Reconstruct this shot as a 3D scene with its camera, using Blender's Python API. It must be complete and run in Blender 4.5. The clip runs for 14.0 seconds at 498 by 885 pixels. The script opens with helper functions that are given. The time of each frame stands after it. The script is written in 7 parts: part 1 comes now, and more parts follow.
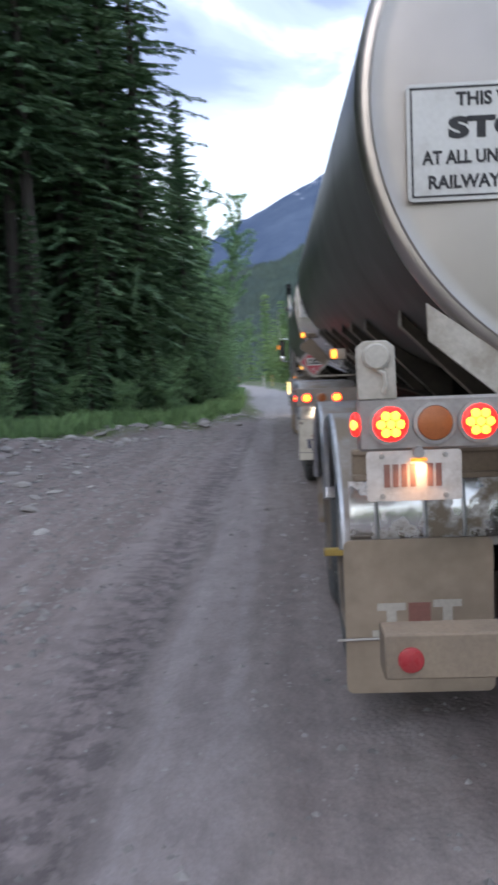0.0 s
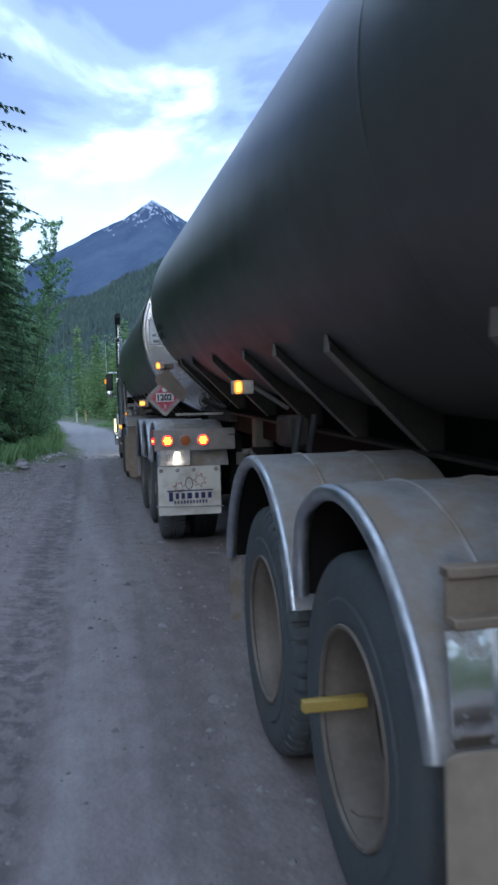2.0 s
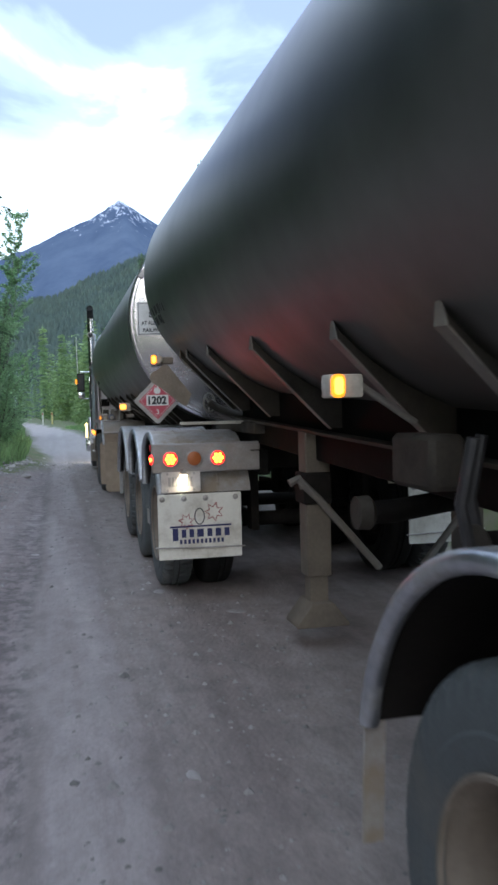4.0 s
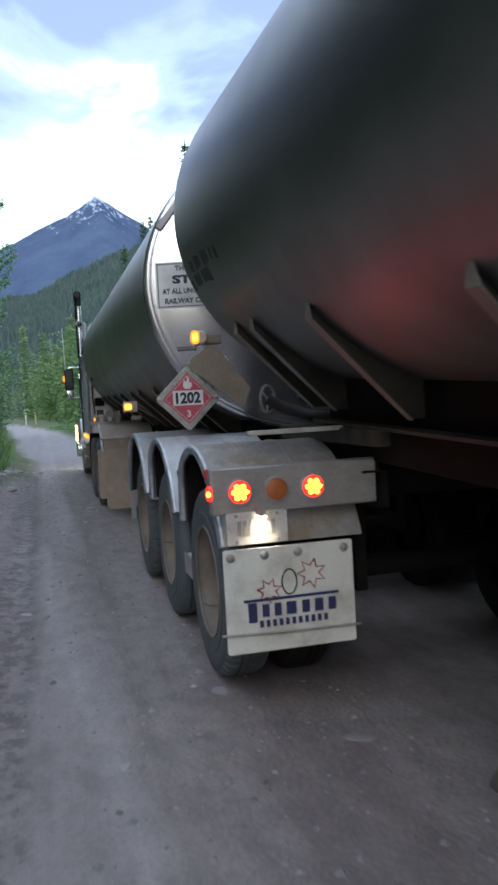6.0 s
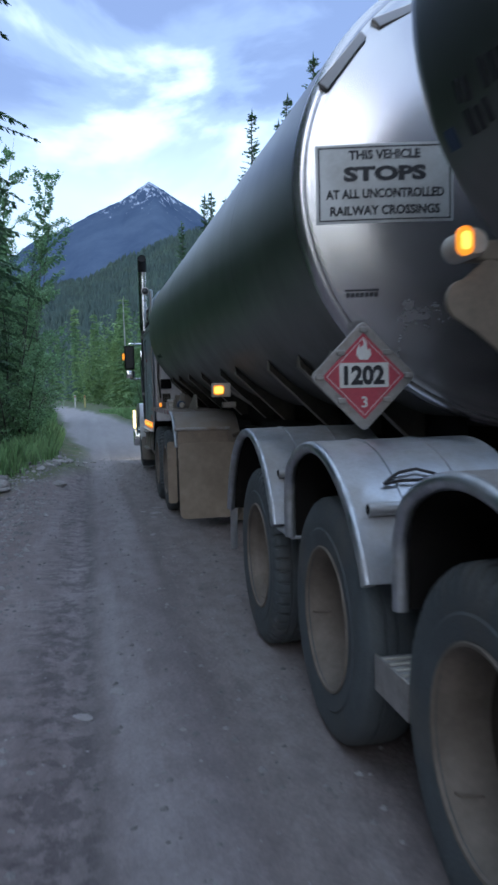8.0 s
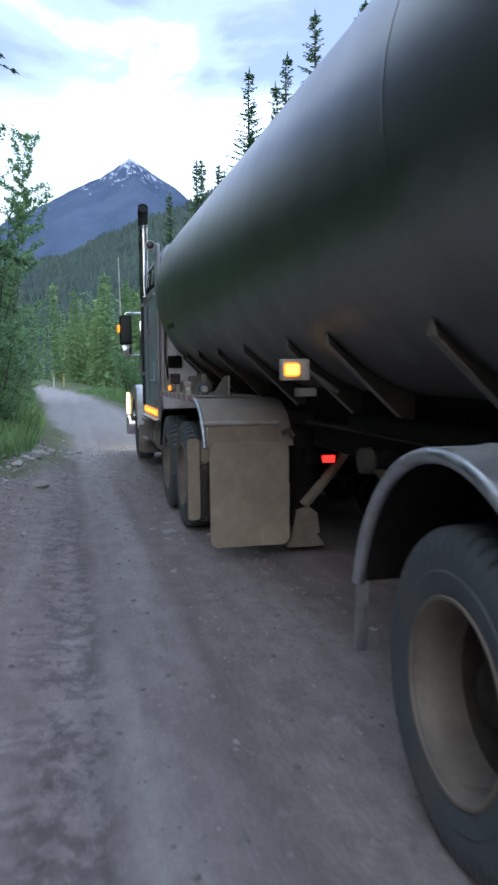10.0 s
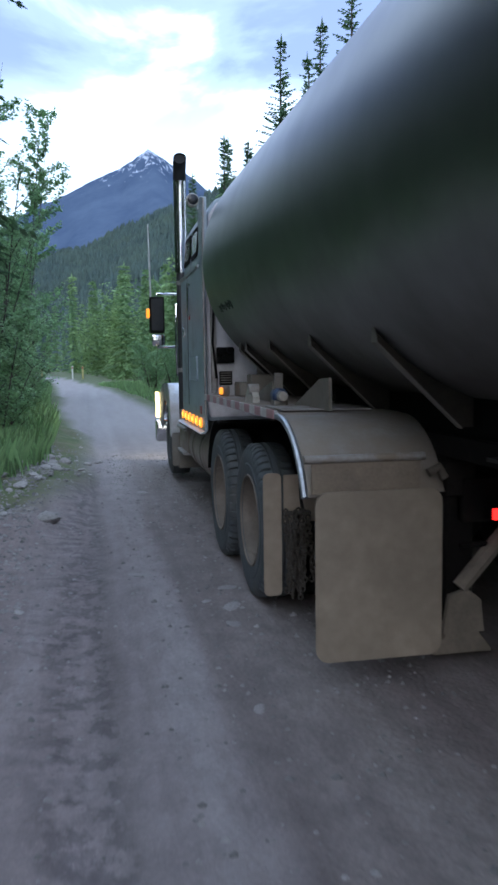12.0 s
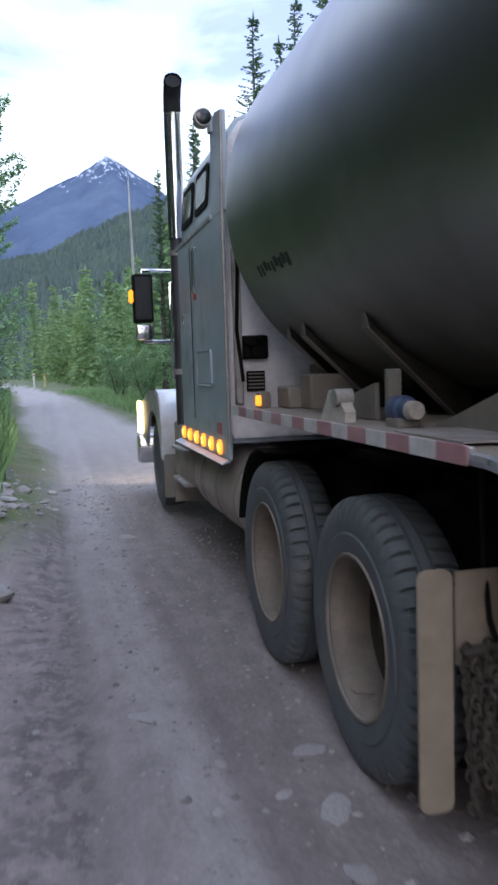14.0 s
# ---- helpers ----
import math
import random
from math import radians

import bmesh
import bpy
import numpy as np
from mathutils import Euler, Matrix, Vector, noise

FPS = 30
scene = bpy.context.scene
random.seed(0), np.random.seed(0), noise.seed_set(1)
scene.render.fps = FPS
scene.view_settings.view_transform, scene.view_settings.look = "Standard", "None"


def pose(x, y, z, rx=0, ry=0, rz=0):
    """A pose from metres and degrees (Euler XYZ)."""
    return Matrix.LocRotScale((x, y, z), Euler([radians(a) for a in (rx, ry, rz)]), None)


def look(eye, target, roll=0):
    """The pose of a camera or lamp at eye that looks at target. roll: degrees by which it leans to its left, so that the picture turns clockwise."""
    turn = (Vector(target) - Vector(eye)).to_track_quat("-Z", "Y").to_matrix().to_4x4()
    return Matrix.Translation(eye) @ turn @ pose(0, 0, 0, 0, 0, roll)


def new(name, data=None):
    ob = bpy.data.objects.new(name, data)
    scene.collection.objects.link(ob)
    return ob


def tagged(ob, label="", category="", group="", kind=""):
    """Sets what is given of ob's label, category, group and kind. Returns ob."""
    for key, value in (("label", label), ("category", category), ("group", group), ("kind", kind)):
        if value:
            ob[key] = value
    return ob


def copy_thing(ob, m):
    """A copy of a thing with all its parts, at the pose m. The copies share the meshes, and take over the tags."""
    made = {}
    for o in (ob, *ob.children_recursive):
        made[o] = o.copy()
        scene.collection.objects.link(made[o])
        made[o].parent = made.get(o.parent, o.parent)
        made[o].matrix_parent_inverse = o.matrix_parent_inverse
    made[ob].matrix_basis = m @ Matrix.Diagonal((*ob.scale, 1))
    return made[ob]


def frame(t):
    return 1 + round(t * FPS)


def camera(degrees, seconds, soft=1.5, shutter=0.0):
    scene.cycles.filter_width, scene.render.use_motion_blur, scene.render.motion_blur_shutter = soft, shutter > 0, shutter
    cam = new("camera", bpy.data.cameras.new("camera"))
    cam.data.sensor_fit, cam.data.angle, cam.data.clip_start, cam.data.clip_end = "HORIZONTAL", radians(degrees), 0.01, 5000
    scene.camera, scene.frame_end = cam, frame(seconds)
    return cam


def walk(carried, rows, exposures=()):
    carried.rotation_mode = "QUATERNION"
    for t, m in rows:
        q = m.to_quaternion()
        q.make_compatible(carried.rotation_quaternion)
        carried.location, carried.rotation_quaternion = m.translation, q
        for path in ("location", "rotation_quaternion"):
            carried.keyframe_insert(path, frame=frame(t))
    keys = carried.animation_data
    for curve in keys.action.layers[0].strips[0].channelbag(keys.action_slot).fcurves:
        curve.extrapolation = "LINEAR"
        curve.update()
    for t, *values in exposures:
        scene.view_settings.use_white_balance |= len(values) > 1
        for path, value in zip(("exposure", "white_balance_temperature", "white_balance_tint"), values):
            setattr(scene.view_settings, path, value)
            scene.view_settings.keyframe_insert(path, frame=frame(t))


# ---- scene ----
cam = camera(34.0, 14.0, soft=2.8, shutter=0.5)
PATH = [
    (0, (-1.575, -3.745, 1.375), (-1.659, -1.753, 1.216), -2.3),
    (0.5, (-1.728, -3.317, 1.354), (-1.54, -1.333, 1.184), -2.4),
    (1, (-1.886, -2.855, 1.387), (-1.566, -0.886, 1.252), -1.7),
    (1.5, (-2.013, -2.411, 1.39), (-1.596, -0.457, 1.295), -1.6),
    (2, (-2.03, -1.956, 1.41), (-1.653, 0.006, 1.325), -1.5),
    (2.5, (-2.13, -1.443, 1.42), (-1.751, 0.519, 1.331), -1.7),
    (3, (-2.077, -0.913, 1.431), (-1.7, 1.048, 1.324), -2.5),
    (3.2, (-2.087, -0.697, 1.449), (-1.704, 1.264, 1.355), -1.8),
    (5.3, (-2.112, 1.884, 1.485), (-1.585, 3.811, 1.395), -2.7),
    (5.5, (-2.102, 2.11, 1.521), (-1.598, 4.043, 1.421), -3.0),
    (6, (-2.177, 2.742, 1.527), (-1.686, 4.678, 1.426), -3.2),
    (6.5, (-2.146, 3.407, 1.519), (-1.666, 5.346, 1.41), -2.7),
    (7, (-2.211, 4.097, 1.549), (-1.751, 6.04, 1.434), -1.8),
    (7.5, (-2.223, 4.765, 1.534), (-1.808, 6.718, 1.409), -1.5),
    (8, (-2.305, 5.4, 1.519), (-1.923, 7.359, 1.394), -1.5),
    (8.5, (-2.333, 6.04, 1.509), (-1.907, 7.988, 1.358), -1.3),
    (9, (-2.366, 6.677, 1.532), (-1.918, 8.618, 1.354), -1.5),
    (9.2, (-2.439, 6.95, 1.506), (-1.982, 8.89, 1.342), -0.5),
    (11.3, (-2.463, 9.912, 1.57), (-2.074, 11.865, 1.382), -1.4),
    (11.5, (-2.475, 10.166, 1.57), (-2.079, 12.119, 1.396), -0.9),
    (12, (-2.416, 10.837, 1.589), (-2.029, 12.79, 1.397), -0.8),
    (12.5, (-2.401, 11.55, 1.584), (-2.019, 13.504, 1.392), -1.0),
    (13, (-2.362, 12.219, 1.574), (-1.987, 14.173, 1.38), -1.3),
    (13.5, (-2.423, 12.875, 1.553), (-2.003, 14.821, 1.357), -1.6),
    (14, (-2.42, 13.53, 1.543), (-1.949, 15.465, 1.36), -1.8),
]
walk(cam, [(t, look(eye, target, roll)) for t, eye, target, roll in PATH],
     [(0.0, 0.16, 6550, 14), (0.5, -0.04, 6350, 13), (1.0, -0.06, 6100, 11), (1.5, -0.14, 5700, 9), (2.0, -0.16, 5500, 8), (2.5, 0.06, 5650, 8), (3.0, 0.22, 6200, 8), (4.2, 0.34, 6300, 9), (5.5, 0.45, 6800, 13),
      (6.0, 0.16, 6250, 9), (6.5, 0.2, 6300, 10.5), (7.5, -0.20, 5750, 9), (8.0, -0.33, 5600, 8), (8.5, 0.16, 6000, 10), (9.0, 0.36, 6150, 11), (10.2, 0.2, 6000, 10), (11.5, 0.06, 5750, 9), (12.5, 0.14, 5850, 10), (13.5, 0.17, 5850, 13.5), (14.0, 0.50, 6250, 17)])

# ---- light ----
SUN_UP, SUN_ROUND = 24.0, 200.0
world = bpy.data.worlds.new("evening_sky")
scene.world = world
world.use_nodes = True
wn, wl = world.node_tree.nodes, world.node_tree.links
wn.clear()


w_out = wn.new("ShaderNodeOutputWorld")
w_tc = wn.new("ShaderNodeTexCoord")
w_sky = wn.new("ShaderNodeTexSky")
w_sky.sky_type = "NISHITA"
w_sky.sun_disc = False
w_sky.sun_elevation, w_sky.sun_rotation = radians(SUN_UP), radians(SUN_ROUND)
w_sep = wn.new("ShaderNodeSeparateXYZ")
wl.new(w_tc.outputs["Generated"], w_sep.inputs[0])
# cloud sheets: long soft bands, flattened towards the horizon
w_map = wn.new("ShaderNodeMapping")
w_map.inputs["Scale"].default_value = (2.0, 2.0, 4.2)
w_map.inputs["Location"].default_value = (0.35, 0.0, 1.12)
wl.new(w_tc.outputs["Generated"], w_map.inputs[0])
w_noise = wn.new("ShaderNodeTexNoise")
w_noise.inputs["Scale"].default_value = 1.9
w_noise.inputs["Detail"].default_value = 6.0
w_noise.inputs["Roughness"].default_value = 0.52
w_noise.inputs["Distortion"].default_value = 0.35
wl.new(w_map.outputs[0], w_noise.inputs["Vector"])
w_ramp = wn.new("ShaderNodeValToRGB")
w_ramp.color_ramp.interpolation = "EASE"
e = w_ramp.color_ramp.elements
e[0].position, e[0].color = 0.40, (0.25, 0.31, 0.50, 1)
e[1].position, e[1].color = 0.60, (0.88, 1.0, 1.12, 1)
m_ = e.new(0.49)
m_.color = (0.38, 0.47, 0.70, 1)
# heavier cloud bank half way up, thinner and brighter cloud overhead
w_up = wn.new("ShaderNodeFloatCurve")
cv = w_up.mapping.curves[0]
cv.points[0].location, cv.points[1].location = (0.0, 0.53), (1.0, 0.605)
for px_, py_ in ((0.20, 0.53), (0.40, 0.43), (0.62, 0.55)):
    cv.points.new(px_, py_)
w_up.mapping.update()
wl.new(w_sep.outputs[2], w_up.inputs["Value"])
w_half = wn.new("ShaderNodeMath")
w_half.operation = "SUBTRACT"
w_half.inputs[1].default_value = 0.5
wl.new(w_up.outputs[0], w_half.inputs[0])
w_sum = wn.new("ShaderNodeMath")
wl.new(w_noise.outputs[0], w_sum.inputs[0])
wl.new(w_half.outputs[0], w_sum.inputs[1])
wl.new(w_sum.outputs[0], w_ramp.inputs[0])
# bright gap under the cloud along the horizon
w_hor = wn.new("ShaderNodeValToRGB")
h = w_hor.color_ramp.elements
h[0].position, h[0].color = 0.0, (1, 1, 1, 1)
h[1].position, h[1].color = 0.33, (0, 0, 0, 1)
hm = h.new(0.23)
hm.color = (0.72, 0.72, 0.72, 1)
wl.new(w_sep.outputs[2], w_hor.inputs[0])
w_mix = wn.new("ShaderNodeMixRGB")
w_mix.inputs[2].default_value = (0.86, 0.96, 1.05, 1)
wl.new(w_hor.outputs[0], w_mix.inputs[0])
wl.new(w_ramp.outputs[0], w_mix.inputs[1])
w_bg = wn.new("ShaderNodeBackground")
w_bg.inputs[1].default_value = 1.5
wl.new(w_mix.outputs[0], w_bg.inputs[0])
w_bg2 = wn.new("ShaderNodeBackground")
w_bg2.inputs[1].default_value = 0.05
wl.new(w_sky.outputs[0], w_bg2.inputs[0])
w_add = wn.new("ShaderNodeAddShader")
wl.new(w_bg.outputs[0], w_add.inputs[0])
wl.new(w_bg2.outputs[0], w_add.inputs[1])
wl.new(w_add.outputs[0], w_out.inputs[0])

sun_data = bpy.data.lights.new("sun", "SUN")
sun_data.energy, sun_data.angle, sun_data.color = 0.5, radians(25), (1.0, 0.95, 0.9)
sun = new("sun", sun_data)
sun.rotation_euler = (radians(90 - SUN_UP), 0, radians(180 - SUN_ROUND))


# ---- materials ----
def mat(name, c1, c2=None, rough=0.6, metal=0.0, scale=4.0, bump=0.0, bscale=60.0, dust=None, dust_amt=0.5,
        dust_scale=1.3, rvar=0.12, island=0.0, stretch=None, spec=0.5, objrand=0.0, dust_soft=0.38):
    """Two-scale mottled surface: large patches from c1 to c2, fine grain in colour and bump, optional dust film."""
    m = bpy.data.materials.new(name)
    m.use_nodes = True
    N, L = m.node_tree.nodes, m.node_tree.links
    b = N["Principled BSDF"]
    tc = N.new("ShaderNodeTexCoord")
    vec = tc.outputs["Object"]
    if stretch:
        mp = N.new("ShaderNodeMapping")
        mp.inputs["Scale"].default_value = stretch
        L.new(vec, mp.inputs[0])
        vec = mp.outputs[0]
    n1 = N.new("ShaderNodeTexNoise")
    n1.inputs["Scale"].default_value, n1.inputs["Detail"].default_value = scale, 5
    n1.inputs["Roughness"].default_value = 0.6
    L.new(vec, n1.inputs["Vector"])
    n2 = N.new("ShaderNodeTexNoise")
    n2.inputs["Scale"].default_value, n2.inputs["Detail"].default_value = bscale, 3
    L.new(vec, n2.inputs["Vector"])
    r1 = N.new("ShaderNodeMapRange")
    r1.inputs[1].default_value, r1.inputs[2].default_value = 0.32, 0.68
    L.new(n1.outputs[0], r1.inputs[0])
    mx = N.new("ShaderNodeMixRGB")
    mx.inputs[1].default_value = (*c1, 1)
    mx.inputs[2].default_value = (*(c2 or [v * 0.72 for v in c1]), 1)
    L.new(r1.outputs[0], mx.inputs[0])
    col = mx.outputs[0]
    fine = N.new("ShaderNodeMixRGB")
    fine.blend_type = "OVERLAY"
    fine.inputs[0].default_value = 0.2
    L.new(col, fine.inputs[1])
    L.new(n2.outputs[0], fine.inputs[2])
    col = fine.outputs[0]
    if island or objrand:
        src = N.new("ShaderNodeNewGeometry").outputs["Random Per Island"] if island else N.new("ShaderNodeObjectInfo").outputs["Random"]
        amt = island or objrand
        rr = N.new("ShaderNodeMapRange")
        rr.inputs[3].default_value, rr.inputs[4].default_value = 1 - amt, 1 + amt
        L.new(src, rr.inputs[0])
        mul = N.new("ShaderNodeMixRGB")
        mul.blend_type = "MULTIPLY"
        mul.inputs[0].default_value = 1.0
        L.new(col, mul.inputs[1])
        L.new(rr.outputs[0], mul.inputs[2])
        col = mul.outputs[0]
    rg = N.new("ShaderNodeMapRange")
    rg.inputs[3].default_value, rg.inputs[4].default_value = max(0.03, rough - rvar), min(1, rough + rvar)
    L.new(n1.outputs[0], rg.inputs[0])
    rough_out = rg.outputs[0]
    b.inputs["Metallic"].default_value = metal
    b.inputs["Specular IOR Level"].default_value = spec
    if dust:
        n3 = N.new("ShaderNodeTexNoise")
        n3.inputs["Scale"].default_value, n3.inputs["Detail"].default_value = dust_scale, 8
        n3.inputs["Roughness"].default_value = 0.68
        L.new(tc.outputs["Object"], n3.inputs["Vector"])
        r3 = N.new("ShaderNodeMapRange")
        r3.inputs[1].default_value, r3.inputs[2].default_value = 0.81 - dust_amt * 0.5 - dust_soft / 2, 0.81 - dust_amt * 0.5 + dust_soft / 2
        L.new(n3.outputs[0], r3.inputs[0])
        d = N.new("ShaderNodeMixRGB")
        d.inputs[2].default_value = (*dust, 1)
        L.new(r3.outputs[0], d.inputs[0])
        L.new(col, d.inputs[1])
        col = d.outputs[0]
        dr = N.new("ShaderNodeMixRGB")
        dr.inputs[2].default_value = (0.85, 0.85, 0.85, 1)
        L.new(r3.outputs[0], dr.inputs[0])
        L.new(rough_out, dr.inputs[1])
        rough_out = dr.outputs[0]
        if metal:
            dm = N.new("ShaderNodeMapRange")
            dm.inputs[3].default_value, dm.inputs[4].default_value = metal, 0.0
            L.new(r3.outputs[0], dm.inputs[0])
            L.new(dm.outputs[0], b.inputs["Metallic"])
    L.new(col, b.inputs["Base Color"])
    L.new(rough_out, b.inputs["Roughness"])
    if bump:
        bp = N.new("ShaderNodeBump")
        bp.inputs["Strength"].default_value, bp.inputs["Distance"].default_value = bump, 0.01
        L.new(n2.outputs[0], bp.inputs["Height"])
        L.new(bp.outputs[0], b.inputs["Normal"])
    return m


def glow(name, colour, strength):
    m = bpy.data.materials.new(name)
    m.use_nodes = True
    b = m.node_tree.nodes["Principled BSDF"]
    b.inputs["Base Color"].default_value = (*[min(1, v) * 0.6 for v in colour], 1)
    b.inputs["Roughness"].default_value = 0.25
    b.inputs["Emission Color"].default_value = (*colour, 1)
    b.inputs["Emission Strength"].default_value = strength
    return m


TAN = (0.25, 0.205, 0.155)


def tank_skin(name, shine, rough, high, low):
    """Dull brushed aluminium barrel; grime thrown up by the wheels and painted shade darken its lower flank in ragged
    splashes.
    """
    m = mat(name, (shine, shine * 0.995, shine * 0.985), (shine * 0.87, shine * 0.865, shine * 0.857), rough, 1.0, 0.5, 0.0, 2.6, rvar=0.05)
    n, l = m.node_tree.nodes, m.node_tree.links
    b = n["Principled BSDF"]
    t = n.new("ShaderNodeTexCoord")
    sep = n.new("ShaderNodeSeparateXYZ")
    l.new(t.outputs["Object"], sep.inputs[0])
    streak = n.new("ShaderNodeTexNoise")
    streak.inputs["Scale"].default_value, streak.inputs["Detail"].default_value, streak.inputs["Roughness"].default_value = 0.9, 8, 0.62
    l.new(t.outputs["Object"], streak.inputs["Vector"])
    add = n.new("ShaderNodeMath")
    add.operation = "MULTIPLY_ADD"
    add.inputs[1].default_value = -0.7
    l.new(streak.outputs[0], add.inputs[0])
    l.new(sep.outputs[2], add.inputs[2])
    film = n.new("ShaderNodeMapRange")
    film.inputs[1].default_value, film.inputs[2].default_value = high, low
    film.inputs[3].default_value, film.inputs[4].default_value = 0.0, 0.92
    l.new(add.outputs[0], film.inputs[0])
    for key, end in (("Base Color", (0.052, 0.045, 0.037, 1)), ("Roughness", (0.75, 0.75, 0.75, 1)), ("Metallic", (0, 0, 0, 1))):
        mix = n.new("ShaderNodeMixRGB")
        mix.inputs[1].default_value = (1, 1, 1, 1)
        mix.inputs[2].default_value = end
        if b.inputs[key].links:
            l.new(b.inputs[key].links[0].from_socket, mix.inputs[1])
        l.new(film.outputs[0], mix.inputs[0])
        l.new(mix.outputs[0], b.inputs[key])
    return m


M_TANK = tank_skin("grimy_shaded_tank_aluminium", 0.315, 0.36, 2.10, 1.35)
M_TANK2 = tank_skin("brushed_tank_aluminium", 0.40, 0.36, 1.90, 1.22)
M_HEAD = mat("tank_head_aluminium", (0.47, 0.44, 0.41), (0.42, 0.39, 0.365), 0.36, 1.0, 0.8, 0.10, 2.4,
             dust=(0.33, 0.28, 0.235), dust_amt=0.22, dust_scale=0.7, rvar=0.05)
M_HEAD2 = mat("clean_head_aluminium", (0.62, 0.61, 0.63), (0.56, 0.55, 0.57), 0.25, 0.9, 0.8, 0.0, 2.2,
              dust=(0.27, 0.24, 0.22), dust_amt=0.12, dust_scale=0.7, rvar=0.05)
M_RIB = mat("dusty_rib_metal", (0.26, 0.25, 0.23), (0.18, 0.17, 0.16), 0.6, 0.5, 5, 0.2, 70, dust=TAN, dust_amt=0.45)
# grimy metal darkened further for the shade under the tanks
M_GUSSET = mat("grimy_shaded_gusset_metal", (0.060, 0.056, 0.050), (0.034, 0.031, 0.028), 0.7, 0.2, 5, 0.2, 70, dust=(0.11, 0.094, 0.074), dust_amt=0.42, spec=0.2)
M_FENDER = mat("dusty_fender_aluminium", (0.56, 0.57, 0.60), (0.44, 0.45, 0.48), 0.30, 1.0, 3, 0.08, 80,
               dust=(0.27, 0.22, 0.17), dust_amt=0.74, dust_scale=2.6, dust_soft=0.30)
M_FENDER3 = mat("mud_filmed_fender", (0.42, 0.41, 0.40), (0.34, 0.32, 0.30), 0.42, 0.8, 3, 0.08, 60,
                dust=(0.27, 0.22, 0.175), dust_amt=0.80, dust_scale=1.8)
M_FENDER2 = mat("brushed_fender_aluminium", (0.62, 0.64, 0.68), (0.52, 0.54, 0.58), 0.34, 1.0, 3, 0.06, 80,
                dust=(0.29, 0.25, 0.21), dust_amt=0.42, dust_scale=2.0)
M_BEAD = mat("polished_edge", (0.56, 0.58, 0.62), (0.42, 0.44, 0.48), 0.38, 1.0, 9, 0.12, 30, dust=(0.30, 0.27, 0.23), dust_amt=0.34, dust_scale=5)
M_MIRROR_PLATE = mat("polished_plate", (0.82, 0.83, 0.85), (0.7, 0.7, 0.72), 0.17, 1.0, 6, 0.30, 9, dust=TAN, dust_amt=0.58, dust_scale=5, rvar=0.06, dust_soft=0.12)
M_TAN = mat("mud_coated_rubber", (0.40, 0.325, 0.25), (0.295, 0.238, 0.182), 0.85, 0, 1.7, 0.06, 14, dust=(0.185, 0.150, 0.116), dust_amt=0.40, dust_scale=1.3)
M_TANPANEL = mat("mud_coated_panel", (0.29, 0.23, 0.17), (0.22, 0.175, 0.135), 0.75, 0, 5, 0.15, 60)
M_TYRE = mat("dusty_tyre_rubber", (0.096, 0.110, 0.118), (0.070, 0.078, 0.083), 0.70, 0, 3.0, 0.25, 90, dust=(0.18, 0.17, 0.155), dust_amt=0.26, dust_scale=3.0)
# inner tyres: undusted rubber, painted near black for the shade between the duals
M_RUBBER = mat("shaded_tyre_rubber", (0.020, 0.020, 0.021), (0.014, 0.014, 0.014), 0.75, 0, 4, 0.2, 80, spec=0.2)
M_RIM = mat("dusty_steel_rim", (0.215, 0.180, 0.147), (0.150, 0.126, 0.104), 0.7, 0.0, 4, 0.2, 40, dust=(0.15, 0.125, 0.10), dust_amt=0.40, dust_scale=6, dust_soft=0.22)
# disc deep in the rim: dirt and painted shade share this dark brown
M_HUB = mat("greasy_shaded_hub_steel", (0.085, 0.070, 0.056), (0.040, 0.034, 0.028), 0.85, 0, 6, 0.2, 50, spec=0.1)
# chassis colours taken near black, with the underbody's shade put in
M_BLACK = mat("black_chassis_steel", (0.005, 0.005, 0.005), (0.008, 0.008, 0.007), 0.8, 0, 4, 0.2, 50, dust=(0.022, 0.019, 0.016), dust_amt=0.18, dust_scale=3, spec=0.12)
M_FRAME = mat("dusty_shaded_frame_steel", (0.009, 0.0085, 0.008), (0.015, 0.013, 0.012), 0.8, 0, 4, 0.2, 50, dust=(0.036, 0.03, 0.025), dust_amt=0.24, dust_scale=3, spec=0.12)
M_GREYPAINT = mat("grey_blue_cab_paint", (0.42, 0.49, 0.55), (0.34, 0.40, 0.46), 0.34, 0.15, 1.5, 0.03, 60, dust=(0.28, 0.26, 0.23), dust_amt=0.24, dust_scale=2)
M_WHITE = mat("white_cab_paint", (0.80, 0.78, 0.80), (0.70, 0.68, 0.70), 0.5, 0, 2, 0.05, 60, dust=(0.34, 0.30, 0.28), dust_amt=0.30, dust_scale=2)
M_HOUSING = mat("off_white_housing", (0.52, 0.50, 0.45), (0.42, 0.39, 0.34), 0.6, 0, 6, 0.08, 60, dust=TAN, dust_amt=0.25, dust_scale=6)
M_BAR = mat("dusty_light_bar", (0.41, 0.39, 0.385), (0.32, 0.30, 0.29), 0.5, 0.5, 5, 0.08, 70, dust=(0.27, 0.23, 0.19), dust_amt=0.40, dust_scale=4)
M_CHROME = mat("chrome_pipe", (0.80, 0.80, 0.82), (0.66, 0.66, 0.7), 0.12, 1.0, 8, 0.02, 60, rvar=0.05)
M_SOOT = mat("sooty_pipe_mouth", (0.012, 0.011, 0.011), (0.02, 0.02, 0.02), 0.9)
M_DARKPIPE = mat("dark_pipe", (0.05, 0.05, 0.055), (0.08, 0.08, 0.085), 0.5, 0.4)
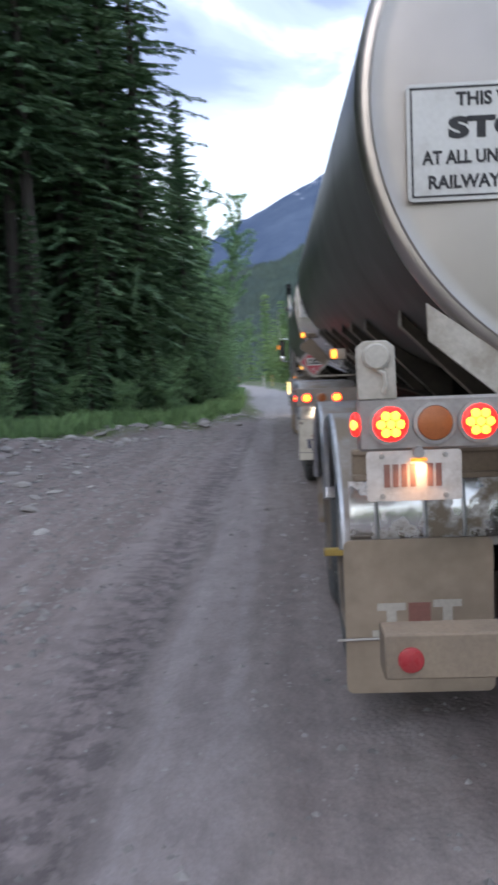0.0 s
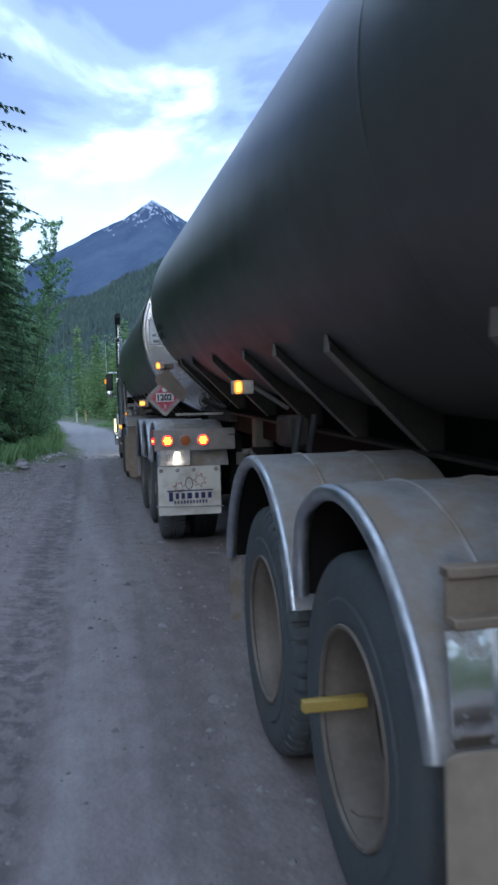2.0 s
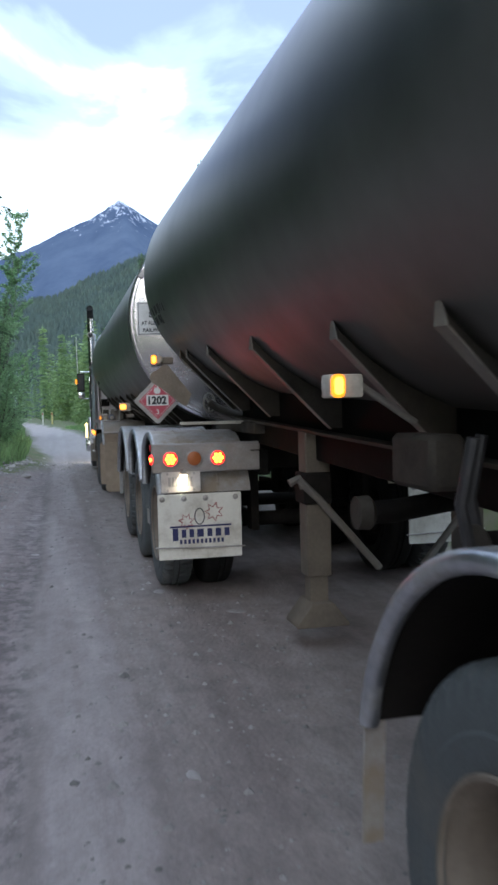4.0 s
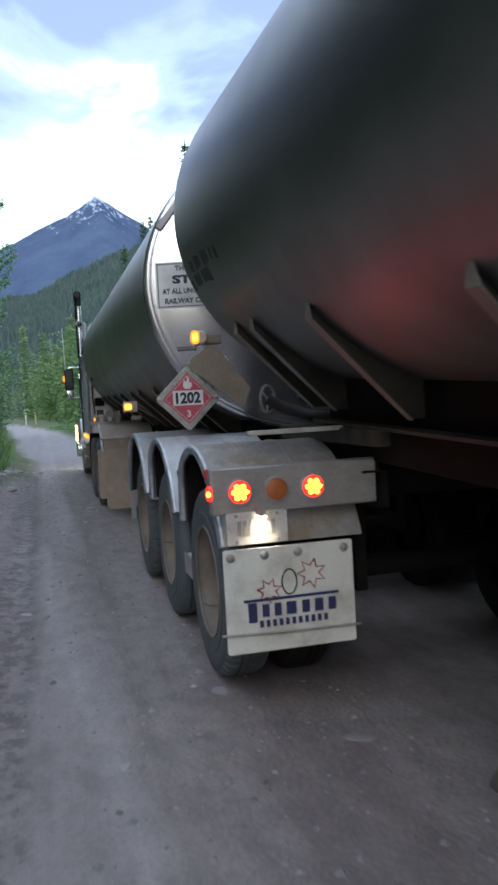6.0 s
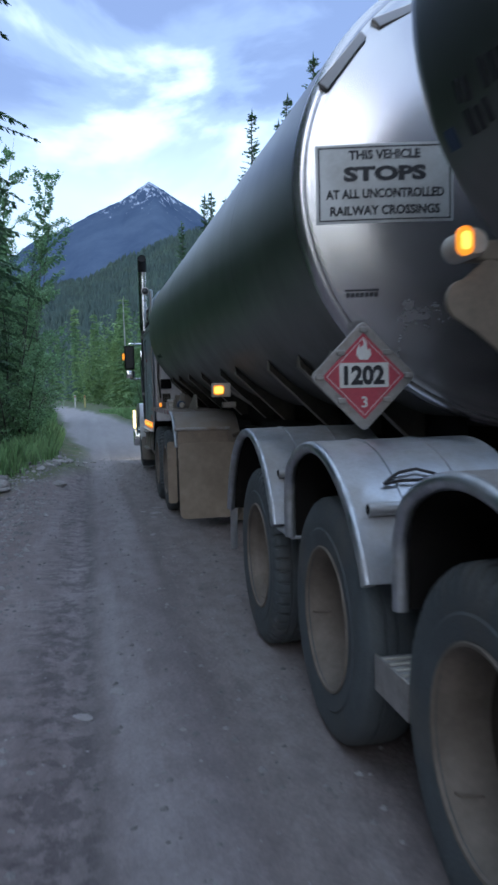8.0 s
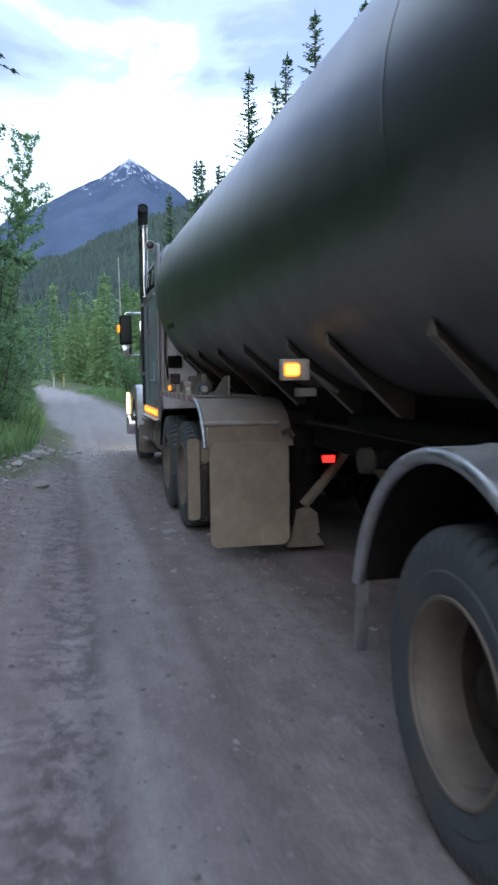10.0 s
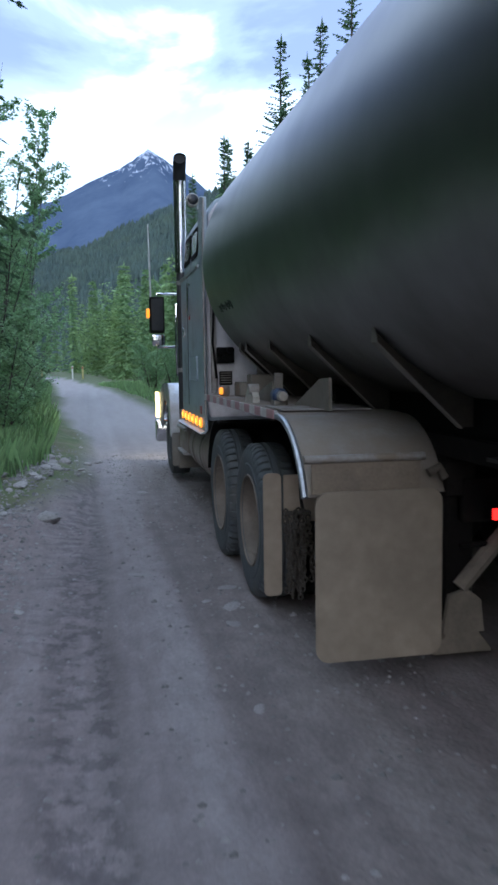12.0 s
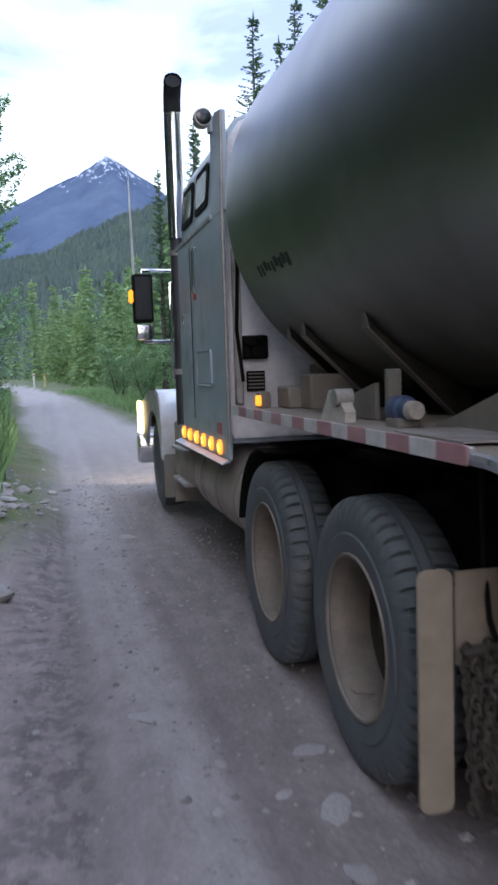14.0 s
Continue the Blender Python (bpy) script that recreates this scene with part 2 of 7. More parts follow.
M_SIGN = mat("white_sign_sheet", (0.66, 0.67, 0.66), (0.58, 0.59, 0.58), 0.45, 0, 3, 0.02, 60, dust=(0.40, 0.37, 0.33), dust_amt=0.26, dust_scale=3)
M_INK = mat("black_print", (0.020, 0.021, 0.024), (0.035, 0.035, 0.04), 0.6)
M_FLAPWHITE = mat("white_rubber_flap", (0.78, 0.76, 0.69), (0.68, 0.65, 0.58), 0.6, 0, 4, 0.06, 60, dust=(0.38, 0.33, 0.26), dust_amt=0.30, dust_scale=4)
M_FADED = mat("faded_green_print", (0.022, 0.040, 0.030), (0.034, 0.052, 0.040), 0.6)
M_NAVY = mat("navy_print", (0.02, 0.025, 0.09), (0.03, 0.035, 0.12), 0.6)
M_REDPRINT = mat("red_print", (0.34, 0.03, 0.035), (0.26, 0.04, 0.04), 0.6)
M_DULLRED = mat("faded_red_print", (0.27, 0.115, 0.095), (0.24, 0.13, 0.10), 0.7)
M_DULLWHITE = mat("faded_white_print", (0.52, 0.50, 0.45), (0.42, 0.39, 0.34), 0.7)
M_PLACARD = mat("red_placard", (0.50, 0.085, 0.115), (0.42, 0.075, 0.10), 0.45, 0, 4, 0.03, 60, dust=(0.34, 0.22, 0.20), dust_amt=0.22, dust_scale=6)
M_HOLDER = mat("placard_holder_metal", (0.46, 0.44, 0.42), (0.36, 0.34, 0.32), 0.5, 0.6, 8, 0.08, 60, dust=TAN, dust_amt=0.3, dust_scale=6)
M_PRINTWHITE = mat("white_print", (0.72, 0.72, 0.70), (0.62, 0.61, 0.58), 0.55)
M_PLATE = mat("licence_plate_sheet", (0.66, 0.62, 0.58), (0.54, 0.48, 0.44), 0.5, 0, 8, 0.05, 60, dust=TAN, dust_amt=0.25, dust_scale=9)
M_AMBERDULL = mat("unlit_amber_lens", (0.42, 0.13, 0.04), (0.34, 0.10, 0.03), 0.35, 0, 8, 0.1, 120)
M_REFLRED = mat("red_reflector", (0.42, 0.04, 0.05), (0.34, 0.05, 0.05), 0.3, 0, 9, 0.1, 160)
M_TAPEW = mat("white_tape", (0.60, 0.58, 0.58), (0.48, 0.45, 0.44), 0.45, 0, 9, 0.05, 90)
M_TAPER = mat("red_tape", (0.42, 0.22, 0.24), (0.36, 0.19, 0.20), 0.45, 0, 9, 0.05, 90)
M_YELLOW = mat("yellow_strap", (0.55, 0.40, 0.10), (0.45, 0.32, 0.09), 0.6, 0, 9, 0.1, 90)
M_BLUECAP = mat("blue_coupling", (0.05, 0.08, 0.16), (0.07, 0.09, 0.14), 0.5, 0.2)
M_CHAIN = mat("rusty_chain_steel", (0.11, 0.095, 0.08), (0.07, 0.06, 0.05), 0.7, 0.4, 20, 0.2, 90)
M_GLASS = mat("dark_window_glass", (0.015, 0.017, 0.02), (0.02, 0.022, 0.026), 0.16, 0, 2, 0, 60, rvar=0.03)
M_FUEL = mat("dusty_fuel_tank", (0.46, 0.40, 0.36), (0.36, 0.30, 0.27), 0.5, 0.6, 4, 0.06, 70, dust=(0.27, 0.22, 0.18), dust_amt=0.55, dust_scale=2.5)
M_LEG = mat("grimy_leg_paint", (0.17, 0.142, 0.112), (0.115, 0.096, 0.077), 0.8, 0, 4, 0.2, 50)
M_BRACE = mat("mud_coated_brace", (0.27, 0.225, 0.178), (0.19, 0.158, 0.124), 0.85, 0, 4, 0.2, 50)
G_RED = glow("lit_red_lens", (1.0, 0.014, 0.010), 3.6)
G_LED = glow("lit_led", (1.0, 0.42, 0.03), 6.0)
G_AMBER = glow("lit_amber_lens", (1.0, 0.30, 0.02), 1.5)
G_YELLOW = glow("lit_amber_core", (1.0, 0.58, 0.08), 2.4)
G_HEAD = glow("lit_turn_lamp", (1.0, 0.72, 0.30), 4.0)
G_WHITE = glow("plate_lamp_lens", (1.0, 0.88, 0.62), 9.0)

# ---- mesh tools ----
ORIGIN = {}


def thing(name, at, label, category, group="", kind=""):
    ob = new(name)
    ob.empty_display_size = 0.3
    ob.location = at
    ORIGIN[ob.name] = Vector(at)
    return tagged(ob, label, category, group, kind)


def to_object(name, bm, material, smooth=True):
    me = bpy.data.meshes.new(name)
    bmesh.ops.recalc_face_normals(bm, faces=bm.faces)
    bm.to_mesh(me)
    bm.free()
    me.materials.append(material)
    if smooth:
        for p in me.polygons:
            p.use_smooth = True
        me.set_sharp_from_angle(angle=radians(38))
    return new(name, me)


def part(name, bm, material, parent, label=""):
    """A mesh, given in world metres, as one part under parent."""
    base = ORIGIN[parent.name]
    bmesh.ops.translate(bm, verts=bm.verts, vec=-base)
    ob = to_object(name, bm, material)
    ob.parent = parent
    ORIGIN[ob.name] = base
    if label:
        tagged(ob, label)
    return ob


def box(x0, x1, y0, y1, z0, z1, bevel=0.006, bm=None, seg=1):
    own = bmesh.new()
    bmesh.ops.create_cube(own, size=1.0)
    for v in own.verts:
        v.co = Vector(((x0 + x1) / 2 + v.co.x * (x1 - x0), (y0 + y1) / 2 + v.co.y * (y1 - y0), (z0 + z1) / 2 + v.co.z * (z1 - z0)))
    if bevel:
        bmesh.ops.bevel(own, geom=own.edges[:], offset=bevel, segments=seg, affect="EDGES", profile=0.6)
    return merge(bm, own)


def merge(bm, own):
    if bm is None:
        return own
    me = bpy.data.meshes.new("tmp")
    own.to_mesh(me)
    own.free()
    bm.from_mesh(me)
    bpy.data.meshes.remove(me)
    return bm


def tube(points, r, seg=10, bm=None, caps=True, radii=None):
    """A round bar along a line of points."""
    bm = bm or bmesh.new()
    pts = [Vector(p) for p in points]
    rings = []
    side = None
    for i, p in enumerate(pts):
        d = (pts[min(i + 1, len(pts) - 1)] - pts[max(i - 1, 0)]).normalized()
        if side is None:
            side = d.cross(Vector((0, 0, 1)) if abs(d.z) < 0.9 else Vector((1, 0, 0))).normalized()
        side = (side - d * side.dot(d)).normalized()
        up = d.cross(side)
        rr = radii[i] if radii else r
        rings.append([bm.verts.new(p + side * (rr * math.cos(a)) + up * (rr * math.sin(a)))
                      for a in (2 * math.pi * k / seg for k in range(seg))])
    for a, b in zip(rings, rings[1:]):
        for k in range(seg):
            bm.faces.new((a[k], a[(k + 1) % seg], b[(k + 1) % seg], b[k]))
    if caps:
        bm.faces.new(rings[0][::-1])
        bm.faces.new(rings[-1])
    return bm


def lathe(profile, axis, centre, seg=64, bm=None):
    """Turns a profile of (radius, along) round an axis through centre."""
    bm = bm or bmesh.new()
    c = Vector(centre)
    rings = []
    for r, h in profile:
        ring = []
        for k in range(seg if r > 1e-6 else 1):
            a = 2 * math.pi * k / seg
            u, v = r * math.cos(a), r * math.sin(a)
            ring.append(bm.verts.new(c + Vector({"x": (h, u, v), "y": (u, h, v), "z": (u, v, h)}[axis])))
        rings.append(ring)
    for a, b in zip(rings, rings[1:]):
        if len(a) == 1 and len(b) == 1:
            continue
        for k in range(seg):
            q = [a[k % len(a)], a[(k + 1) % len(a)], b[(k + 1) % len(b)], b[k % len(b)]]
            q = [v for i, v in enumerate(q) if v not in q[:i]]
            bm.faces.new(q)
    return bm


def sheet(line, x0, x1, th=0.008, bm=None):
    """A bent sheet: a line of (y, z) drawn out from x0 to x1, with thickness."""
    bm = bm or bmesh.new()
    P = [Vector((0, y, z)) for y, z in line]
    rows = []
    for i, p in enumerate(P):
        d = (P[min(i + 1, len(P) - 1)] - P[max(i - 1, 0)]).normalized()
        n = Vector((0, -d.z, d.y)) * (th / 2)
        rows.append([bm.verts.new(Vector((x, 0, 0)) + p + s * n) for x, s in ((x0, 1), (x1, 1), (x1, -1), (x0, -1))])
    for a, b in zip(rows, rows[1:]):
        for k in range(4):
            bm.faces.new((a[k], a[(k + 1) % 4], b[(k + 1) % 4], b[k]))
    bm.faces.new(rows[0][::-1])
    bm.faces.new(rows[-1])
    return bm


def slab(outline, axis, at, th, bm=None, bevel=0.0):
    """A flat plate: an outline drawn in the plane across axis, th thick from at."""
    own = bmesh.new()
    lo, hi = [], []
    for u, v in outline:
        for row, h in ((lo, at), (hi, at + th)):
            row.append(own.verts.new({"x": (h, u, v), "y": (u, h, v), "z": (u, v, h)}[axis]))
    own.faces.new(lo)
    own.faces.new(hi[::-1])
    n = len(lo)
    for k in range(n):
        own.faces.new((lo[k], lo[(k + 1) % n], hi[(k + 1) % n], hi[k]))
    bmesh.ops.recalc_face_normals(own, faces=own.faces)
    if bevel:
        bmesh.ops.bevel(own, geom=own.edges[:], offset=bevel, segments=1, affect="EDGES")
    return merge(bm, own)


def rounded(u0, u1, v0, v1, r, n=5):
    pts = []
    for cu, cv, a0 in ((u1 - r, v1 - r, 0), (u0 + r, v1 - r, 90), (u0 + r, v0 + r, 180), (u1 - r, v0 + r, 270)):
        for k in range(n + 1):
            a = radians(a0 + 90 * k / n)
            pts.append((cu + r * math.cos(a), cv + r * math.sin(a)))
    return pts


def arc(cy, cz, r, a0, a1, n=20):
    return [(cy + r * math.cos(radians(a0 + (a1 - a0) * k / n)), cz + r * math.sin(radians(a0 + (a1 - a0) * k / n))) for k in range(n + 1)]


def lettering(text, size, centre, width=None, depth=0.002, heavy=0.0):
    """Printed words on an upright face that looks towards -y, as a bmesh in world metres."""
    cu = bpy.data.curves.new("words", "FONT")
    cu.body, cu.size, cu.align_x, cu.align_y = text, 1.0, "CENTER", "CENTER"
    cu.extrude, cu.offset, cu.resolution_u = 0.001, heavy, 3
    ob = bpy.data.objects.new("words", cu)
    scene.collection.objects.link(ob)
    bpy.context.view_layer.update()
    me = bpy.data.meshes.new_from_object(ob.evaluated_get(bpy.context.evaluated_depsgraph_get()))
    bm = bmesh.new()
    bm.from_mesh(me)
    bpy.data.objects.remove(ob)
    bpy.data.meshes.remove(me)
    xs = [v.co.x for v in bm.verts]
    ys = [v.co.y for v in bm.verts]
    kx = (width / (max(xs) - min(xs))) if width else size / (max(ys) - min(ys))
    kz = size / (max(ys) - min(ys))
    mx_, my_ = (max(xs) + min(xs)) / 2, (max(ys) + min(ys)) / 2
    for v in bm.verts:
        v.co = Vector((centre[0] + (v.co.x - mx_) * kx, centre[1] + (-depth if v.co.z > 0 else 0), centre[2] + (v.co.y - my_) * kz))
    return bm

# ---- wheels ----
WHEEL_MESH = {}


def tyre_bm(lugs=True):
    """A truck tyre lying on its axle along x; the outer sidewall is at x = 0."""
    prof = [(0.288, 0.022), (0.300, 0.008), (0.330, 0.002), (0.372, 0.000), (0.380, 0.006), (0.420, 0.001), (0.462, 0.006), (0.488, 0.014), (0.506, 0.026),
            (0.518, 0.044), (0.522, 0.085), (0.508, 0.090), (0.508, 0.097), (0.522, 0.102), (0.523, 0.130), (0.509, 0.135), (0.509, 0.142),
            (0.523, 0.147), (0.522, 0.180), (0.518, 0.218), (0.508, 0.243), (0.488, 0.256), (0.42, 0.268), (0.36, 0.268), (0.300, 0.262), (0.288, 0.248)]
    prof = [(0.320 + (r - 0.288) * 0.988, h) for r, h in prof]
    if not lugs:
        return lathe(prof, "x", (0, 0, 0), 96)
    # shoulder blocks: slots with steep walls cut in from the edge of the tread
    pitch = 2 * math.pi / 50
    turns = [pitch * (k + u) for k in range(50) for u in (0.0, 0.05, 0.30, 0.35)]
    bm = bmesh.new()
    rings = []
    for r, h in prof:
        ring = []
        for k, a in enumerate(turns):
            q = r
            if k % 4 in (1, 2) and (h < 0.088 or h > 0.176) and r > 0.505:
                q = r - (0.022 if r > 0.53 else 0.011)
            ring.append(bm.verts.new((h, q * math.cos(a), q * math.sin(a))))
        rings.append(ring)
    n = len(turns)
    for a, b in zip(rings, rings[1:]):
        for k in range(n):
            bm.faces.new((a[k], a[(k + 1) % n], b[(k + 1) % n], b[k]))
    return bm


def rim_bm():
    """Flange and deep barrel of a steel rim, curving in to the disc."""
    prof = [(0.276, 0.014), (0.279, 0.003), (0.288, 0.001), (0.292, 0.008), (0.287, 0.018), (0.283, 0.030), (0.274, 0.042), (0.266, 0.075), (0.262, 0.130), (0.259, 0.168), (0.256, 0.190)]
    return lathe([(r * 1.128, h) for r, h in prof], "x", (0, 0, 0), 64)


def disc_bm():
    """Wheel centre: dished disc set deep in the rim, with a hub and a ring of nuts."""
    prof = [(0.256, 0.190), (0.248, 0.218), (0.232, 0.240), (0.210, 0.252), (0.165, 0.256), (0.155, 0.250), (0.115, 0.248), (0.105, 0.240), (0.100, 0.165), (0.092, 0.150),
            (0.082, 0.145), (0.06, 0.142), (0.0, 0.140)]
    bm = lathe([(r * 1.128, h) for r, h in prof], "x", (0, 0, 0), 48)
    for k in range(10):
        a = 2 * math.pi * k / 10
        c = Vector((0, 0.152 * math.cos(a), 0.152 * math.sin(a)))
        tube([c + Vector((0.252, 0, 0)), c + Vector((0.212, 0, 0))], 0.015, 6, bm)
    return bm


def valve_bm():
    a = radians(-105)
    c = Vector((0.02, 0.285 * math.cos(a), 0.285 * math.sin(a)))
    return tube([c + Vector((0.10, 0, 0)), c + Vector((0.02, 0.006, 0.012)), c + Vector((-0.004, 0.020, 0.028))], 0.005, 6)


def shared(key, make, material):
    if key not in WHEEL_MESH:
        ob = to_object(key, make(), material)
        WHEEL_MESH[key] = ob.data
        bpy.data.objects.remove(ob)
    return WHEEL_MESH[key]


def wheel(parent, side, y, z, turn, x=-1.30, dual=True, lugs=True):
    """Dual wheel at the truck's edge: side -1 is the driver's side."""
    base = ORIGIN[parent.name]
    w = new("wheel", shared("wheel", disc_bm, M_HUB))
    w.parent = parent
    w.location = Vector((x * -side, y, z)) - base
    w.rotation_euler = (radians(turn) * -side, 0, 0 if side < 0 else math.pi)
    tagged(w, "dusty dished wheel centre with a ring of nuts")

    def sub(name, key, make, material, off=0.0, flip=False, label=""):
        ob = new(name, shared(key, make, material))
        ob.parent = w
        ob.location = (off, 0, 0)
        if flip:
            ob.rotation_euler = (0, 0, math.pi)
        if label:
            tagged(ob, label)

    sub("tyre", "tyre" if lugs else "tyre_smooth", (lambda: tyre_bm(lugs)), M_TYRE, label="dusty black tyre with worn tread blocks")
    sub("rim", "rim", rim_bm, M_RIM, label="deep steel rim coated in pale mud")
    sub("valve", "valve", valve_bm, M_RIM)
    if dual:
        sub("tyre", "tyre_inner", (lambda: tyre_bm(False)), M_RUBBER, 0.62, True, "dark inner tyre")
    return w


# ---- tank trailers ----
ZC = 2.42


def rise(bm, y0, slope):
    """Tilts a form that lies along y, so that it climbs towards the front."""
    for v in bm.verts:
        v.co.z += slope * (v.co.y - y0)
    return bm


REAR_RISE, LEAD_RISE = 0.047, 0.0065
REAR_SECTION, LEAD_SECTION = (1.295, 1.095, 2.312), (1.330, 1.180, 2.460)


def oval(bm, section):
    """Presses a round form about the axis at height ZC into a tank's oval section: half width, half height, height of the axis."""
    a, b, zc = section
    for v in bm.verts:
        v.co.x, v.co.z = v.co.x * a, zc + (v.co.z - ZC) * b
    return bm


def flank_z(section, x):
    a, b, zc = section
    return zc - b * math.sqrt(1 - (x / a) ** 2)


def tank_bm(y0, y1):
    prof = [(0.973, y0 - 0.012), (0.990, y0 + 0.002), (1.0, y0 + 0.035), (1.0, y0 + 0.10)]
    n = 10
    prof += [(1.0, y0 + 0.10 + (y1 - 0.34 - y0) * k / n) for k in range(1, n + 1)]
    for k in range(1, 9):
        a = radians(90 * k / 9)
        prof.append((1 - 0.125 * (1 - math.cos(a)), y1 - 0.22 + 0.16 * math.sin(a)))
    prof += [(0.7, y1 + 0.0), (0.39, y1 + 0.06), (0.0, y1 + 0.08)]
    return lathe(prof, "y", (0, 0, ZC), 128)


def head_bm(y0, bulge, e=0.8):
    q = 0.972
    prof = [(q, y0 - 0.010), (q - 0.009, y0 - 0.017)]
    prof += [(q * k, y0 - 0.010 - bulge * (1 - k * k) ** e) for k in (0.975, 0.95, 0.92, 0.88, 0.82, 0.74, 0.62, 0.46, 0.3, 0.15)]
    prof += [(0.0, y0 - 0.010 - bulge)]
    return lathe(prof, "y", (0, 0, ZC), 128)


def head_y(x, z, section=LEAD_SECTION, y0=9.11, bulge=0.21):
    """Where the dished rear head of the lead tank stands at x, z."""
    a, b, zc = section
    return y0 - 0.010 - bulge * max(0.0, 1 - (x / a / 0.972) ** 2 - ((z - zc) / b / 0.972) ** 2)


def drape(bm):
    """Lays a flat sheet drawn about y = 0 on the lead tank's rear head."""
    for v in bm.verts:
        v.co.y += head_y(v.co.x, v.co.z) - 0.002
    return bm


def rim_ring_bm(y0):
    return lathe([(0.969, y0 - 0.014), (0.984, y0 - 0.013), (0.995, y0 - 0.004), (1.0025, y0 + 0.020), (1.0025, y0 + 0.060), (1.0, y0 + 0.064)], "y", (0, 0, ZC), 128)


def seam_bm(y):
    return lathe([(1.0004, y - 0.012), (1.0014, y - 0.005), (1.0014, y + 0.005), (1.0004, y + 0.012)], "y", (0, 0, ZC), 128)


def rib_bm(y, side, section, low):
    """Web of a gusset between tank flank and frame."""
    top = flank_z(section, -1.03)
    inner = [(x, flank_z(section, x) + 0.012) for x in (-0.40, -0.55, -0.70, -0.85, -0.95, -1.00)]
    pts = [(-1.032, top + 0.012), (-1.036, top - 0.06), (-0.58, low), (-0.40, low)] + inner
    return slab([(x * -side, z) for x, z in pts], "y", y, 0.008)


def rib_lip_bm(y, side, section, low):
    """Folded flange along a gusset's outer edge, wide at the top and tapering down."""
    s = -side
    top = flank_z(section, -1.03)
    bm = bmesh.new()
    rows = []
    for x, z, wide in ((-1.034, top + 0.02, 0.02), (-1.040, top - 0.06, 0.075), (-0.58, low, 0.045)):
        p, n = Vector((x * s, 0, z)), Vector((-0.004 * s, 0, -0.004))
        rows.append([bm.verts.new(p + v) for v in (Vector((0, y + 0.008, 0)), Vector((0, y - wide, 0)), n + Vector((0, y - wide, 0)), n + Vector((0, y + 0.008, 0)))])
    for a, b in zip(rows, rows[1:]):
        for k in range(4):
            bm.faces.new((a[k], a[(k + 1) % 4], b[(k + 1) % 4], b[k]))
    bm.faces.new(rows[0][::-1])
    bm.faces.new(rows[-1])
    return bm


def gussets(parent, places, y0, slope, section, low):
    for y in places:
        for s in (-1, 1):
            # shaded web and lit flange are painted as dark and pale metal
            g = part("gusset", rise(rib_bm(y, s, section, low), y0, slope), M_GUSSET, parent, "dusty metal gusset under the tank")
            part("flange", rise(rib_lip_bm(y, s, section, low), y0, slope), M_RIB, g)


def fender_set(parent, cy, cz, r, a0, a1, skin, side=-1, x_out=1.335, x_in=0.60, drop=None):
    s = side
    line = arc(cy, cz, r, a0, a1, 26)
    if drop:
        y_, z_ = line[-1]
        line = line + [(y_ + a, z_ + b) for a, b in ((0.028, -0.026), (0.052, -0.060), (0.071, -0.105), (0.084, -0.165), (0.090, -0.235))] + [(y_ + 0.093, drop)]
    f = part("fender", sheet(line, s * x_out, s * x_in), skin, parent, "half-round aluminium fender filmed with dust")
    part("edge_bead", tube([(s * (x_out - 0.004), cy + (y - cy) * (1 - 0.022 / r), cz + (z - cz) * (1 - 0.022 / r)) for y, z in line], 0.027, 10), M_BEAD, f, "polished rolled edge")
    # added dark sheet: grime and the shade inside the fender as colour
    k = 1 - 0.018 / r
    part("shade_sheet", sheet([(cy + (y - cy) * k, cz + (z - cz) * k) for y, z in line], s * (x_out - 0.035), s * x_in, 0.006), M_FRAME, f, "dark sheet for the grimy, shaded underside")
    for xr in (1.12, 0.86):
        part("ridge", tube([(s * xr, cy + (y - cy) * 1.004, cz + (z - cz) * 1.004) for y, z in arc(cy, cz, r, a0 + 4 * (1 if a1 > a0 else -1), a1, 24)], 0.008, 6), skin, f)
    return f


def lamp_round(parent, x, y, z, lit=True, r=0.056):
    """Round stop lamp looking back, with a ring of bright diodes."""
    ring = part("lamp_bezel", lathe([(r + 0.012, y), (r + 0.012, y - 0.012), (r, y - 0.014), (r, y)], "y", (x, 0, z), 28), M_BAR, parent)
    prof = [(r, y - 0.004), (r * 0.96, y - 0.016), (r * 0.7, y - 0.021), (0, y - 0.023)]
    lens = part("lens", lathe(prof, "y", (x, 0, z), 28), G_RED if lit else M_AMBERDULL, ring, "glowing red lens" if lit else "unlit amber lens")
    if lit:
        for k in range(7):
            a = 2 * math.pi * k / 6
            q = 0.54 * r if k < 6 else 0.0
            part("diode", lathe([(0.0150, y - 0.018), (0.0135, y - 0.026), (0.0, y - 0.028)], "y", (x + q * math.cos(a), 0, z + q * math.sin(a)), 10), G_LED, ring)
    return ring


def side_lamp(parent, side, x, y, z):
    """Small oval lamp on the bar's end: red dome with a bright core."""
    def dome(cx, cy, a, b, c):
        bm = bmesh.new()
        bmesh.ops.create_uvsphere(bm, u_segments=18, v_segments=12, radius=1.0)
        for v in bm.verts:
            v.co = Vector((side * cx + v.co.x * a, cy + v.co.y * b, z + v.co.z * c))
        return bm
    lp = part("side_lamp", dome(x, y, 0.017, 0.030, 0.039), G_RED, parent, "glowing red side lamp")
    part("lamp_core", dome(x + 0.0035, y - 0.014, 0.0145, 0.018, 0.020), G_YELLOW, lp)


def lamp_light(name, at, colour, watts, size, aim):
    d = bpy.data.lights.new(name, "AREA")
    d.shape, d.size, d.energy, d.color, d.spread = "DISK", size, watts, colour, radians(120)
    ob = new(name, d)
    ob.matrix_world = look(at, aim)
    return ob


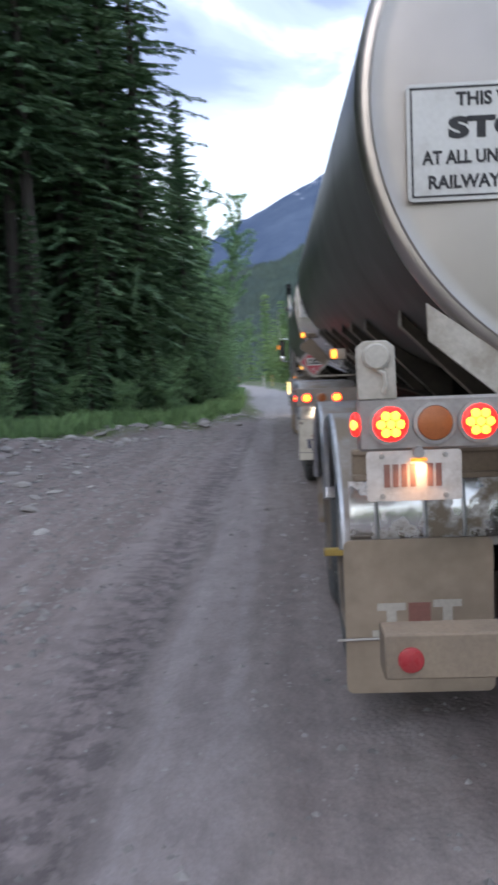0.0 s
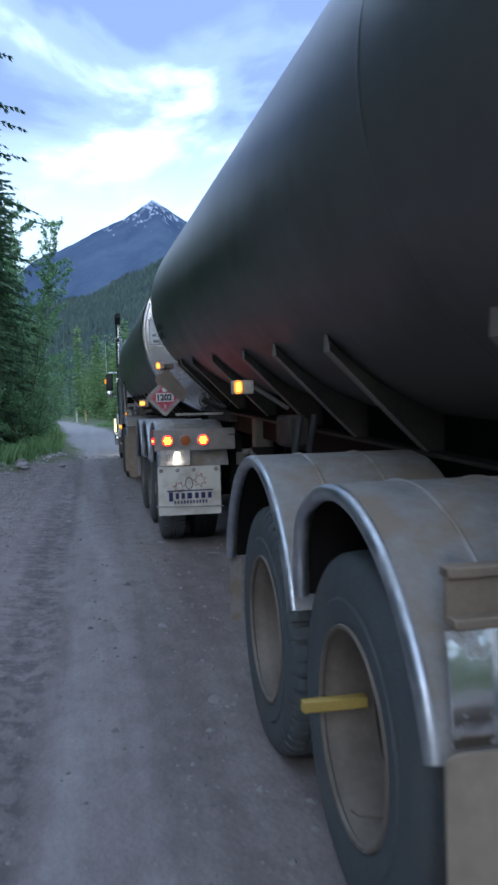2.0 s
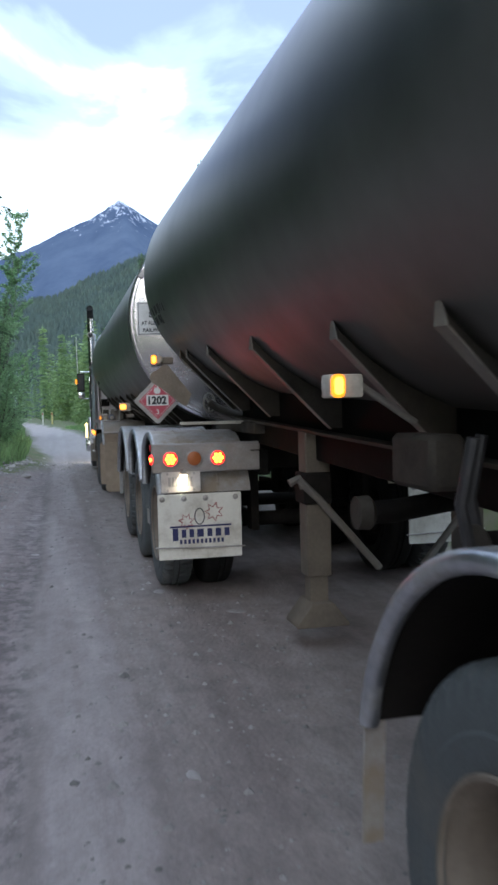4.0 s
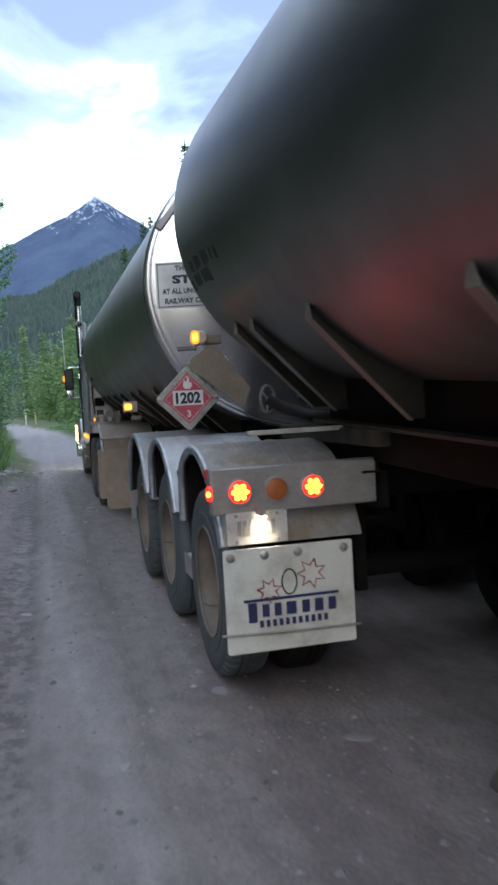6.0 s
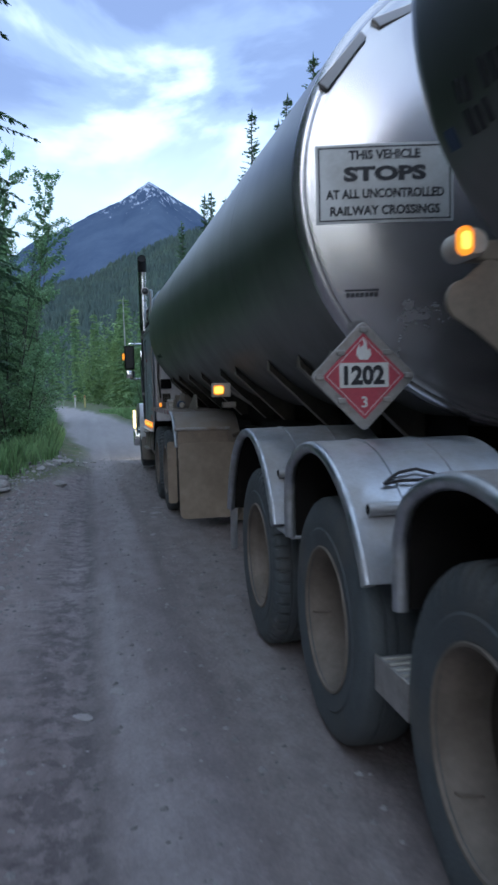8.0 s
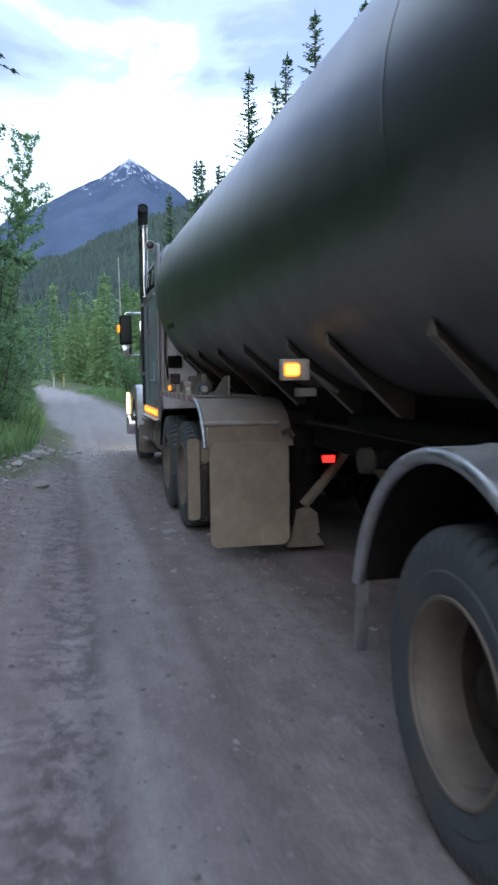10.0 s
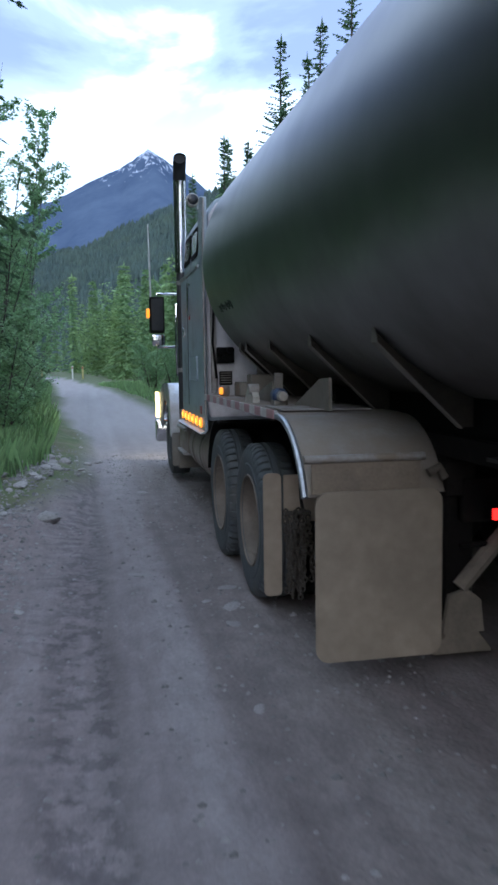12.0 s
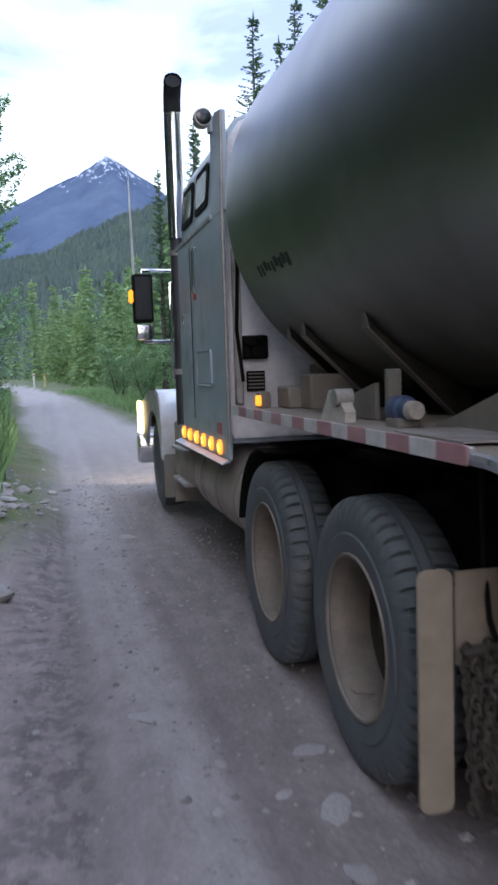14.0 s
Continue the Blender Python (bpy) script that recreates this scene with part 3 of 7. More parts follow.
def amber_box(parent, x, y, z, w=0.13, h=0.085, d=0.10, lw=0.060):
    """Clearance lamp: pale housing with an amber lens in its rear face."""
    hb = part("marker_lamp", box(x - 0.035, x + w - 0.035, y, y + d, z - h / 2, z + h / 2, 0.012, seg=2), M_HOUSING, parent, "pale housing with a lit amber lamp")
    part("lens", slab(rounded(x - 0.030, x - 0.030 + lw, z - 0.042, z + 0.042, 0.022, 6), "y", y - 0.014, 0.024), G_AMBER, hb, "glowing amber lens")
    part("lamp_core", slab(rounded(x - 0.021, x - 0.039 + lw, z - 0.031, z + 0.031, 0.016, 6), "y", y - 0.018, 0.008), G_YELLOW, hb)
    return hb


def licence_plate(parent, x0, x1, y, z0, z1, ink):
    p = part("licence_plate", slab(rounded(x0, x1, z0, z1, 0.012), "y", y, 0.003), M_PLATE, parent, "dusty white licence plate under a small lamp")
    w = (x1 - x0) / 10
    for k in range(7):
        if k == 4:
            continue
        a = x0 + 0.055 + (x1 - x0 - 0.11) / 7 * k
        part("bar", box(a, a + w * 0.62, y - 0.003, y + 0.001, z0 + 0.045, z1 - 0.042, 0), ink, p)
    for bx_ in (x0 + 0.05, x1 - 0.05):
        for bz in (z0 + 0.016, z1 - 0.016):
            part("bolt", lathe([(0.009, y), (0.008, y - 0.006), (0, y - 0.007)], "y", (bx_, 0, bz), 8), M_HOLDER, p)
    return p


def crossing_sign(parent, x0, x1, z0, z1, y=None):
    """Warning sheet: flat at y, or laid on the lead tank's dished head where no y is given."""
    lay = (lambda bm: bm) if y is not None else drape
    if y is None:
        y, sh = 0.0, box(x0, x1, 0, 0.003, z0, z1, 0)
        bmesh.ops.subdivide_edges(sh, edges=sh.edges[:], cuts=14, use_grid_fill=True)
    else:
        sh = slab(rounded(x0, x1, z0, z1, 0.015), "y", y, 0.004)
    s = part("crossing_sign", lay(sh), M_SIGN, parent, "white warning sheet with black capitals")
    fr = bmesh.new()
    for a, b, c, d in ((x0 + .012, x1 - .012, z0 + .012, z0 + .018), (x0 + .012, x1 - .012, z1 - .018, z1 - .012), (x0 + .012, x0 + .018, z0 + .012, z1 - .012), (x1 - .018, x1 - .012, z0 + .012, z1 - .012)):
        box(a, b, y - 0.002, y + 0.001, c, d, 0, fr)
    bmesh.ops.subdivide_edges(fr, edges=[ed for ed in fr.edges if ed.calc_length() > 0.1], cuts=14)
    part("border", lay(fr), M_INK, s)
    w, h, cx = x1 - x0, z1 - z0, (x0 + x1) / 2
    for text, fz, fs, fw, hv in (("THIS VEHICLE", 0.86, 0.12, 0.52, 0.034), ("STOPS", 0.62, 0.19, 0.60, 0.055), ("AT ALL UNCONTROLLED", 0.37, 0.12, 0.86, 0.034), ("RAILWAY CROSSINGS", 0.16, 0.12, 0.80, 0.034)):
        part("lettering", lay(lettering(text, h * fs, (cx, y, z0 + h * fz), w * fw, 0.002, hv)), M_INK, s, text)
    return s


def frame_rails(parent, y0, y1, z0=0.98, z1=1.15, k=0.0):
    for s in (-1, 1):
        bm = box(s * 0.50 - 0.04, s * 0.50 + 0.04, y0, y1, z0, z1, 0.006)
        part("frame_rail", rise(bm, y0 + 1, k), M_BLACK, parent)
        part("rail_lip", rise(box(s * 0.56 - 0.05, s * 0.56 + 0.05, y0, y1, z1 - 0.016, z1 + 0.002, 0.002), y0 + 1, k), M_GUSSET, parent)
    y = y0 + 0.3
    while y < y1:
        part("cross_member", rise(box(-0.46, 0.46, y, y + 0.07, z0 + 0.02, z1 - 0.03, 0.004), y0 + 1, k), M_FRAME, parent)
        y += 1.1


def axle(parent, y, z):
    part("axle", tube([(-1.1, y, z), (1.1, y, z)], 0.065, 14), M_FRAME, parent)
    for s in (-1, 1):
        part("brake_drum", lathe([(0.0, s * 0.98), (0.19, s * 0.98), (0.20, s * 0.72), (0.0, s * 0.70)], "x", (0, y, z), 24), M_FRAME, parent)
        part("air_spring", lathe([(0.0, z + 0.12), (0.11, z + 0.12), (0.13, z + 0.2), (0.11, z + 0.28), (0.13, z + 0.36), (0.10, z + 0.44), (0, z + 0.44)], "z", (s * 0.5, y + 0.3, 0), 18), M_BLACK, parent)
        part("hanger", box(s * 0.5 - 0.035, s * 0.5 + 0.035, y - 0.45, y - 0.30, z - 0.04, 1.0, 0.006), M_FRAME, parent)
        part("trailing_arm", box(s * 0.5 - 0.03, s * 0.5 + 0.03, y - 0.40, y + 0.36, z - 0.02, z + 0.10, 0.008), M_FRAME, parent)


def landing_leg(parent, x, y, top=1.12, foot=0.15, inward=False):
    s = -1 if x < 0 else 1
    # lead legs take near-black steel, painting in the shade they stand in
    paint = M_FRAME if inward else M_LEG
    lg = part("landing_leg", box(x - 0.08, x + 0.08, y - 0.08, y + 0.08, foot + 0.31, top, 0.008), paint, parent, "mud-coated square landing leg")
    part("inner_leg", box(x - 0.06, x + 0.06, y - 0.06, y + 0.06, foot + 0.02, foot + 0.34, 0.005), paint, lg)
    bm = slab([(x - 0.07, foot + 0.15), (x + 0.07, foot + 0.15), (x + 0.17, foot + 0.02), (x + 0.17, foot), (x - 0.17, foot), (x - 0.17, foot + 0.02)], "y", y - 0.13, 0.26, None, 0.004)
    part("foot", bm, M_BRACE if inward else M_LEG, lg)
    run = [(x - 0.56 * s, y - 0.13, 1.08), (x - 0.24 * s, y - 0.13, 0.66), (x + 0.02 * s, y - 0.13, 0.37)] if inward else [(x + 0.14 * s, y - 0.12, 1.02), (x + 0.02 * s, y - 0.13, 0.90), (x - 0.38 * s, y - 0.13, 0.44)]
    part("brace", tube(run, 0.046 if inward else 0.024, 8), M_BRACE if inward else M_RIB, lg)
    if inward:
        part("ankle", slab([(x - 0.085, foot + 0.33), (x + 0.02, foot + 0.36), (x + 0.10, foot + 0.30), (x + 0.12, foot + 0.12), (x - 0.12, foot + 0.12)], "y", y - 0.145, 0.03), M_BRACE, lg)
        part("tie_rod", tube([(x + 0.02 * s, y - 0.13, 0.60), (x - 0.42 * s, y - 0.13, 0.60)], 0.014, 8), M_FRAME, lg)
        part("stay", tube([(x - 0.30 * s, y - 0.12, 0.64), (x - 0.40 * s, y - 0.10, 0.44)], 0.016, 8), M_FRAME, lg)
    part("gearbox", box(x - 0.10, x + 0.08, y - 0.11, y + 0.11, 0.86, 1.06, 0.012), M_FRAME, lg)
    part("crank_end", tube([(x + 0.20 * s, y - 0.12, 1.0), (x + 0.14 * s, y - 0.12, 1.03), (x + 0.11 * s, y - 0.12, 0.97)], 0.026, 8), M_LEG if inward else M_RIB, lg)


# ---- rear trailer ----
RZ = 0.412
rear = thing("rear_tank_trailer", (0, 3.4, -0.12), "dull aluminium tank trailer on two axles, coupled last in the train", "tank trailer", "coupled tank trailers")
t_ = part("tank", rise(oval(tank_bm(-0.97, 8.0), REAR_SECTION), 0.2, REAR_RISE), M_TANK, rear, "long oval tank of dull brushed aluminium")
part("tank_head", rise(oval(head_bm(-0.97, 0.03), REAR_SECTION), 0.2, REAR_RISE), M_HEAD, rear, "dished rear end of the tank, filmed with dust")
part("rim_ring", rise(oval(rim_ring_bm(-0.97), REAR_SECTION), 0.2, REAR_RISE), M_HEAD, rear, "pale rolled rim of the tank end")
part("weld_seam", rise(oval(seam_bm(0.18), REAR_SECTION), 0.2, REAR_RISE), M_TANK, t_)
gussets(rear, (-0.06, 1.42, 2.43, 3.35, 4.74, 6.10, 7.05, 7.42), 0.2, REAR_RISE, REAR_SECTION, 1.13)
frame_rails(rear, -1.0, 7.35, 0.96, 1.15, 0.034)
# added black webs stop daylight showing between rails and tank
for s in (-1, 1):
    part("gap_filler", rise(box(s * 0.47 - 0.03, s * 0.47 + 0.03, -0.85, 7.35, 0.98, 1.345, 0.004), 0.2, REAR_RISE), M_BLACK, rear)
for y in (0.38, 1.62):
    axle(rear, y, RZ)
for s in (-1, 1):
    wheel(rear, s, 0.38, RZ, 20, lugs=False)
    wheel(rear, s, 1.62, RZ, -10)
    fender_set(rear, 0.34, 0.44, 0.735, 164, 60, M_FENDER, s, drop=0.76)
    fender_set(rear, 1.57, 0.46, 0.735, 163, 14, M_FENDER, s)
    part("front_apron", sheet([(2.30, 0.62), (2.33, 0.27)], s * 1.33, s * 1.27, 0.01), M_FENDER, rear, "mud-coated strip hanging from the fender")
    part("web_panel", box(*sorted((s * 1.24, s * 0.62)), 0.875, 0.89, 0.86, 0.985, 0.003), M_TANPANEL, rear)
    part("web_lip", box(*sorted((s * 1.25, s * 0.62)), 0.84, 0.89, 0.985, 1.0, 0.003), M_TANPANEL, rear)
    # stepped rear skirt of the last fender
    for z0, z1, yy in ((1.03, 1.055, -0.335), (0.925, 0.95, -0.365)):
        part("skirt_lip", box(*sorted((s * 1.29, s * 0.66)), yy, yy + 0.055, z0, z1, 0.004), M_TANPANEL, rear)
    part("skirt_panel", box(*sorted((s * 1.29, s * 0.66)), -0.318, -0.302, 0.93, 1.05, 0.003), M_TANPANEL, rear, "mud-coated skirt panel")
    sk = part("polished_skirt", sheet([(-0.352, 0.925), (-0.372, 0.85), (-0.385, 0.76), (-0.382, 0.685)], s * 1.31, s * 0.66, 0.006), M_MIRROR_PLATE, rear, "polished metal skirt with mud spatter")
    for xr in (1.20, 1.00, 0.84):
        part("ridge", tube([(s * xr, -0.360, 0.92), (s * xr, -0.395, 0.78), (s * xr, -0.392, 0.69)], 0.009, 6), M_BEAD, sk)
    fl = part("mud_flap", slab([(s * x, z) for x, z in rounded(0.735, 1.345, 0.045, 0.69, 0.03)], "y", -0.432, 0.012), M_TAN, rear, "mud-coated rubber flap with faded print")
    if s < 0:
        # faded print: two pale T-shapes, a red block between, a pale bar and an oval
        def tee(cx, cz, w, h, ink, name="print_mark"):
            bm = box(cx - w / 2, cx + w / 2, -0.436, -0.431, cz + h * 0.20, cz + h * 0.5, 0)
            box(cx - w * 0.17, cx + w * 0.17, -0.436, -0.431, cz - h * 0.5, cz + h * 0.20, 0, bm)
            part(name, bm, ink, fl)
        tee(-1.155, 0.375, 0.115, 0.10, M_DULLWHITE)
        tee(-0.925, 0.385, 0.115, 0.10, M_DULLWHITE)
        part("print_mark", box(-1.085, -0.995, -0.436, -0.431, 0.335, 0.425, 0), M_DULLRED, fl)
        part("print_mark", box(-1.235, -0.855, -0.436, -0.431, 0.285, 0.312, 0), M_DULLWHITE, fl)
        part("print_mark", slab([(-0.98 + 0.13 * math.cos(a), 0.235 + 0.035 * math.sin(a)) for a in (k * math.pi / 8 for k in range(16))], "y", -0.436, 0.005), M_DULLWHITE, fl)
        part("retaining_wire", tube([(-1.38, -0.44, 0.275), (-1.0, -0.447, 0.285), (-0.70, -0.44, 0.30)], 0.006, 6), M_HOLDER, fl)
lb = part("light_bar", box(-1.335, 1.335, -1.15, -1.09, 1.125, 1.292, 0.008), M_BAR, rear, "dusty aluminium bar with stop lamps")
for s in (-1, 1):
    for x, lit in ((1.235, True), (1.095, False), (0.955, True)):
        lamp_round(rear, s * x, -1.152, 1.21, lit)
    side_lamp(rear, s, 1.343, -1.135, 1.211)
    pb = part("hook_post", slab([(s * x, z) for x, z in ((1.335, 1.29), (1.335, 1.455), (1.31, 1.475), (1.24, 1.475), (1.215, 1.455), (1.21, 1.29))], "y", -1.15, 0.03, None, 0.003), M_HOUSING, rear, "off-white upright plate with a round cap")
    part("cap", lathe([(0.042, -1.15), (0.042, -1.172), (0.036, -1.178), (0.0, -1.178)], "y", (s * 1.275, 0, 1.425), 20), M_HOUSING, pb)
    part("hook", tube([(s * 1.275, -1.16, 1.385), (s * 1.25, -1.17, 1.37), (s * 1.245, -1.17, 1.335), (s * 1.255, -1.165, 1.31)], 0.008, 8), M_HOUSING, pb)
    part("cradle_flange", slab([(s * x, z) for x, z in ((1.078, 1.60), (1.074, 1.475), (0.70, 1.165), (0.50, 1.165), (0.50, 1.26), (0.80, 1.40), (0.98, 1.53))], "y", -0.965, 0.02), M_HOUSING, rear, "pale flange under the tank end")
    part("bar_bracket", box(*sorted((s * 0.46, s * 0.54)), -1.10, -0.95, 1.0, 1.29, 0.005), M_FRAME, rear)
licence_plate(rear, -1.315, -1.015, -1.165, 0.965, 1.125, M_DULLRED)
part("plate_lamp", lathe([(0.0, -1.175), (0.018, -1.175), (0.022, -1.12), (0.0, -1.12)], "y", (-1.15, 0, 1.118), 16), M_BAR, rear)
part("plate_lens", box(-1.175, -1.125, -1.174, -1.14, 1.092, 1.100, 0.002), G_AMBER, rear)
bp = part("bumper", box(-1.285, 1.285, -1.27, -1.13, 0.42, 0.565, 0.006), M_TANPANEL, rear, "mud-coated square bumper beam")
for s in (-1, 1):
    part("reflector", lathe([(0.040, -1.27), (0.040, -1.278), (0.030, -1.282), (0, -1.283)], "y", (s * 1.205, 0, 0.485), 22), M_REFLRED, bp, "round red reflector")
    part("bumper_arm", box(s * 0.50 - 0.04, s * 0.50 + 0.04, -1.15, -1.03, 0.45, 1.1, 0.006), M_FRAME, rear)
crossing_sign(rear, -1.139, -0.479, 1.922, 2.293, -1.02)
amber_box(rear, -1.128, 3.02, 1.54, lw=0.050)
part("lamp_arm", tube([(-1.02, 3.08, 1.54), (-0.80, 3.1, 1.40)], 0.014, 8), M_RIB, rear)
fm = part("front_marker", lathe([(0.0, 7.557), (0.034, 7.557), (0.043, 7.58), (0.043, 7.70), (0.0, 7.70)], "y", (-1.215, 0, 1.925), 18), M_HOUSING, rear, "pale round marker lamp with amber lens")
part("lens", slab(rounded(-1.279, -1.229, 1.884, 1.966, 0.0245, 8), "y", 7.545, 0.013), G_AMBER, fm, "glowing amber lens")
part("lamp_core", slab(rounded(-1.268, -1.240, 1.900, 1.950, 0.0135, 8), "y", 7.540, 0.006), G_YELLOW, fm)
part("marker_bracket", box(-1.20, -1.06, 7.685, 7.74, 1.89, 1.955, 0.008), M_BRACE, fm)
for x in (-0.53, 0.53):
    landing_leg(rear, x, 5.2, 1.32, 0.09)
plate_ = [(-1.225 + 0.062 * math.cos(radians(a)), 1.765 + 0.062 * math.sin(radians(a))) for a in range(95, 250, 22)]
part("nose_plate", slab(plate_ + [(-1.193, 1.675), (-1.063, 1.569), (-0.985, 1.507), (-0.955, 1.512), (-0.915, 1.612), (-1.120, 1.872), (-1.135, 1.880), (-1.165, 1.880)], "y", 7.60, 0.02), M_BRACE, rear, "tan dusty stone shield with a rounded corner, under the tank nose")
part("coupler_edge", box(-1.13, -0.60, 6.88, 6.92, 1.345, 1.37, 0.003), M_HOUSING, rear)
part("coupler_plate", box(-0.62, 0.62, 6.4, 8.0, 1.27, 1.36, 0.006), M_GUSSET, rear)
hwl = part("hand_wheel", tube([(-0.645 + 0.060 * math.cos(a), 8.19 + 0.03 * math.cos(a), 1.535 + 0.095 * math.sin(a)) for a in (2 * math.pi * k / 20 for k in range(21))], 0.010, 7, None, False), M_HOLDER, rear, "worn metal valve hand wheel")
for k in range(3):
    a = 2 * math.pi * k / 3 + 0.4
    part("spoke", tube([(-0.645, 8.19, 1.535), (-0.645 + 0.060 * math.cos(a), 8.19 + 0.03 * math.cos(a), 1.535 + 0.095 * math.sin(a))], 0.008, 6), M_HOLDER, hwl)
part("valve_pipe", tube([(-0.645, 8.19, 1.535), (-0.55, 8.16, 1.47), (-0.40, 7.95, 1.40), (-0.3, 7.6, 1.38)], 0.04, 12), M_GUSSET, rear)
# faded test marks and a small blue sticker on the flank near the nose


def flank_patch(y0, y1, a0, a1, section, base, slope):
    """A thin sheet bent onto a tank's flank; a0 and a1 in degrees from level."""
    bm = bmesh.new()
    a_, b_, zc = section
    rows = []
    for k in range(5):
        a = radians(a0 + (a1 - a0) * k / 4)
        rows.append([bm.verts.new((-(a_ + q) * math.cos(a), y, zc + slope * (y - base) + (b_ + q) * math.sin(a))) for q, y in ((0.003, y0), (0.003, y1), (0.001, y1), (0.001, y0))])
    for a, b in zip(rows, rows[1:]):
        for k in range(4):
            bm.faces.new((a[k], a[(k + 1) % 4], b[(k + 1) % 4], b[k]))
    bm.faces.new(rows[0][::-1])
    bm.faces.new(rows[-1])
    return bm


rnd = random.Random(3)
for row, (a0, a1) in enumerate(((-18.0, -14.4), (-22.8, -19.2))):
    y = 7.62
    while y > (6.92 if row == 0 else 7.15):
        w = rnd.uniform(0.018, 0.042)
        part("bar", flank_patch(y - w, y, a0 + rnd.uniform(-0.4, 0.4), a1 + rnd.uniform(-0.5, 0.5), REAR_SECTION, 0.2, REAR_RISE), M_INK, t_)
        y -= w + (0.02 if rnd.random() < 0.7 else 0.075)
part("sticker", flank_patch(7.70, 7.765, -23.5, -20.2, REAR_SECTION, 0.2, REAR_RISE), M_BLUECAP, t_, "small dark blue sticker")
# tank outlet pipes in the shade below the barrel
for y in (2.75, 3.75):
    part("outlet_pipe", tube([(-0.15, y, 1.2), (-0.3, y, 1.02), (-0.62, y, 0.98), (-0.74, y, 0.98)], 0.055, 12), M_FRAME, rear)
    part("outlet_cap", lathe([(0.0, -0.80), (0.075, -0.80), (0.08, -0.74), (0.06, -0.72)], "x", (0, y, 0.98), 18), M_GUSSET, rear)
for x, y in ((-0.86, 2.55), (-0.72, 2.75)):
    part("hose", tube([(x, y, 1.36), (x - 0.03, y + 0.03, 1.15), (x + 0.02, y + 0.05, 0.95), (x + 0.2, y + 0.1, 0.86)], 0.022, 8), M_DARKPIPE, rear)
part("document_tube", box(-0.86, -0.72, 2.85, 3.2, 1.16, 1.36, 0.02), M_GUSSET, rear)
# yellow strap held across the rear hub
part("strap", box(-1.375, -1.15, 0.62, 0.66, 0.392, 0.432, 0.004), M_YELLOW, rear, "yellow strap across the rear wheel")

# ---- lead trailer ----
LZ = 0.475
lead = thing("lead_tank_trailer", (0, 12.5, -0.06), "dull aluminium tank trailer on three axles behind the tractor", "tank trailer", "coupled tank trailers")
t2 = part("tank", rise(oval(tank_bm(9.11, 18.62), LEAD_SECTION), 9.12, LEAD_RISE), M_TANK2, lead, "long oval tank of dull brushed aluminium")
part("tank_head", oval(head_bm(9.11, 0.21, 1.0), LEAD_SECTION), M_HEAD2, lead, "dished rear end of the tank, bright and dusty")
part("rim_ring", oval(rim_ring_bm(9.11), LEAD_SECTION), M_HEAD2, lead, "bright rolled rim of the tank end")
part("weld_seam", rise(oval(seam_bm(10.9), LEAD_SECTION), 9.12, LEAD_RISE), M_TANK2, t2)
rnd = random.Random(4)
for k in range(9):
    y = 18.03 - 0.068 * k
    part("bar", flank_patch(y - rnd.uniform(0.03, 0.055), y, -23.0 + rnd.uniform(-0.6, 0.8), -20.2 + rnd.uniform(-0.8, 0.6), LEAD_SECTION, 9.12, LEAD_RISE), M_FADED, t2)
gussets(lead, (9.59, 10.27, 11.13, 12.46, 13.3, 14.65, 15.82, 16.98, 17.88, 18.16), 9.12, LEAD_RISE, LEAD_SECTION, 1.22)
frame_rails(lead, 6.62, 14.3, 0.94, 1.14)
for s in (-1, 1):
    part("upper_rail", box(s * 0.50 - 0.04, s * 0.50 + 0.04, 14.3, 18.0, 1.08, 1.20, 0.006), M_FRAME, lead)
# same added webs, closing the lit gap below the lead tank
for s in (-1, 1):
    part("gap_filler", box(s * 0.47 - 0.03, s * 0.47 + 0.03, 9.2, 18.1, 1.10, 1.40, 0.004), M_BLACK, lead)
for y in (7.41, 8.90, 10.40):
    axle(lead, y, LZ)
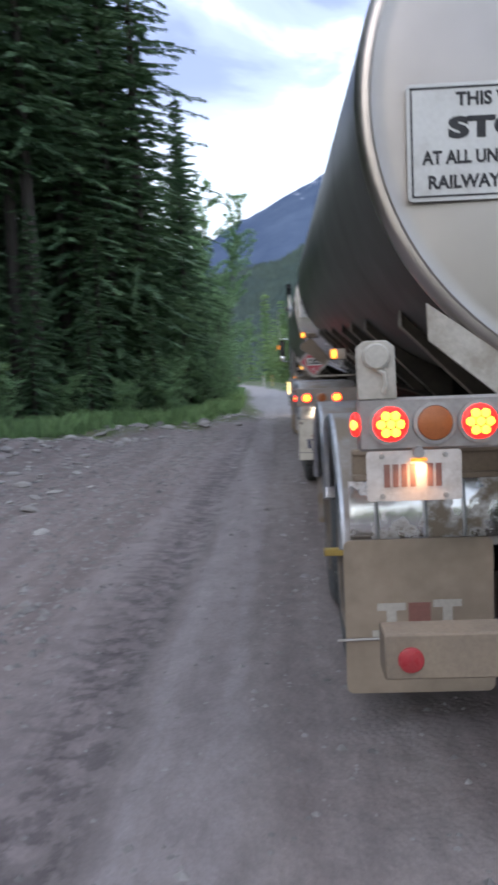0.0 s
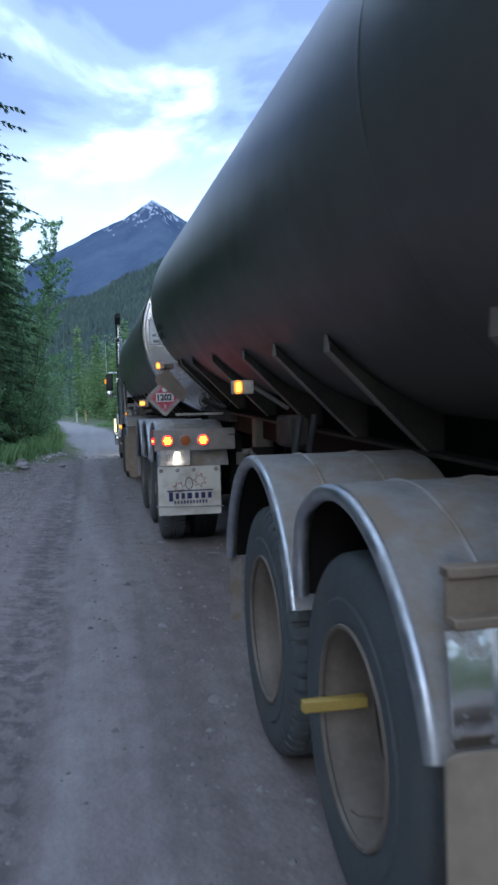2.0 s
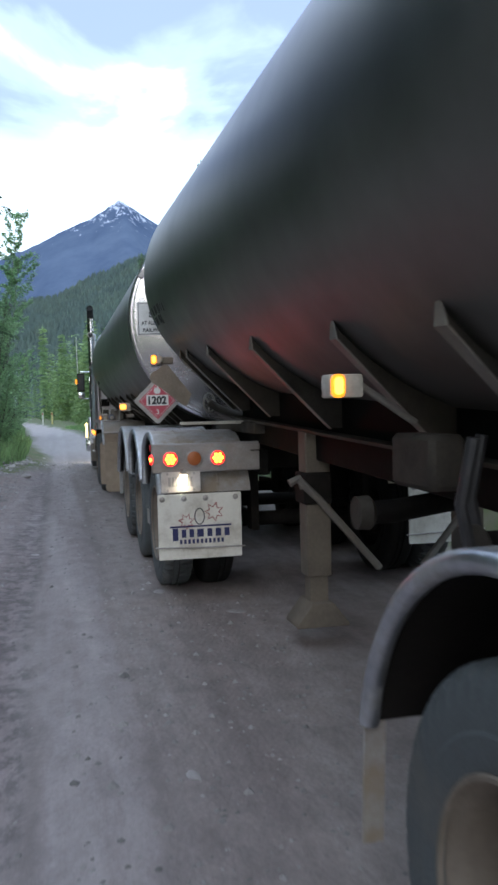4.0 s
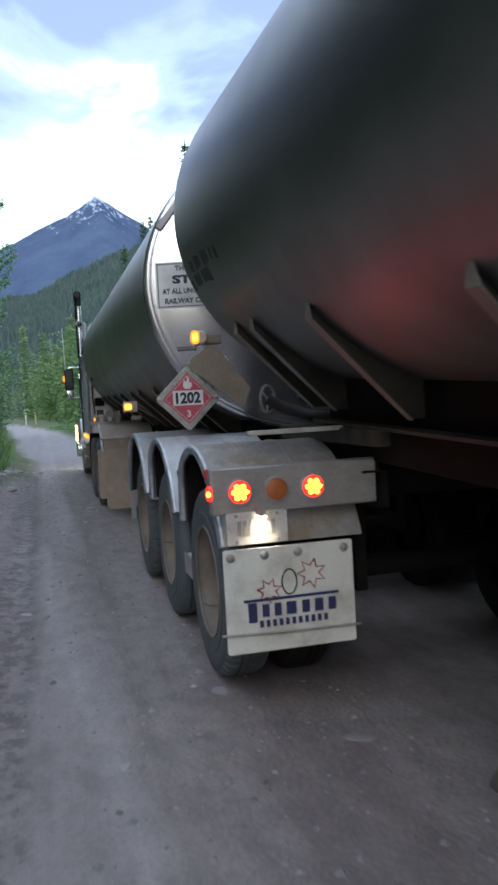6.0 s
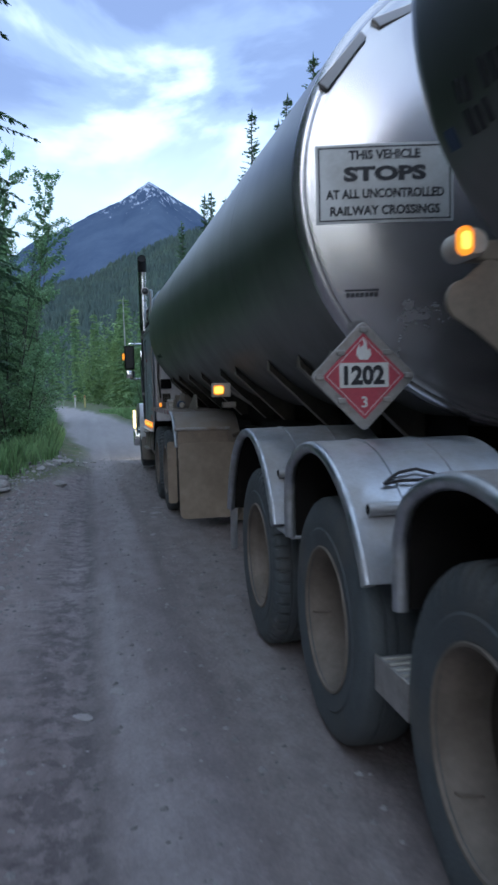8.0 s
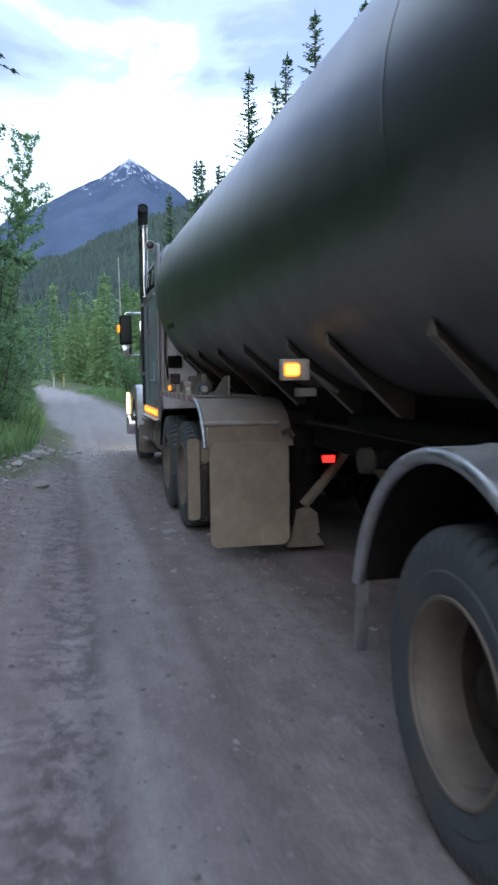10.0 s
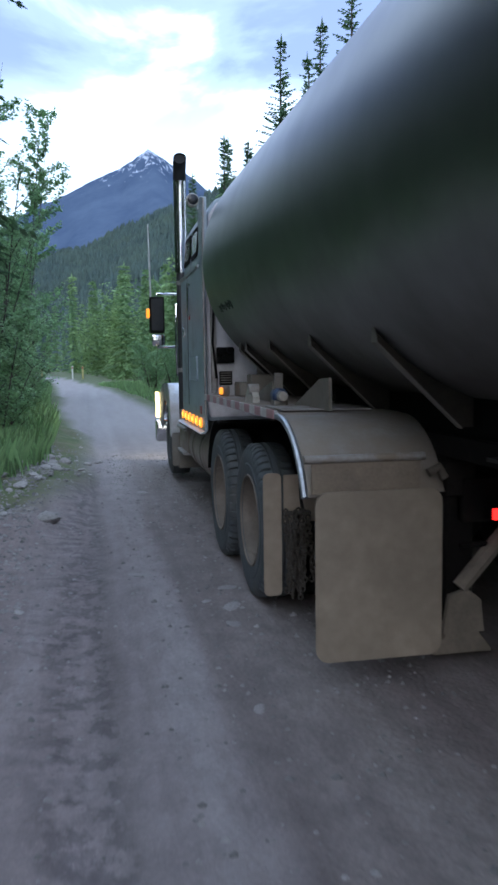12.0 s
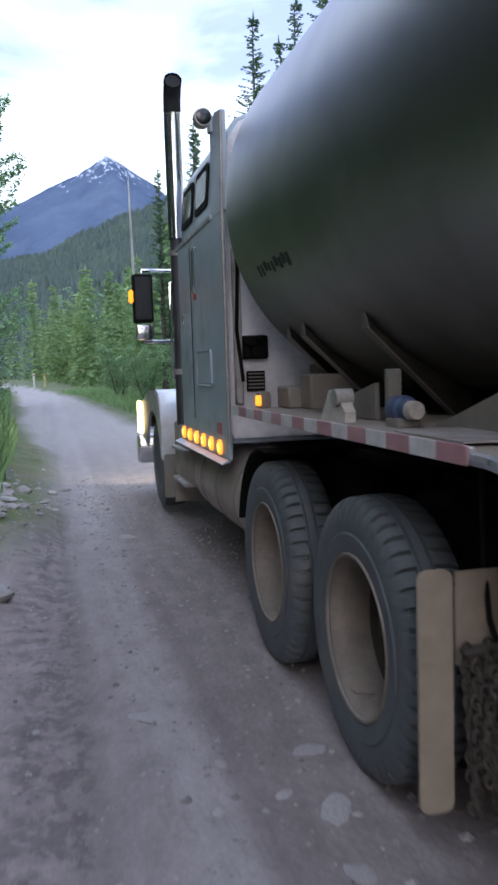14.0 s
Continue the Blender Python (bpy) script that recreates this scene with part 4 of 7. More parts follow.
for s in (-1, 1):
    for y, tn in ((7.41, 60), (8.90, 95), (10.40, 5)):
        wheel(lead, s, y, LZ + 0.01, tn, lugs=y != 8.90)
    for cy, a0, a1, sk, dr in ((7.41, 157, 60, M_FENDER, 0.80), (8.90, 157, 60, M_FENDER2, 0.79), (10.40, 158, 14, M_FENDER2, None)):
        fender_set(lead, cy, 0.50, 0.785, a0, a1, sk, s, drop=dr)
    part("front_apron", sheet([(11.16, 0.70), (11.19, 0.38)], s * 1.33, s * 1.28, 0.01), M_FENDER2, lead, "mud-coated strip hanging from the fender")
    for y in (8.135, 9.625):
        part("brace_tube", tube([(s * 1.285, y + 0.18, 1.06), (s * 0.6, y + 0.18, 1.06)], 0.026, 14), M_FENDER2, lead, "grey cross tube with a dark open end")
        part("tube_mouth", tube([(s * 1.287, y + 0.18, 1.06), (s * 1.27, y + 0.18, 1.06)], 0.019, 12), M_BLACK, lead)
    part("gutter_plate", box(*sorted((s * 1.325, s * 0.70)), 9.37, 9.70, 0.765, 0.78, 0.003), M_FENDER2, lead)
    st = part("step", box(*sorted((s * 1.27, s * 0.95)), 7.97, 8.30, 0.44, 0.50, 0.006), M_FENDER2, lead, "aluminium step between wheels")
    for k in range(5):
        part("tread_bar", box(*sorted((s * 1.26, s * 0.96)), 7.99 + 0.062 * k, 8.012 + 0.062 * k, 0.50, 0.508, 0.002), M_HOUSING, st)
    part("step_side", box(*sorted((s * 1.275, s * 1.262)), 7.97, 8.30, 0.37, 0.51, 0.003), M_HOLDER, st)
    part("step_post", box(*sorted((s * 1.0, s * 0.95)), 8.10, 8.16, 0.46, 1.0, 0.004), M_FRAME, st)
    fl = part("mud_flap", slab([(s * x, z) for x, z in rounded(0.715, 1.375, 0.305, 0.815, 0.012)], "y", 6.535, 0.012), M_FLAPWHITE, lead, "white rubber flap with coloured trade mark")
    for x in (1.34, 1.17, 1.00, 0.76):
        part("bolt", lathe([(0.022, 6.535), (0.022, 6.530), (0.012, 6.524), (0, 6.523)], "y", (s * x, 0, 0.778), 12), M_HOLDER, fl)
    part("retaining_wire", tube([(s * 1.40, 6.528, 0.405), (s * 1.05, 6.523, 0.392), (s * 0.69, 6.528, 0.385)], 0.007, 6), M_HOLDER, fl)
    if s < 0:
        part("trade_mark_bar", box(-1.285, -0.80, 6.530, 6.536, 0.553, 0.566, 0), M_NAVY, fl)
        xs = -1.265
        for k, (w, h) in enumerate(((0.055, 0.085), (0.045, 0.062), (0.045, 0.062), (0.065, 0.062), (0.05, 0.062), (0.055, 0.062), (0.05, 0.062))):
            part("trade_mark_bar", box(xs, xs + w * 0.78, 6.530, 6.536, 0.545 - h - 0.008, 0.545 - 0.008 + (0.012 if k == 0 else 0), 0), M_NAVY, fl)
            xs += w + 0.016
        for k in range(11):
            part("trade_mark_bar", box(-1.21 + k * 0.033, -1.21 + k * 0.033 + 0.018, 6.530, 6.536, 0.425, 0.458, 0), M_NAVY, fl)
        for cx, cz, sc, tilt in ((-0.935, 0.665, 0.075, -15), (-1.155, 0.600, 0.062, 80)):
            pts = []
            for k in range(14):
                a = radians(90 + tilt + 360 * k / 14)
                rr = sc * (1.0 if k % 2 == 0 else 0.52)
                pts.append((cx + rr * math.cos(a), cz + rr * math.sin(a)))
            part("trade_mark_leaf", tube([(u, 6.534, v) for u, v in pts + pts[:1]], 0.0045, 5, None, False), M_REDPRINT, fl)
        part("trade_mark_oval", tube([(-1.05 + 0.038 * math.cos(a), 6.534, 0.635 + 0.062 * math.sin(a)) for a in (k * math.pi / 9 for k in range(19))], 0.0045, 5, None, False), M_INK, fl)
    for x, lit in ((1.257, True), (1.068, False), (0.878, True)):
        lamp_round(lead, s * x, 6.618, 1.085, lit)
    side_lamp(lead, s, 1.405, 6.635, 1.085)
    part("reflector_tab", box(s * 1.39 - 0.018, s * 1.39 + 0.018, 6.72, 6.735, 1.15, 1.20, 0.004), M_REFLRED, lead)
for s in (-1, 1):
    part("light_bar", box(*sorted((s * 1.40, s * 0.53)), 6.62, 6.68, 0.975, 1.205, 0.008), M_BAR, lead, "dusty aluminium bar with stop lamps")
    part("bar_return", box(*sorted((s * 0.53, s * 0.515)), 6.62, 6.95, 0.975, 1.215, 0.003), M_FRAME, lead)
licence_plate(lead, -1.335, -1.025, 6.60, 0.825, 0.985, M_HOLDER)
part("plate_lamp", lathe([(0.0, 6.575), (0.022, 6.575), (0.026, 6.63), (0.0, 6.63)], "y", (-1.16, 0, 0.982), 18), M_BAR, lead)
part("plate_lens", box(-1.185, -1.135, 6.58, 6.61, 0.953, 0.962, 0.002), G_WHITE, lead, "lit plate lamp")
part("hitch_plate", box(-0.5, 0.5, 6.72, 7.9, 1.14, 1.21, 0.01), M_FRAME, lead)
part("fifth_wheel", slab([(0.45 * math.cos(a), 7.6 + 0.5 * math.sin(a)) for a in (2 * math.pi * k / 24 for k in range(24))], "z", 1.21, 0.06), M_BLACK, lead)
for pts in (((-0.964, 3.213), (-0.926, 3.178), (-0.700, 3.285), (-0.700, 3.322)), ((-1.226, 2.913), (-1.181, 2.884), (-0.987, 3.131), (-1.019, 3.155))):
    part("rim_pad", slab(pts, "y", 9.062, 0.03, None, 0.004), M_HEAD, lead, "grey strip along the tank's upper rim")
crossing_sign(lead, -1.242, -0.631, 2.278, 2.636)
# placard in its holder, set on its corner
PX, PY, PZ, PD = -1.06, 8.985, 1.575, 0.248
pl = part("placard_holder", slab([(PX + PD * u, PZ + PD * v) for u, v in ((0, -1), (0.07, -0.97), (0.97, -0.07), (1, 0), (0.97, 0.07), (0.07, 0.97), (0, 1), (-0.07, 0.97), (-0.97, 0.07), (-1, 0), (-0.97, -0.07), (-0.07, -0.97))], "y", PY, 0.014, None, 0.004), M_HOLDER, lead, "worn metal diamond holder")
part("placard", slab([(PX, PZ - PD * 0.80), (PX + PD * 0.80, PZ), (PX, PZ + PD * 0.80), (PX - PD * 0.80, PZ)], "y", PY - 0.004, 0.005), M_PLACARD, pl, "red diamond placard with number panel")
ln = bmesh.new()
for (u0, v0), (u1, v1) in (((0, -.72), (.72, 0)), ((.72, 0), (0, .72)), ((0, .72), (-.72, 0)), ((-.72, 0), (0, -.72))):
    tube([(PX + PD * u0, PY - 0.0045, PZ + PD * v0), (PX + PD * u1, PY - 0.0045, PZ + PD * v1)], 0.0016, 5, ln)
part("placard_line", ln, M_PRINTWHITE, pl)
part("number_panel", box(PX - 0.118, PX + 0.118, PY - 0.0075, PY - 0.004, PZ - 0.052, PZ + 0.062, 0), M_PRINTWHITE, pl)
part("lettering", lettering("1202", 0.090, (PX, PY - 0.0078, PZ + 0.005), 0.196, 0.002, 0.045), M_INK, pl, "1202")
part("lettering", lettering("3", 0.052, (PX, PY - 0.0045, PZ - 0.118), None, 0.002, 0.02), M_PRINTWHITE, pl, "3")
fl_ = [(-.036, -.02), (-.020, -.042), (.020, -.042), (.036, -.018), (.030, .012), (.018, .0), (.014, .035), (-.004, .058), (.0, .025), (-.016, .012), (-.022, .028), (-.032, .008)]
part("flame", slab([(PX + u, PZ + 0.118 + v) for u, v in fl_], "y", PY - 0.0062, 0.0022), M_PRINTWHITE, pl)
for u, v in ((0.44, 0.44), (-0.44, 0.44), (0.44, -0.44), (-0.44, -0.44), (0, 0.86), (-0.86, 0), (0.86, 0)):
    part("clip", box(PX + PD * u - 0.020, PX + PD * u + 0.020, PY - 0.014, PY + 0.002, PZ + PD * v - 0.013, PZ + PD * v + 0.013, 0.004), M_HOLDER, pl)
part("holder_arm", box(PX - 0.03, PX + 0.15, PY + 0.014, 9.2, PZ - 0.02, PZ + 0.06, 0.004), M_RIB, lead)
mk = part("maker_mark", drape(box(-1.110, -0.960, -0.001, 0.003, 1.972, 1.980, 0)), M_INK, lead, "small dark maker's mark")
for k in range(7):
    part("bar", drape(box(-1.105 + k * 0.021, -1.090 + k * 0.021, -0.001, 0.003, 1.945, 1.966, 0)), M_INK, mk)
part("grab_loop", tube([(-1.18, 8.42, 1.145), (-1.13, 8.455, 1.168), (-1.10, 8.47, 1.180), (-1.02, 8.485, 1.190), (-0.95, 8.46, 1.170), (-0.93, 8.42, 1.145), (-1.02, 8.425, 1.152), (-1.10, 8.43, 1.152), (-1.18, 8.42, 1.145)], 0.007, 6), M_DARKPIPE, lead, "dark wire grab loop")
amber_box(lead, -1.145, 12.85, 1.54, 0.17, 0.13, 0.10, 0.098)
part("junction_box", box(-1.083, -0.96, 12.87, 12.95, 1.375, 1.428, 0.006), M_RIB, lead)
part("lamp_arm", tube([(-1.02, 12.9, 1.54), (-0.80, 12.95, 1.40)], 0.014, 8), M_RIB, lead)
for x in (-0.45, 0.45):
    landing_leg(lead, x, 14.98, 1.15, 0.0, True)
for y in (11.4, 12.0, 12.6):
    part("outlet_pipe", tube([(-0.1, y, 1.2), (-0.3, y, 1.05), (-0.58, y, 1.0), (-0.70, y, 1.0)], 0.055, 12), M_FRAME, lead)
    part("outlet_cap", lathe([(0.0, -0.78), (0.075, -0.78), (0.08, -0.72), (0.06, -0.70)], "x", (0, y, 1.0), 18), M_GUSSET, lead)
part("hose_tube", tube([(-0.62, 11.3, 1.20), (-0.62, 13.1, 1.20)], 0.06, 14), M_BLACK, lead)

# ---- tractor ----
truck = thing("highway_tractor", (0, 19.4, -0.06), "grey-blue sleeper tractor with a chrome stack, parked on gravel", "truck tractor")
DZ = 0.480
for s in (-1, 1):
    part("frame_rail", box(s * 0.43 - 0.04, s * 0.43 + 0.04, 14.9, 24.0, 0.72, 0.98, 0.006), M_FRAME, truck)
    for y in (16.46, 17.78):
        wheel(truck, s, y, DZ, 30 if y < 17 else 150, -1.315)
for y in (16.46, 17.78):
    axle(truck, y, DZ)
    part("differential", lathe([(0.0, y - 0.24), (0.16, y - 0.2), (0.21, y), (0.16, y + 0.22), (0.0, y + 0.26)], "y", (0, 0, DZ), 18), M_FRAME, truck)
part("hitch_plate", box(-0.45, 0.45, 16.3, 17.8, 1.02, 1.08, 0.01), M_BLACK, truck)
part("mount", box(-0.4, 0.4, 16.6, 17.4, 0.95, 1.03, 0.01), M_FRAME, truck)
for s in (-1, 1):
    line = [(18.36, 1.292), (17.2, 1.290), (16.2, 1.288), (15.55, 1.285)] + arc(15.45, 0.66, 0.62, 88, 158, 16)
    fd = part("full_fender", sheet(line, s * 1.325, s * 0.55), M_FENDER3, truck, "long flat fender over both drive axles, dusty")
    part("edge_bead", tube([(s * 1.325, y, z) for y, z in line[3:]], 0.020, 8), M_BEAD, fd, "polished rolled edge")
    n = 16
    for k in range(n):
        ya, yb = 18.34 - 2.85 * k / n, 18.34 - 2.85 * (k + 1) / n
        part("reflective_tape", box(s * 1.345 - 0.004, s * 1.345 + 0.004, yb + 0.001, ya - 0.001, 1.262, 1.318, 0.002), M_TAPER if k % 2 else M_TAPEW, fd, "red reflective strip" if k % 2 else "white reflective strip")
    part("edge_rail", box(s * 1.33 - 0.012, s * 1.33 + 0.009, 15.48, 18.35, 1.265, 1.315, 0.004), M_FENDER, fd)
    part("flap_bar", tube([(s * 1.35, 14.80, 1.10), (s * 0.70, 14.80, 1.10)], 0.022, 10), M_FENDER, truck)
    part("flap_hanger", box(*sorted((s * 1.31, s * 0.72)), 14.795, 14.815, 0.92, 1.12, 0.003), M_TANPANEL, truck, "mud-coated plate above the flap")
    part("mud_flap", slab([(s * x, z) for x, z in rounded(0.64, 1.318, 0.068, 0.945, 0.07)], "y", 14.70, 0.012), M_TAN, truck, "large mud-coated rubber flap with rounded corners")
    part("flap_backing", box(*sorted((s * 1.21, s * 0.72)), 15.815, 15.827, 0.58, 0.885, 0.003), M_TAN, truck)
    part("inner_flap", slab([(s * x, z) for x, z in rounded(1.228, 1.345, 0.11, 0.90, 0.035)], "y", 15.80, 0.014), M_TAN, truck, "narrow mud-coated guard strip")
    part("tread_plate", slab([(s * 0.70, 16.2), (s * 1.24, 16.2), (s * 1.24, 15.7), (s * 0.70, 15.6)], "z", 1.300, 0.006), M_FENDER, truck)
    part("deck_wedge", slab([(16.38, 1.30), (15.55, 1.30), (15.55, 1.50), (15.75, 1.49)], "x", s * 0.98 - 0.01, 0.02), M_RIB, truck)
    part("deck_wedge", slab([(17.65, 1.30), (16.85, 1.30), (16.85, 1.46)], "x", s * 1.03 - 0.01, 0.02), M_RIB, truck)
    part("deck_post", box(s * 1.03 - 0.03, s * 1.03 + 0.03, 16.66, 16.70, 1.295, 1.52, 0.004), M_RIB, truck)


def chain_bm(x, y, z0, z1, seed):
    rnd = random.Random(seed)
    bm = bmesh.new()
    z, k, dx = z0, 0, 0.0
    while z > z1:
        dx += rnd.uniform(-0.009, 0.009)
        a = math.pi / 2 * (k % 2) + rnd.uniform(-0.3, 0.3)
        pts = [(x + dx + 0.015 * math.cos(t) * math.cos(a), y + 0.015 * math.cos(t) * math.sin(a), z + 0.021 * math.sin(t)) for t in (2 * math.pi * i / 8 for i in range(9))]
        tube(pts, 0.0065, 5, bm, False)
        z -= 0.028
        k += 1
    return bm


for s in (-1, 1):
    rl = part("tail_lamp", box(*sorted((s * 0.20, s * 0.33)), 14.78, 14.86, 0.735, 0.815, 0.008), M_BLACK, truck)
    part("lens", box(*sorted((s * 0.21, s * 0.32)), 14.768, 14.782, 0.745, 0.805, 0.004), G_RED, rl, "glowing red tail lamp")
part("rear_cross_member", box(-0.45, 0.45, 14.86, 14.95, 0.72, 0.96, 0.006), M_FRAME, truck)
chains = thing("tyre_chains", (-1.1, 15.76, 0.1), "rusty tyre chains hung behind the drive wheels", "chain")
for k, (x, y) in enumerate(((-1.222, 15.74), (-1.198, 15.70), (-1.205, 15.76), (-1.165, 15.68), (-1.150, 15.73), (-1.135, 15.66), (-1.115, 15.71), (-1.175, 15.64), (-1.095, 15.68), (-1.128, 15.76), (-1.075, 15.73))):
    part("chain_strand", chain_bm(x, y, 0.66 - 0.04 * (k % 3), 0.12 + 0.05 * (k % 4), k), M_CHAIN, chains)
part("hanger_hook", box(-1.23, -1.06, 15.70, 15.76, 0.645, 0.665, 0.004), M_CHAIN, chains)
part("hanger_rod", tube([(-1.1, 15.75, 0.655), (-1.1, 15.80, 0.72), (-1.1, 15.835, 0.90), (-1.1, 15.85, 1.285)], 0.010, 8), M_FRAME, chains)

# couplings on the deck
cp = part("air_coupling", lathe([(0.0, 16.42), (0.040, 16.42), (0.044, 16.46), (0.056, 16.47), (0.056, 16.55), (0.038, 16.58), (0.0, 16.58)], "y", (-1.07, 0, 1.36), 18), M_BLUECAP, truck, "blue hose coupling with pale cap")
part("cap", lathe([(0.0, 16.37), (0.032, 16.37), (0.037, 16.38), (0.038, 16.43), (0.0, 16.43)], "y", (-1.07, 0, 1.36), 16), M_HOUSING, cp)
part("coupling_base", box(-1.12, -1.02, 16.44, 16.56, 1.29, 1.33, 0.006), M_RIB, cp)
cy_ = part("clamp", slab([(17.12, 1.295), (16.80, 1.295), (16.80, 1.34), (16.90, 1.43), (17.0, 1.43)], "x", -1.20, 0.05), M_HOUSING, truck)
part("clamp_head", lathe([(0.0, -1.22), (0.04, -1.22), (0.04, -1.14), (0, -1.14)], "x", (0, 16.88, 1.40), 14), M_HOLDER, cy_)
mk2 = part("deck_marker", box(-1.20, -1.11, 18.28, 18.38, 1.295, 1.395, 0.025, seg=2), M_RIB, truck, "dusty marker lamp on the deck")
part("lens", box(-1.215, -1.180, 18.262, 18.30, 1.312, 1.375, 0.012, seg=2), G_AMBER, mk2, "glowing amber lens")
for x0, x1, y0, y1, h in ((-1.06, -0.90, 18.1, 18.35, 0.13), (-0.99, -0.72, 17.9, 18.1, 0.20), (-0.84, -0.62, 18.2, 18.38, 0.26)):
    part("deck_box", box(x0, x1, y0, y1, 1.295, 1.295 + h, 0.012), M_RIB, truck)

# sleeper: lower side wall, leaning upper wall, roof
slp = part("sleeper_body", slab([(-1.20, 1.02), (-1.24, 1.10), (-1.24, 2.56), (-1.235, 2.62), (-1.195, 3.08), (-1.12, 3.21), (-0.98, 3.27), (0.98, 3.27), (1.12, 3.21), (1.195, 3.08), (1.235, 2.62), (1.24, 2.56), (1.24, 1.10), (1.20, 1.02)], "y", 19.0, 1.66, None, 0.012), M_GREYPAINT, truck, "grey-blue sleeper with two dark side windows")
part("rear_wall", slab([(-1.19, 1.06), (-1.22, 1.12), (-1.22, 2.55), (-1.18, 3.06), (-1.10, 3.18), (-0.96, 3.24), (0.96, 3.24), (1.10, 3.18), (1.18, 3.06), (1.22, 2.55), (1.22, 1.12), (1.19, 1.06)], "y", 18.975, 0.02), M_WHITE, truck, "pale dusty rear wall of the sleeper")
for s in (-1, 1):
    part("side_fairing", slab([(18.80, 1.04), (20.62, 1.06), (20.62, 2.56), (18.80, 2.56)], "x", s * 1.265 - 0.012, 0.024, None, 0.004), M_GREYPAINT, truck, "grey-blue side panel with a flush door")
    part("upper_fairing", slab([(18.80, 2.57), (19.14, 2.57), (19.14, 3.12), (18.98, 3.235), (18.80, 3.20)], "x", s * 1.245 - 0.02, 0.04, None, 0.004), M_GREYPAINT, truck)
    part("belt_trim", box(s * 1.275 - 0.012, s * 1.275 + 0.012, 19.15, 20.70, 2.560, 2.600, 0.006), M_BEAD, truck, "bright trim strip")
    part("fairing_edge", tube([(s * 1.268, 18.805, 1.04), (s * 1.268, 18.805, 2.56), (s * 1.256, 18.805, 3.19)], 0.012, 8), M_HOLDER, truck)
    for y0, y1 in ((19.47, 19.99), (20.10, 20.63)):
        def slope(z):
            return -(1.235 + (1.195 - 1.235) * (z - 2.62) / 0.46) - 0.012
        fr = bmesh.new()
        for ya, yb, za, zb in ((y0, y1, 2.725, 3.045),):
            vs = []
            for (yy, zz) in rounded(ya, yb, za, zb, 0.06):
                vs.append((yy, zz))
            lo = [fr.verts.new((-s * slope(zz), yy, zz)) for yy, zz in vs]
            hi = [fr.verts.new((-s * (slope(zz) + 0.03), yy, zz)) for yy, zz in vs]
            fr.faces.new(lo)
            for k in range(len(vs)):
                fr.faces.new((lo[k], lo[(k + 1) % len(vs)], hi[(k + 1) % len(vs)], hi[k]))
        wf = part("side_window", fr, M_BLACK, truck, "dark sleeper window with black frame")
        gl = bmesh.new()
        gl.faces.new([gl.verts.new((-s * (slope(zz) - 0.004), yy, zz)) for yy, zz in rounded(y0 + 0.05, y1 - 0.05, 2.775, 2.995, 0.045)])
        part("pane", gl, M_GLASS, wf)
    part("door_handle", tube([(s * 1.285, 19.74, 2.46), (s * 1.305, 19.74, 2.43), (s * 1.305, 19.76, 2.15), (s * 1.285, 19.76, 2.12)], 0.014, 8), M_CHROME, truck, "bright upright grab handle")
    part("door_latch", box(s * 1.277 - 0.012, s * 1.277 + 0.012, 19.80, 19.88, 2.08, 2.14, 0.006), M_REFLRED, truck)
    part("vent_panel", box(s * 1.279 - 0.008, s * 1.279 + 0.008, 19.26, 19.80, 1.42, 1.68, 0.02), M_GREYPAINT, truck)
    part("door_seam", box(s * 1.2785 - 0.002, s * 1.2785 + 0.002, 20.02, 20.035, 1.15, 2.50, 0), M_BLACK, truck)
    part("hinge", box(s * 1.282 - 0.01, s * 1.282 + 0.01, 20.36, 20.42, 1.92, 2.02, 0.006), M_CHROME, truck)
    sk = part("side_skirt", box(s * 1.262 - 0.014, s * 1.262 + 0.014, 18.80, 20.85, 0.93, 1.05, 0.006), M_GREYPAINT, truck, "lower skirt with a row of amber lamps")
    part("skirt_lip", slab([(s * 1.262, 0.935), (s * 1.262, 0.915), (s * 1.325, 0.900), (s * 1.325, 0.906)], "y", 18.82, 2.02), M_GREYPAINT, sk)
    for k in range(6):
        y = 19.06 + k * 0.305
        cl = part("clearance_lamp", lathe([(0.0, s * 1.302), (0.024, s * 1.300), (0.034, s * 1.288), (0.034, s * 1.27)], "x", (0, y, 1.0), 18), G_YELLOW, sk, "glowing amber lamp")
        part("lens_ring", lathe([(0.034, s * 1.272), (0.052, s * 1.272), (0.050, s * 1.294), (0.034, s * 1.296)], "x", (0, y, 1.0), 18), G_AMBER, cl)
    part("side_reflector", box(s * 1.279 - 0.004, s * 1.279 + 0.004, 19.0, 19.14, 1.09, 1.17, 0.003), M_REFLRED, truck)
    ft = part("fuel_tank", lathe([(0.0, 18.42), (0.25, 18.42), (0.30, 18.44), (0.325, 18.50), (0.325, 20.30), (0.30, 20.36), (0.0, 20.38)], "y", (s * 0.93, 0, 0.66), 36), M_FUEL, truck, "round dusty fuel tank")
    for y in (18.75, 19.35, 19.95):
        part("tank_strap", lathe([(0.327, y), (0.333, y + 0.004), (0.333, y + 0.05), (0.327, y + 0.054)], "y", (s * 0.93, 0, 0.66), 36), M_RIB, ft)
    part("half_fender", sheet(arc(17.78, 0.50, 0.60, 100, 12, 14), s * 1.32, s * 0.7, 0.014), M_BLACK, truck, "black quarter fender before the drive wheel")
